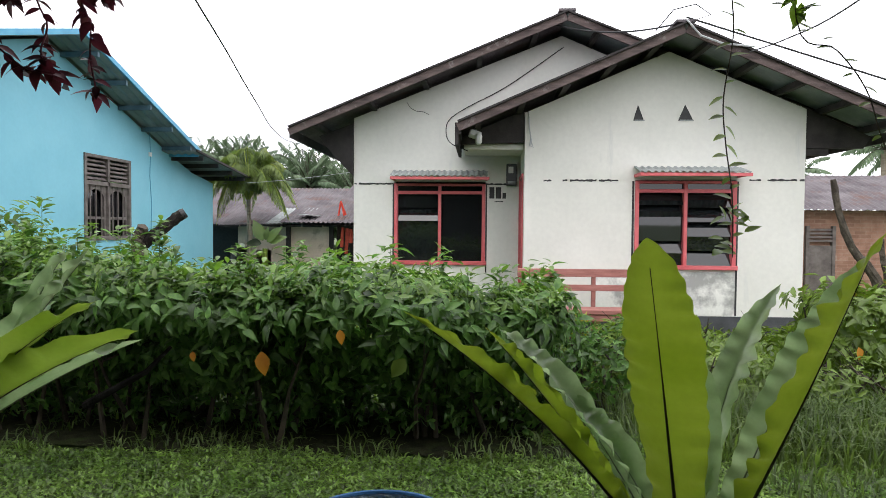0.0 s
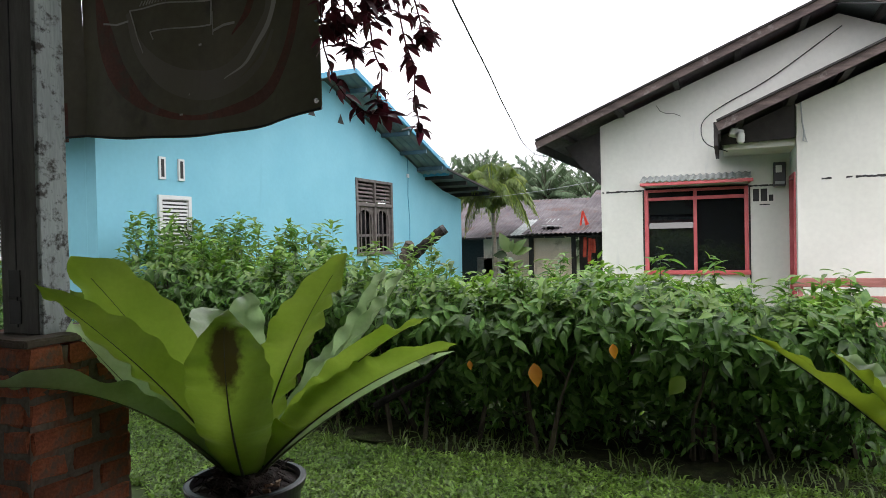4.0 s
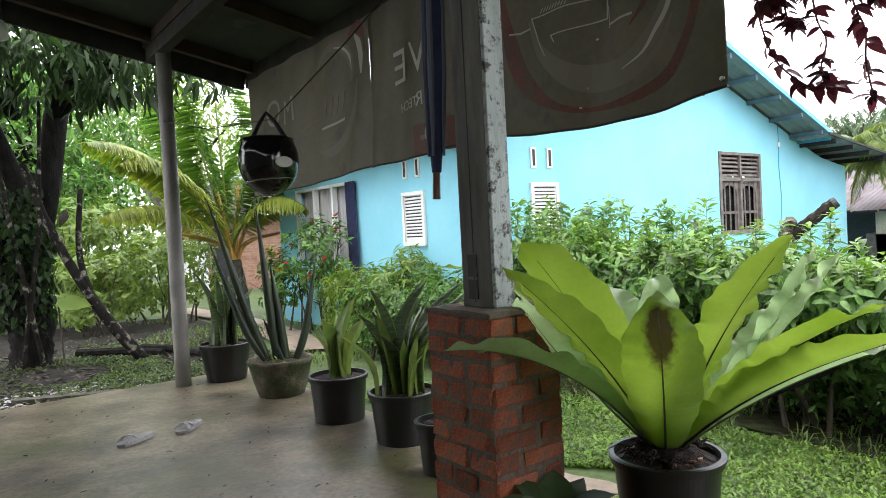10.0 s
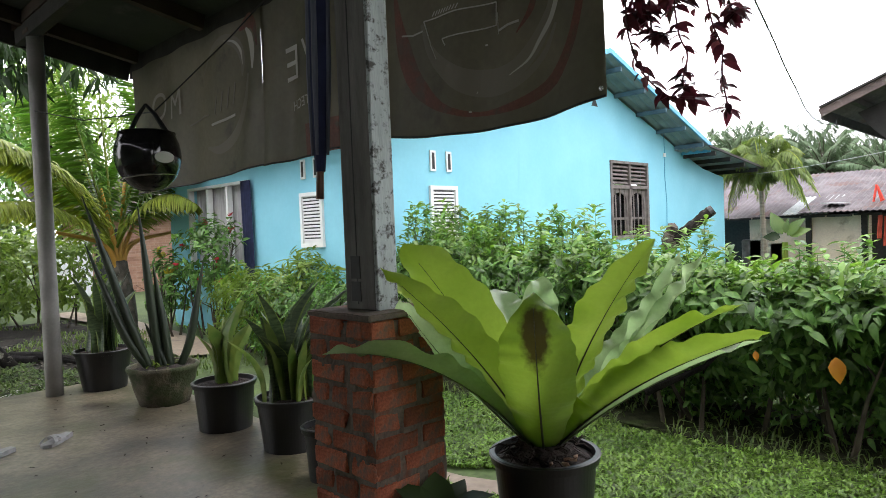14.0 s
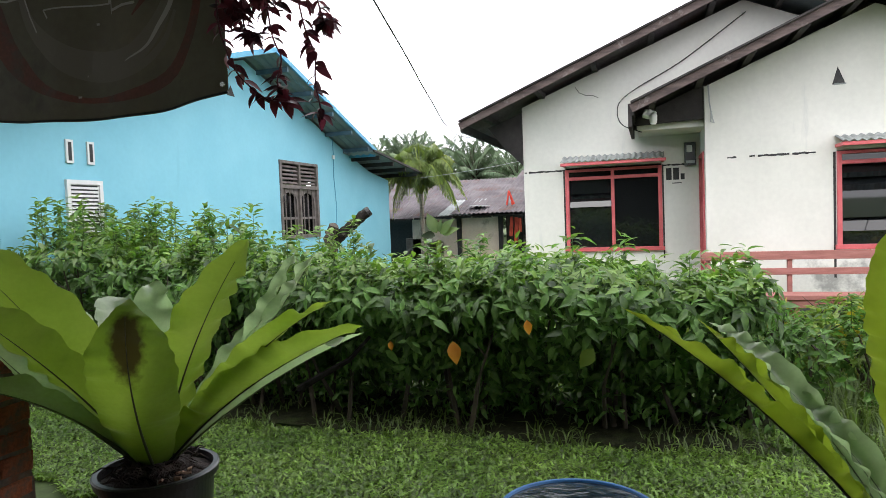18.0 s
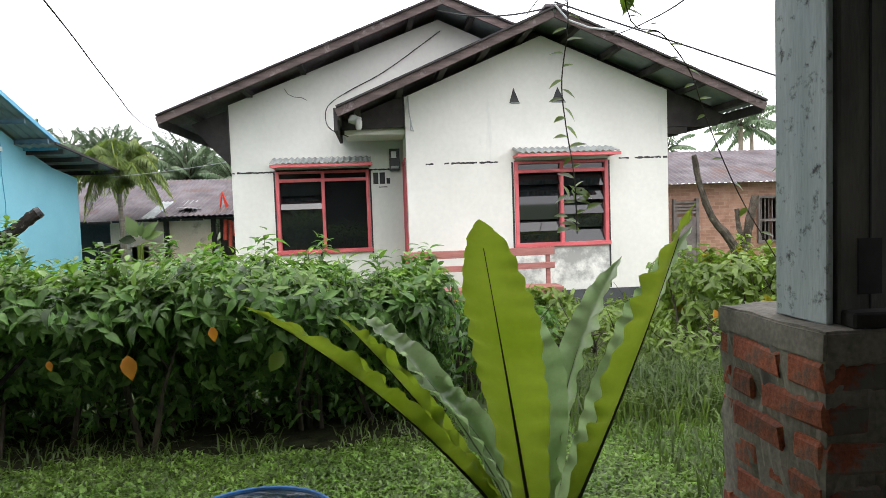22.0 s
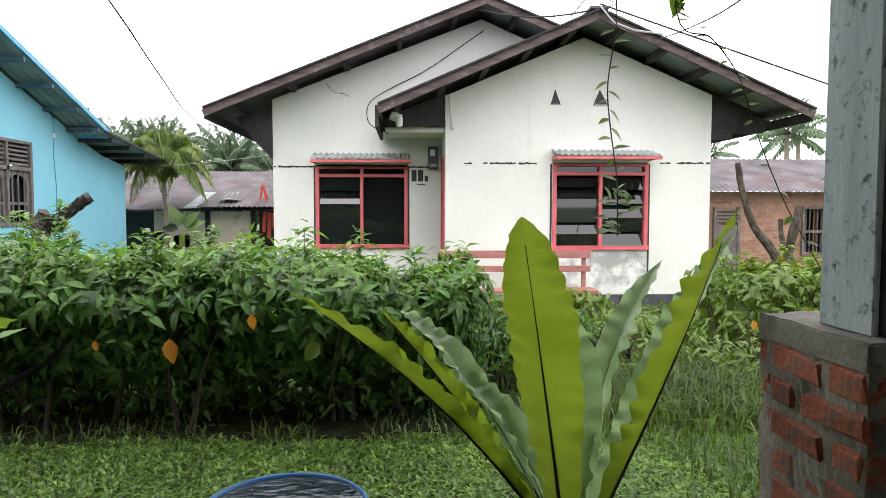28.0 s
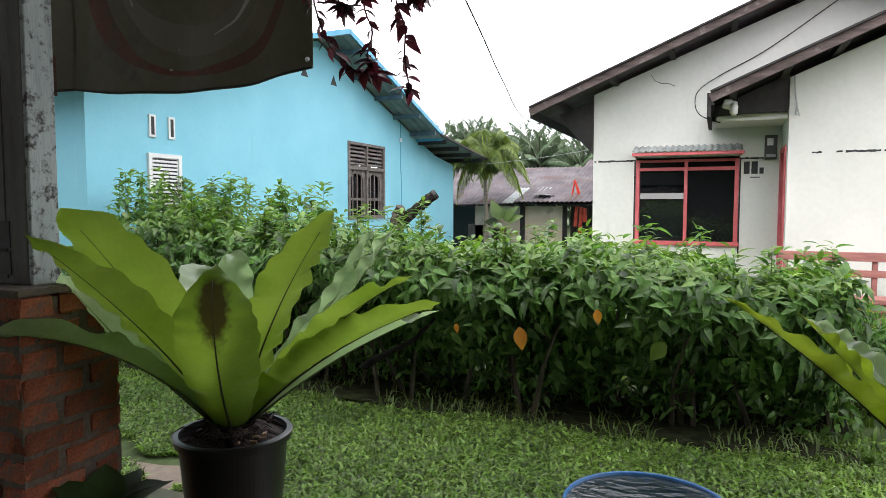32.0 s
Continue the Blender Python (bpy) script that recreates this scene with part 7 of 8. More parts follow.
for c, s_, n in (((-8.4, .35, 3.35), (1.2, 1.0, .9), 620), ((-7.9, 1.1, 3.3), (1.0, 1.0, .7), 480), ((-7.7, 1.55, 3.2), (.8, .9, .6), 300), ((-8.1, .75, 3.55), (1.2, 1.2, .7), 520), ((-8.9, -.2, 3.2), (1.3, 1.2, 1.0), 620), ((-8.6, 1.6, 3.2), (1.0, 1.0, .7), 320), ((-9.0, -.9, 3.3), (1.3, 1.2, 1.2), 560), ((-7.6, 2.2, 3.25), (.9, .9, .5), 220)):
    a = leafy_cloud(c, s_, int(n * .36), .22, r, 14)
    arr.append((a[0], unit(a[1] + np.array([0, 0, -1.1])), a[2], a[3]))
pos, way, nrm, ln = (np.concatenate([a[i] for a in arr]) for i in range(4))
part("crown", leaf_mesh("crown", pos, way, nrm, ln, ln * .26, M_LEAF_DARK), tr)
bm = bmesh.new()
for e in ((-8.4, .35, 3.5), (-7.9, 1.1, 3.45), (-7.7, 1.6, 3.35), (-8.9, -.2, 3.5), (-8.6, 1.6, 3.4), (-9.0, -.9, 3.6), (-7.6, 2.2, 3.4)):
    bm_tube([T0 + Vector((.12, .0 if e[1] < 1 else .42, 3.0)), (T0 + Vector((.3, .1, 3.0))).lerp(Vector(e), .5) + Vector((0, 0, .2)), e], [.06, .035, .012], 6, bm)
part("hanging_branch", bm, tr, mat=M_BARK)
n = 900
a = r.uniform(0, 2 * np.pi, n)
pos = np.stack([T0.x + .26 * np.cos(a), T0.y + .26 * np.sin(a), r.uniform(.5, 2.2, n)], 1)
part("ivy", leaf_mesh("ivy", pos, np.stack([np.cos(a) * .4, np.sin(a) * .4, -np.ones(n)], 1) + r.normal(0, .3, (n, 3)), np.stack([np.cos(a), np.sin(a), np.zeros(n)], 1) + r.normal(0, .4, (n, 3)), .12 * r.uniform(.5, 1.2, n), .085, M_LEAF_DARK), tr)
n = 520
q = unit(r.normal(size=(n, 3))) * np.array([.36, .40, .42]) * r.uniform(.7, 1.05, (n, 1)) + np.array([T0.x + .1, T0.y - .05, 1.55])
part("ivy", leaf_mesh("ivy", q, r.normal(0, .5, (n, 3)) + np.array([.2, 0, -.9]), r.normal(0, .5, (n, 3)) + np.array([.8, -.2, .4]), .13 * r.uniform(.5, 1.2, n), .08, M_LEAF_DARK), tr, "thick dark ivy in the fork")
for a, b, c in (((-9.45, .35, 3.3), (-9.35, .5, 1.8), (-9.3, .75, .05)), ((-9.5, .9, 3.2), (-9.3, .8, 1.7), (-9.35, .55, .05)), ((-9.6, .1, 3.4), (-9.4, .05, 2.0), (-9.38, .1, .4))):
    part("aerial_root", bm_tube([a, b, c], [.02, .025, .03], 7), tr, mat=M_STUMP)
lg = thing("leaning_log", "thin dead tree stem leaning in the yard", "log")
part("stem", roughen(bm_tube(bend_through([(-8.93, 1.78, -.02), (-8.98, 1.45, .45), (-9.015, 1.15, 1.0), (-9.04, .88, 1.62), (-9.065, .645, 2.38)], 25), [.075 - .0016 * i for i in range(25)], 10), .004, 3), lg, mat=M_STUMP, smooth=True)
part("branch", bm_tube(bend_through([(-9.0, 1.25, .82), (-9.01, 1.16, 1.2), (-9.015, 1.15, 1.55), (-9.01, 1.20, 2.09)], 13), [.042 - .001 * i for i in range(13)], 8), lg, mat=M_STUMP, smooth=True)
part("dry_leaf", fine_leaf_mesh("dry_leaf", [[-9.02, 1.04, 1.86]], [[0, -.35, -1]], [[1, 0, .2]], .22, .10, M_DEADWOOD, .3, .2), lg, "curled brown leaf hanging on the stem")
sp = thing("sapling", "young plant with one big light leaf", "plant")
part("stem", bm_tube([(-9.03, .93, 0), (-9.03, .90, .76)], [.014, .009], 6), sp, mat=M_STEM)
part("leaf", fine_leaf_mesh("leaf", [[-9.03, .885, .76]], [[.3, .95, .10]], [[.75, -.1, .8]], .38, .24, M_LEAF_LIGHT, .12, .25), sp)
sk = thing("hanging_sack", "grey feed sack hung on the mango trunk", "sack", at=(-9.2, .15, .8))
bm = bmesh.new()
rings = []
for z, w, d in ((1.74, .04, .04), (1.62, .09, .06), (1.50, .13, .07), (1.40, .17, .09), (1.33, .18, .08), (1.31, .20, .11), (1.25, .19, .09), (1.15, .24, .11), (1.05, .27, .13), (.96, .27, .11), (.88, .28, .12), (.82, .23, .08), (.74, .10, .05)):
    rings.append([bm.verts.new((-9.18 + d * math.cos(q) * (1 + .3 * math.sin(q * 3 + z * 11) + .15 * math.sin(q * 7 - z * 17)), .10 - (1.72 - z) * .16 + w * math.sin(q) * (1 + .12 * math.sin(q * 4 + z * 7)), z + .07 * math.sin(q * 2 + 1) * (1.74 - z))) for q in np.linspace(0, 2 * math.pi, 30, endpoint=False)])
for a_, b_ in zip(rings, rings[1:]):
    for i in range(30):
        bm.faces.new((a_[i], a_[(i + 1) % 30], b_[(i + 1) % 30], b_[i]))
part("sack", roughen(bm, .011, 12), sk, mat=M_SACK, smooth=True)
for i in range(5):
    part("printed_bar", bm_beam((-9.06, .04 - i * .012, 1.60 - i * .045), (-9.055, .07 - i * .012, 1.585 - i * .045), .004, .03), sk, mat=M_BLACKPAINT_AND_SHADE)

# young coconut palm and the growth behind the yard
p = thing("coconut_palm", "young coconut palm with yellow-green arching fronds", "palm tree", at=(-10.95, 3.75, 0))
part("trunk", roughen(bm_tube(bend_through([(-10.95, 3.75, -.05), (-10.95, 3.75, .4), (-10.94, 3.72, .75), (-10.93, 3.68, 1.1)], 13), [.17 - .006 * i for i in range(13)], 14), .012, 5), p, mat=M_DEADWOOD)
for dx, dy, h in ((-.25, -.55, 1.9), (.1, -.25, 2.2), (.05, .12, 2.3), (-.1, .45, 1.9), (.15, .75, 1.5), (.2, -.9, 1.55)):
    part("leaf_stalk", bm_tube(bend_through([(-10.93, 3.68, .9), (-10.93 + dx * .25, 3.68 + dy * .25, 1.35), (-10.93 + dx, 3.68 + dy, h)], 9), [.052 - .0035 * i for i in range(9)], 8), p, "orange-yellow leaf stalk", M_PETIOLE, True)
r = np.random.default_rng(62)
B0 = (-10.92, 3.62, 1.25)
for m, set_ in ((M_PALM, (((-10.55, 3.35, 4.3), .12), ((-10.4, 4.5, 4.1), .25), ((-11.7, 4.8, 3.6), .4), ((-12.2, 3.0, 3.9), .35), ((-10.0, 4.9, 2.6), .5), ((-10.9, 2.9, 4.0), .15))),
                (M_PALM_YELLOW, (((-9.9, 1.35, 2.75), .55), ((-9.9, 1.75, 2.45), .62), ((-9.85, 1.5, 1.75), .42), ((-9.6, 4.4, 1.8), .5)))):
    P, W, N, L = [], [], [], []
    bm = bmesh.new()
    for tip, sag in set_:
        rach, pos, way, nrm, ln = palm_frond_arrays(B0, tip, sag, 130 if m is M_PALM else 140, .72 if m is M_PALM else .50, r, .35 if m is M_PALM else .5)
        P.append(pos), W.append(way), N.append(nrm), L.append(ln)
        bm_tube([Vector(q) for q in rach], [.022 * (1 - j / 9) + .004 for j in range(9)], 5, bm)
    part("stalk_growth", bm, p, mat=M_PALM_YELLOW)
    part("crown", leaf_mesh("crown", np.concatenate(P), np.concatenate(W), np.concatenate(N), np.concatenate(L), .030, m, .1, .25), p)
for i, (x, y, sx, sy, sz, n, m, lf) in enumerate(((-14.5, 1.5, 3, 3, 2.3, 5200, M_LEAF_LIGHT, (.15, .07)), (-14, -.8, 3, 2.5, 2.2, 3800, M_LEAF, (.15, .07)), (-13.0, 3.2, 2.2, 1.6, 1.6, 2400, M_LEAF_LIGHT, (.12, .06)), (-15, -3, 3, 3, 2.4, 1600, M_LEAF, (.16, .07)), (-12.6, 1.9, 1.8, 1.5, 1.3, 2600, M_LEAF_LIGHT, (.12, .06)))):
    shrub("thicket", "wild green thicket behind the yard", (x, y), (sx, sy, sz), n, m, lf, "yard thickets", 70 + i, 5, 8)
for i, (x, y, z, s, n) in enumerate(((-17, 1.5, 3.9, (5, 4.5, 5.0), 6200), (-16.5, -2.5, 3.8, (5, 4.5, 5.0), 5600), (-19.5, 5.5, 4.2, (5, 5, 4.0), 4400), (-13.5, -5, 3.8, (4, 4, 4), 4000), (-23, 3.0, 4.5, (6, 6, 6.5), 6500), (-22, -3.0, 4.5, (6, 6, 6.5), 5600))):
    tree("broadleaf_tree", "airy broadleaf tree against the white sky", (x, y, 0), [(x, y, -.1), (x + .1, y, 1.5), (x, y + .1, 3.2)], [.2, .16, .12], [((x, y, z), s, n, 150)], (M_LEAF, M_LEAF, M_LEAF_LIGHT, M_LEAF, M_LEAF, M_LEAF)[i], .22, .38, 80 + i, group="trees behind the yard")
# brick house far behind the coconut palm
fh = thing("brick_house", "low brick house with a grey sheet roof", "house", at=(-19, 7.5, 0))
part("wall", bm_box(-19.15, -19, 5.3, 10, 0, 2.1), fh, mat=M_FARBRICK)
part("white_wall", bm_box(-19.05, -18.95, 5.0, 5.9, 0, 1.5), fh, mat=M_PAINTWHITE)
# the doorway's shade is a flat black panel
part("doorway", bm_box(-19.0, -18.98, 6.0, 6.7, 0, 1.75), fh, "black panel for the shade in the doorway", M_BLACKPAINT_AND_SHADE)
part("roof", wavy_sheet("roof", (-18.3, 4.6, 2.15), (-18.3, 10, 2.15), (-21, 4.6, 3.3), 40, .02, M_TIN_OLD, per=4), fh)

# ---- behind and between the houses ----
sd = thing("shed_row", "row of low plastered sheds under rusty sheet roofs", "shed", at=(-5, 16.5, 0))
bm = bm_box(-4.62, -3.62, 16.0, 16.15, -.1, 1.4)
bm_box(-6.0, -4.72, 16.2, 16.35, -.1, 1.35, bm=bm)
part("wall", bm, sd, "stained beige plaster wall", M_PLASTER)
# black panels stand in for the shade under the shed roofs
part("opening_shade", bm_box(-9, -6.1, 16.6, 16.65, -.1, 1.35), sd, "black panel for the shade inside the open front", M_BLACKPAINT_AND_SHADE)
part("opening_shade", bm_box(-3.56, -2.2, 16.4, 16.45, -.1, 1.5), sd, "black panel for the shade inside the open front", M_BLACKPAINT_AND_SHADE)
for x in (-4.66, -3.60, -3.1):
    part("post", bm_box(x - .05, x + .05, 15.9, 16.0, -.1, 1.42), sd, mat=M_DARKWOOD)
part("roof", wavy_sheet("roof", (-9.5, 19.2, 2.45), (-2.9, 19.2, 2.45), (-9.5, 15.55, 1.36), 60, .014, M_TIN_OLD, per=4), sd, "old purplish-grey corrugated roof")
part("roof", wavy_sheet("roof", (-4.7, 17.6, 1.98), (-2.2, 17.6, 1.98), (-4.7, 15.3, 1.43), 22, .014, M_TIN_OLD, per=4), sd, "lower patched sheet roof")
part("roof", wavy_sheet("roof", (-3.55, 18.8, 2.62), (-1.0, 18.8, 2.62), (-3.75, 16.4, 1.66), 24, .014, M_TIN_OLD, per=4), sd, "raised corrugated roof")
for x0, x1, z0, z1, yy in ((-9, -6.15, .0, 1.30, 17.8), (-3.5, -2.3, 0, 1.4, 17.4)):
    part("back_wall", bm_box(x0, x1, yy, yy + .1, z0, z1), sd, "dim plank wall inside the open front", M_DEADWOOD)
for i, (x, z, w) in enumerate(((-5.95, .5, .5), (-5.35, .42, .42), (-3.05, .5, .35))):
    part("crate", bm_box(x - w / 2, x + w / 2, 16.2, 16.2 + w, 0, z + .35, .02), sd, "old wooden crate", M_OLDWOODWIN)
for i in range(14):
    x = -9.2 + i * .5
    part("roof_edge_board", bm_beam((x, 15.54, 1.335 + .012 * (i % 3)), (x + .47, 15.54, 1.34 + .012 * (i % 2)), .02, .05), sd, mat=M_DARKWOOD)
part("roof_patch", wavy_sheet("roof_patch", (-5.0, 16.9, 1.80), (-4.1, 16.9, 1.80), (-5.05, 15.4, 1.40), 9, .014, M_TIN_GREY, per=4), sd, "paler patched sheet")
part("loose_sheet", bm_beam((-4.3, 15.9, 1.62), (-3.9, 15.7, 1.60), .35, .015), sd, mat=M_TIN_GREY)
rc = thing("plastic_chair", "red plastic chair put up on the shed roof", "chair", at=(-3.3, 15.9, 1.6))
for a, b in (((-3.42, 15.9, 1.6), (-3.36, 15.9, 1.95)), ((-3.28, 15.9, 1.6), (-3.34, 15.9, 1.9)), ((-3.36, 15.9, 1.93), (-3.24, 15.9, 1.62))):
    part("chair_leg", bm_tube([a, b], .025, 6), rc, mat=plain("red_plastic", (.55, .05, .03), .5))
cl = thing("hanging_cloth", "red cloth hanging by the shed", "cloth", at=(-3.3, 15.6, 1.0))
bm = bmesh.new()
for x0, z0, z1 in ((-3.30, .85, 1.32), (-3.19, .70, 1.30), (-3.10, .95, 1.28)):
    rows = [[bm.verts.new((x0 + i * .022 - .012 * math.sin(z * 7 + x0 * 9), 15.56 + .014 * math.sin(i * 1.9 + x0 * 5), z)) for i in range(5)] for z in np.linspace(z1, z0, 7)]
    for a_, b_ in zip(rows, rows[1:]):
        for i in range(4):
            bm.faces.new((a_[i], a_[i + 1], b_[i + 1], b_[i]))
part("cloth", bm, cl, mat=material("red_cloth", (.26, .035, .02), (.42, .07, .04), 9, .9))
bn = thing("banana_plant", "small banana plant with broad leaves", "plant", at=(-4.22, 12.8, 0))
part("stem", bm_tube([(-4.22, 12.8, -.05), (-4.2, 12.8, .9)], [.07, .05], 9), bn, mat=M_PALM_YELLOW)
for i, (dx, dz, ln, w) in enumerate(((-.38, .9, .50, .25), (.42, .55, .46, .22), (.85, .42, .40, .20), (-.75, .12, .34, .19), (.12, 1.0, .30, .12))):
    part("leaf", fine_leaf_mesh("leaf", [[-4.2 + dx * .10, 12.8, .98 + dz * .08]], [[dx, -.12, dz]], [[-dx * .3, -.9, .45]], ln * .9, w, M_LEAF_OLIVE, .10, .30), bn)
p = thing("areca_palm", "bushy palm with drooping feathery fronds by the shed", "palm tree", at=(-5.38, 15.2, 0))
part("trunk", bm_tube([(-5.38, 15.2, -.1), (-5.36, 15.2, .9), (-5.38, 15.2, 1.95)], [.07, .06, .045], 10), p, mat=M_PALMTRUNK)
r = np.random.default_rng(64)
P, W, N, L = [], [], [], []
bm = bmesh.new()
for i in range(30):
    a = i * 2.4 + r.uniform(-.2, .2)
    f = i / 30
    tip = np.array([-5.38 + math.cos(a) * (.42 + .72 * math.sin(f * 2.4)), 15.2 + math.sin(a) * (.42 + .72 * math.sin(f * 2.4)), 3.12 - 1.80 * f + r.uniform(-.12, .12)])
    rach, pos, way, nrm, ln = palm_frond_arrays((-5.38, 15.2, 1.90), tip, .40 + .40 * f, 84, .40, r, .6)
    P.append(pos), W.append(way), N.append(nrm), L.append(ln)
    bm_tube([Vector(q) for q in rach], [.018 * (1 - j / 9) + .004 for j in range(9)], 4, bm)
part("stalk_growth", bm, p, mat=M_PALM_YELLOW)
part("crown", leaf_mesh("crown", np.concatenate(P), np.concatenate(W), np.concatenate(N), np.concatenate(L), .017, M_PALM_ARECA, .1, .3), p)
st = thing("tree_stump", "sawn-off lichen-grey branch stub above the hedge", "stump", at=(-3.43, 6.75, 0))
part("trunk", roughen(bm_tube(bend_through([(-3.62, 6.72, 0), (-3.58, 6.74, .8), (-3.52, 6.76, 1.16)]), [.078] * 17, 12), .010, 1), st, mat=M_DEADBARK)
part("limb", roughen(bm_tube(bend_through([(-3.52, 6.76, 1.12), (-3.36, 6.82, 1.27), (-3.14, 6.91, 1.46)]), [.066] * 8 + [.056] * 9, 12), .008, 2), st, mat=M_STUMP)
part("stub", roughen(bm_tube(bend_through([(-3.55, 6.74, 1.1), (-3.53, 6.74, 1.22), (-3.47, 6.72, 1.32)]), [.072] * 10 + [.055] * 7, 10), .010, 3), st, mat=M_DEADBARK)
part("cut_end", bm_tube([(-3.155, 6.905, 1.45), (-3.12, 6.92, 1.475)], [.062, .052], 11), st, "dark sawn end", M_BLACKPAINT_AND_SHADE)

# brick outbuilding beyond the white house
ob_ = thing("brick_outbuilding", "weathered brick building with a rusty sheet roof", "outbuilding", at=(9, 14, 0))
bm = bm_box(4.6, 8.0, 13, 13.2, -.1, 1.72)
bm_box(8.36, 15, 13, 13.2, -.1, 1.72, bm=bm)
bm_box(8.0, 8.36, 13, 13.2, -.1, .5, bm=bm)
bm_box(8.0, 8.36, 13, 13.2, 1.38, 1.72, bm=bm)
part("wall", bm, ob_, mat=M_FARBRICK)
part("inner_shade", bm_box(7.5, 8.8, 13.6, 13.65, .2, 1.7), ob_, mat=M_ROOM_SHADE)
part("roof", wavy_sheet("roof", (4.2, 15.2, 2.55), (15.5, 15.2, 2.55), (4.2, 12.7, 1.72), 90, .012, M_TIN_OLD, per=4), ob_, "purplish-grey corrugated roof")
d = part("door", bm_box(6.2, 6.62, 12.94, 13.0, .1, 1.05), ob_, "grey plank door under a louvre", M_OLDWOODWIN)
for i in range(4):
    part("louvre_slat", bm_box(6.2, 6.62, 12.93, 12.99, 1.12 + i * .07, 1.16 + i * .07), d, mat=M_OLDWOODWIN)
for x in (6.14, 6.62):
    part("door_post", bm_box(x, x + .06, 12.92, 13.0, 0, 1.42), d, mat=M_OLDWOODWIN)
w = part("window", bm_box(7.96, 8.0, 12.93, 13.1, .46, 1.42), ob_, "small barred window", M_OLDWOODWIN)
for x in (8.06, 8.14, 8.22, 8.30):
    part("window_bar", bm_tube([(x, 13.0, .5), (x, 13.0, 1.38)], .012, 5), w, mat=M_OLDWOODWIN)
for z in (.46, .9, 1.38):
    part("window_rail", bm_box(8.0, 8.36, 12.94, 13.02, z, z + .05), w, mat=M_OLDWOODWIN)
part("window_post", bm_box(8.36, 8.4, 12.93, 13.1, .46, 1.42), w, mat=M_OLDWOODWIN)
dt = thing("dead_tree", "pruned dead tree with lichen-covered stubs", "tree", at=(6.35, 11, 0))
for pts, rad in (([(6.4, 11, 0), (6.32, 11, .55), (5.95, 11, 1.05), (5.72, 11, 1.6), (5.62, 11, 2.15)], [.13, .11, .09, .075, .06]),
                 ([(6.45, 11, .1), (6.55, 11, .6), (6.62, 11, 1.0), (6.72, 11, 1.42)], [.12, .10, .10, .09]),
                 ([(6.52, 11, .5), (6.42, 11, .9), (6.38, 11, 1.2)], [.07, .06, .05])):
    part("limb", roughen(bm_tube(bend_through(pts), [q * .72 for q in np.interp(np.linspace(0, len(rad) - 1, 17), range(len(rad)), rad)], 9), .012, len(pts)), dt, mat=M_DEADBARK)
shrub("slender_shrub", "slender shrub with light narrow leaves", (7.6, 10.4), (1.3, 1.0, 2.4), 420, M_LEAF_LIGHT, (.20, .04), "", 66, 3, 5, low=.5)
# shed and tree at the far right
fs_ = thing("far_shed", "small brick and white shed behind the garden", "shed", at=(11, 13.5, 0))
part("white_wall", bm_box(10.55, 11.0, 12.6, 12.7, 0, 1.55), fs_, mat=M_PIPE)
part("roof", wavy_sheet("roof", (9.9, 13.6, 2.0), (12.5, 13.6, 2.0), (9.9, 12.3, 1.65), 24, .02, M_TIN_GREY, per=4), fs_)
tree("garden_tree", "slender tree with a dense green crown", (8.0, 8.6, 0), [(8.0, 8.6, -.1), (8.05, 8.6, 1.2), (8.1, 8.65, 2.0)], [.04, .032, .02], [((8.3, 8.7, 2.5), (2.4, 2.2, 2.4), 5200, 70), ((8.8, 8.4, 1.7), (1.6, 1.4, 1.2), 1900, 30), ((7.7, 8.8, 1.9), (1.0, 1.0, .9), 700, 16)], M_LEAF_OLIVE, .125, .36, 67)
fa = thing("far_house", "far house with a grey roof", "house", at=(20, 25.5, 0))
part("wall", bm_box(17.5, 23, 25.5, 25.7, 0, 2.7), fa, mat=M_PAINTWHITE)
part("roof", bm_prism([(17, 2.7), (23.5, 2.7), (21.5, 3.7), (19, 3.7)], 25, 28), fa, mat=M_TIN_OLD)

# oil palms and far woods
for i, (x, y, h, l, nf) in enumerate(((-14.2, 33, 3.9, 2.5, 24), (-11.6, 31, 3.8, 2.4, 24), (-8.6, 33, 3.2, 2.5, 24), (-6.2, 32, 2.8, 2.3, 22), (-3.4, 33, 2.6, 2.3, 22), (1.5, 36, 3.4, 2.6, 16), (-17, 35, 4.4, 2.8, 20), (-10, 37, 4.1, 2.8, 22), (-20, 34, 4.4, 2.8, 16), (-12.9, 36, 4.3, 2.6, 22), (-7.4, 37, 3.5, 2.6, 22), (-4.8, 37, 3.2, 2.6, 20))):
    palm("oil_palm", "oil palm in the grove beyond the houses", (x, y, 0), h, (x, y), nf + 8, l * .86, M_PALM_FAR, 90 + i, .35, .7, 60, .05, "oil palm grove", rise=1.2)
for i, (x, y, h, l) in enumerate(((22.7, 39, 5.9, 2.6), (20.3, 44, 5.0, 2.2), (27, 45, 6.4, 2.6), (33, 42, 5.2, 2.6))):
    palm("coconut_palm", "tall coconut palm far off", (x, y, 0), h, (x, y), 15, l, M_PALM_FAR, 110 + i, .16, .7, 24, .12, "far coconut palms", rise=1.1)
r = np.random.default_rng(120)
arrs = []
for i in range(46):
    x = -60 + i * 3.0 + r.uniform(-1, 1)
    y = 46 + r.uniform(-4, 6)
    h = r.uniform(2.2, 4.4) if x < 14 else r.uniform(1.8, 3.4)
    arrs.append(leafy_cloud((x, y, h * .55), (5, 4, h * 1.1), 320, .75, r, 22))
for i in range(14):
    arrs.append(leafy_cloud((-19 + i * 1.4, 41 + r.uniform(-1, 1), 2.4), (3.4, 3, 4.6 if i < 8 else 3.8), 520, .5, r, 26))
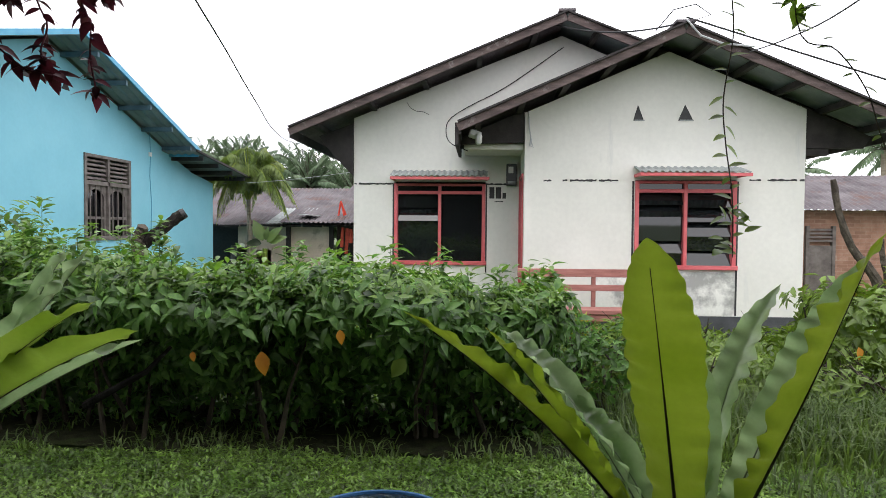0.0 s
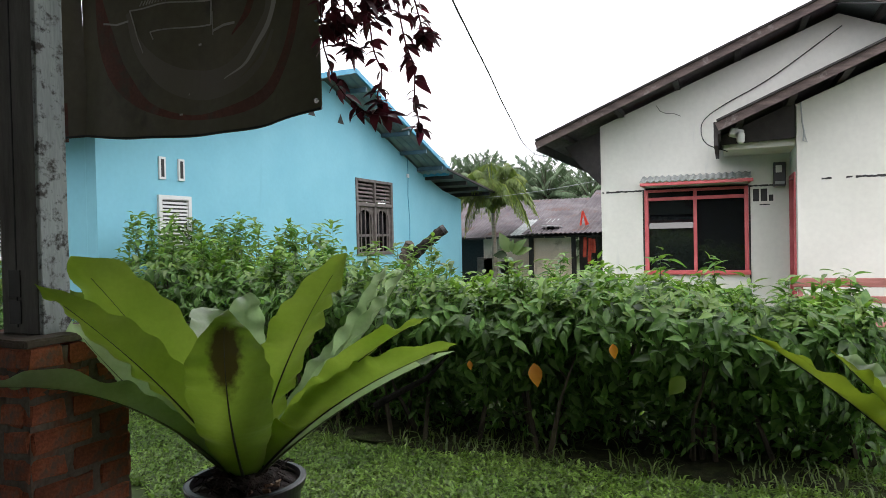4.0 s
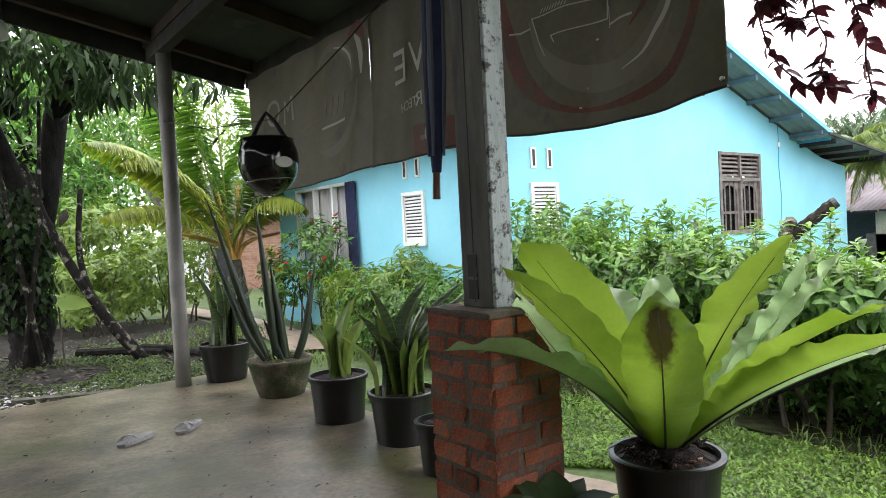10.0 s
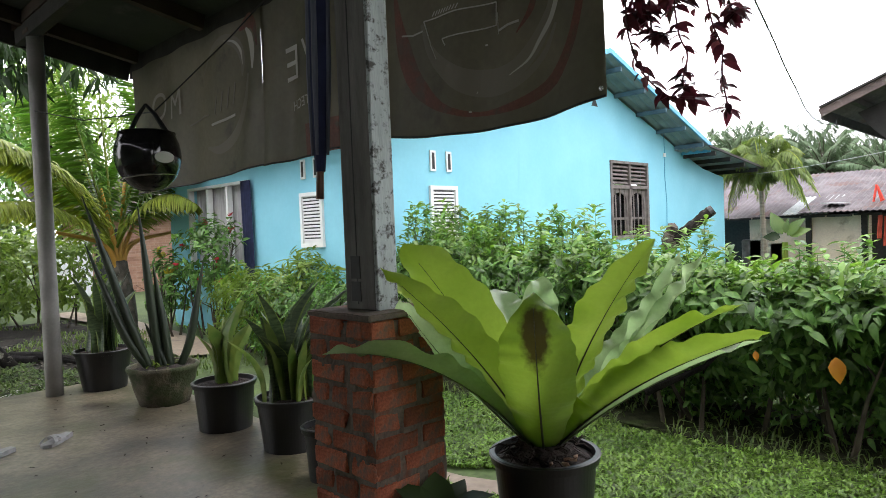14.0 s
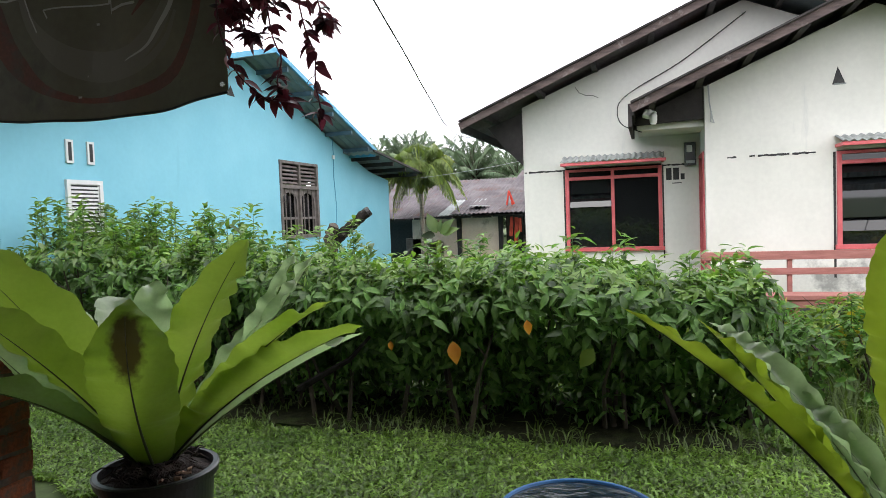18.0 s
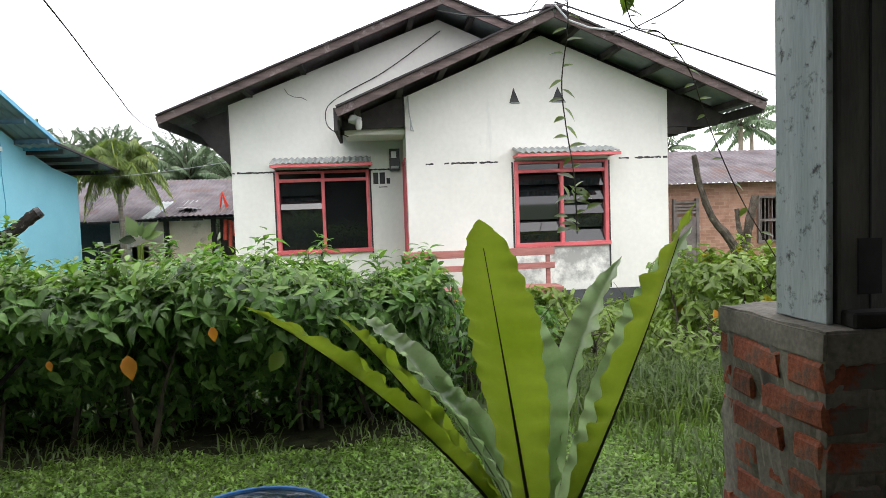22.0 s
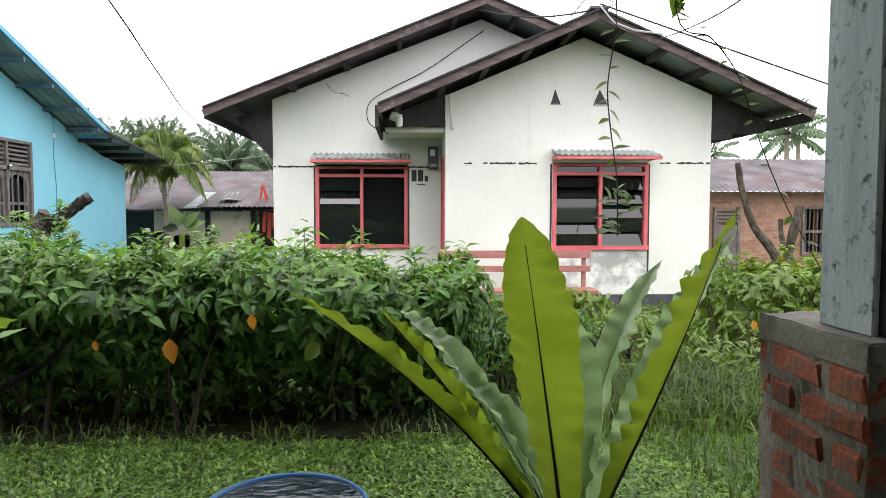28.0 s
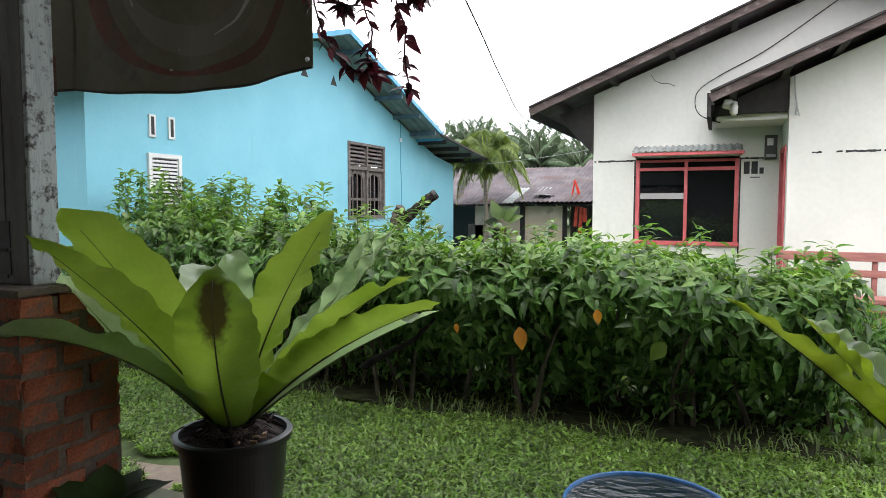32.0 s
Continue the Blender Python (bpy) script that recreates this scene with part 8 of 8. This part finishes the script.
for i in range(16):
    arrs.append(leafy_cloud((-32 + r.uniform(-4, 4), -22 + i * 3, 2.6), (5, 4, 5.5), 420, .6, r, 22))
pos, way, nrm, ln = (np.concatenate([a[i] for a in arrs]) for i in range(4))
tagged(part("far_woods", leaf_mesh("far_woods", pos, way, nrm, ln, ln * .45, M_PALM_FAR)), "far dark green woods", "woods", "", "stuff")

# ---- trailing plants in front of the eave ----
tp = thing("trailing_plant", "purple-leaved trailing plant hanging from the eave", "hanging plant", at=(-1.11, 1.57, 2.7))
r = np.random.default_rng(130)
bm = bmesh.new()
P, W, N, L = [], [], [], []
STRANDS = (((-1.17, 1.52), (-1.165, 1.50, 1.95), (-1.15, 1.51, 1.83), (-1.13, 1.54, 1.76), (-1.075, 1.59, 1.70), (-1.05, 1.615, 1.735)),
           ((-1.05, 1.62), (-1.01, 1.67, 1.95), (-.985, 1.69, 1.84), (-.985, 1.69, 1.76), (-.975, 1.70, 1.67)),
           ((-1.09, 1.58), (-1.07, 1.60, 1.92), (-1.05, 1.62, 1.82), (-1.06, 1.61, 1.75), (-1.045, 1.625, 1.70)),
           ((-1.14, 1.54), (-1.15, 1.53, 2.0), (-1.14, 1.54, 1.93)),
           ((-1.12, 1.56), (-1.12, 1.55, 1.93), (-1.10, 1.57, 1.87)), ((-1.03, 1.64), (-.97, 1.70, 1.98), (-.955, 1.715, 1.93)))
for strand in STRANDS:
    (x, y), *low = strand
    pts = bend_through([(x, y, 2.72), (x, y, 2.35), *low], 30)
    bm_tube(pts, .0026, 5, bm)
    for i, a_ in enumerate(pts):
        for q in range(2 if a_.z < 1.90 else 3):
            if a_.z < 1.86 and r.random() < .35 and i < 26:
                continue
            ang = r.uniform(0, 2 * np.pi)
            P.append(np.array(a_)), W.append([math.cos(ang), math.sin(ang) * .8, r.uniform(-.9, .2)]), N.append([r.uniform(-.5, .5), -.6, .8]), L.append(r.uniform(.045, .085))
    for q in range(5):
        ang = r.uniform(0, 2 * np.pi)
        P.append(np.array(pts[-1])), W.append([math.cos(ang), math.sin(ang), r.uniform(-.9, .3)]), N.append([r.uniform(-.5, .5), -.6, .8]), L.append(r.uniform(.05, .085))
for i in range(150):
    P.append([-1.08 + r.normal(0, .05), 1.595 + r.normal(0, .04), 1.95 + abs(r.normal(0, .12))]), W.append([r.normal(), r.normal() * .7, r.uniform(-1, .2)]), N.append([r.uniform(-.6, .6), -.6, .8]), L.append(r.uniform(.045, .08))
part("trailing_stem", bm, tp, mat=M_LEAF_PURPLE)
L = np.array(L)
part("foliage", fine_leaf_mesh("foliage", P, W, np.array(N, float), L * .74, L * .33, M_LEAF_PURPLE, .12, .35), tp)
pot(tp, (-1.11, 1.57, 2.68), .14, .11, .16, M_BLACKPLASTIC, soil=False)
part("hanger", bm_tube([(-1.11, 1.57, 2.82), (-1.11, 1.57, 3.2)], .004, 5), tp, mat=M_CABLE)
for name, pts, leaves, lab in (("hanging_vine", [(.66, 1.86, 3.0), (.67, 1.86, 2.3), (.652, 1.85, 2.02), (.662, 1.85, 1.85), (.640, 1.85, 1.68), (.652, 1.86, 1.56), (.672, 1.86, 1.42), (.68, 1.87, 1.26)], 34, "thin green vine hanging down from the eave"),
                               ("hanging_vine", [(.85, 1.95, 3.0), (.84, 1.94, 2.4), (.86, 1.93, 1.90), (.97, 1.94, 1.83), (1.06, 1.95, 1.72), (1.12, 1.97, 1.58), (1.24, 2.0, 1.35), (1.42, 2.05, 1.10)], 22, "long bare vine tendril with a few leaves")):
    v = thing(name, lab, "vine", "hanging vines", at=pts[0])
    part("stem", bm_tube(bend_through(pts, 40), .0019, 5), v, mat=M_STEM)
    P, W, N, L = [], [], [], []
    for i in range(leaves):
        f = (i + .3) / leaves * (len(pts) - 1)
        a = Vector(pts[int(f)]).lerp(Vector(pts[min(int(f) + 1, len(pts) - 1)]), f % 1)
        s = -1 if i % 2 else 1
        P.append(np.array(a)), W.append([s * .8, r.uniform(-.5, .2), r.uniform(-.7, .5)]), N.append([0, -.6, 1]), L.append(r.uniform(.035, .062))
    if leaves > 30:
        for i in range(16):
            P.append(np.array(pts[-1]) + np.array([r.uniform(-.03, .05), 0, r.uniform(0, .12)])), W.append([r.uniform(-1, 1), r.uniform(-.5, .2), r.uniform(-.3, .6)]), N.append([0, -.6, 1]), L.append(r.uniform(.04, .065))
    else:
        for i in range(12):
            P.append(np.array([.86 + r.uniform(-.03, .03), 1.93, 1.93 + r.uniform(-.06, .1)])), W.append([r.uniform(-1, 1), r.uniform(-.5, .2), r.uniform(-.6, .6)]), N.append([0, -.6, 1]), L.append(r.uniform(.05, .075))
    L = np.array(L)
    part("foliage", fine_leaf_mesh("foliage", P, W, np.array(N, float), L * .85, L * .42, M_LEAF_LIGHT, .12, .2), v)

# ---- cables ----
for name, a, b, sag, rad, m in (("service_cable", (2.35, 7.92, 3.78), (5.6, 7.6, 2.60), .0, .010, M_CABLE),
                                ("service_cable", (2.35, 7.95, 3.74), (.9, 9.0, 4.05), .12, .010, M_CABLE),
                                ("garden_wire", (-6.0, 15.0, 2.3), (-2.2, 12.0, 2.35), .05, .004, M_WIRE_PALE)):
    c = thing(name, "thin sagging overhead cable", "cable", "overhead cables")
    part("cable", bm_tube(bend(a, b, sag), rad, 6), c, mat=m)
c = thing("service_cable", "thin sagging overhead cable", "cable", "overhead cables")
part("cable", bm_tube(bend_through([(-1.25, 2.35, 2.60), (-1.40, 2.95, 2.56), (-1.53, 3.55, 2.545), (-1.72, 4.48, 2.515), (-1.87, 5.2, 2.48), (-2.0, 5.92, 2.425), (-2.17, 6.84, 2.36), (-2.29, 7.75, 2.35), (-2.38, 8.67, 2.42), (-2.42, 8.95, 2.50)], 50), .0052, 6), c, mat=M_CABLE)
c = thing("service_cable", "dark cable rising from the ridge over the garden", "cable", "overhead cables")
part("cable", bm_tube(bend_through([(3.02, 7.8, 3.345), (2.72, 6.2, 3.045), (2.374, 4.5, 2.786), (2.25, 2.6, 2.85)], 30), .0062, 6), c, mat=M_CABLE)
c = thing("wall_cable", "black cable looping down the white gable", "cable")
part("cable", bm_tube(bend_through([(1.14, 9.45, 3.86), (.36, 9.45, 3.32), (-.19, 9.44, 3.03), (-.44, 9.3, 2.83), (-.47, 9.0, 2.61), (-.39, 8.7, 2.43), (-.17, 8.6, 2.32)], 40), .0065, 6), c, mat=M_CABLE)
c = thing("wall_cable", "pale wire loop hanging under the eave", "cable")
part("cable", bm_tube([(.60, 8.56, 2.82), (.61, 8.55, 2.6), (.64, 8.55, 2.42), (.66, 8.55, 2.36), (.62, 8.55, 2.38), (.63, 8.55, 2.5)], .008, 6), c, mat=M_WIRE_PALE)
c = thing("ridge_wires", "tangle of wires over the roof ridge", "cable")
part("wire", bm_tube([(2.0, 7.9, 3.62), (2.2, 7.9, 3.86), (2.45, 7.9, 3.92), (2.62, 7.9, 3.80), (2.4, 7.88, 3.72)], .007, 5), c, mat=M_CABLE)
part("wire", bm_tube([(2.34, 7.86, 3.73), (2.5, 7.86, 3.55), (2.75, 7.86, 3.46), (3.1, 7.86, 3.42)], .012, 5), c, "white wire", M_WIRE_PALE)

# ---- bricks of the porch pillars ----
pillar("brick_pillar", -2.297, -1.95, 1.21, 1.545, 1.10, "square red brick pillar with rough grey mortar and cement cap", 11, .0055, M_MORTAR_DARK, .015, .017, .022)
pillar("brick_pillar", .945, 1.338, 1.203, 1.585, 1.085, "wide red brick pillar with thick mortar and cement cap", 12, .0035, cap=.062)
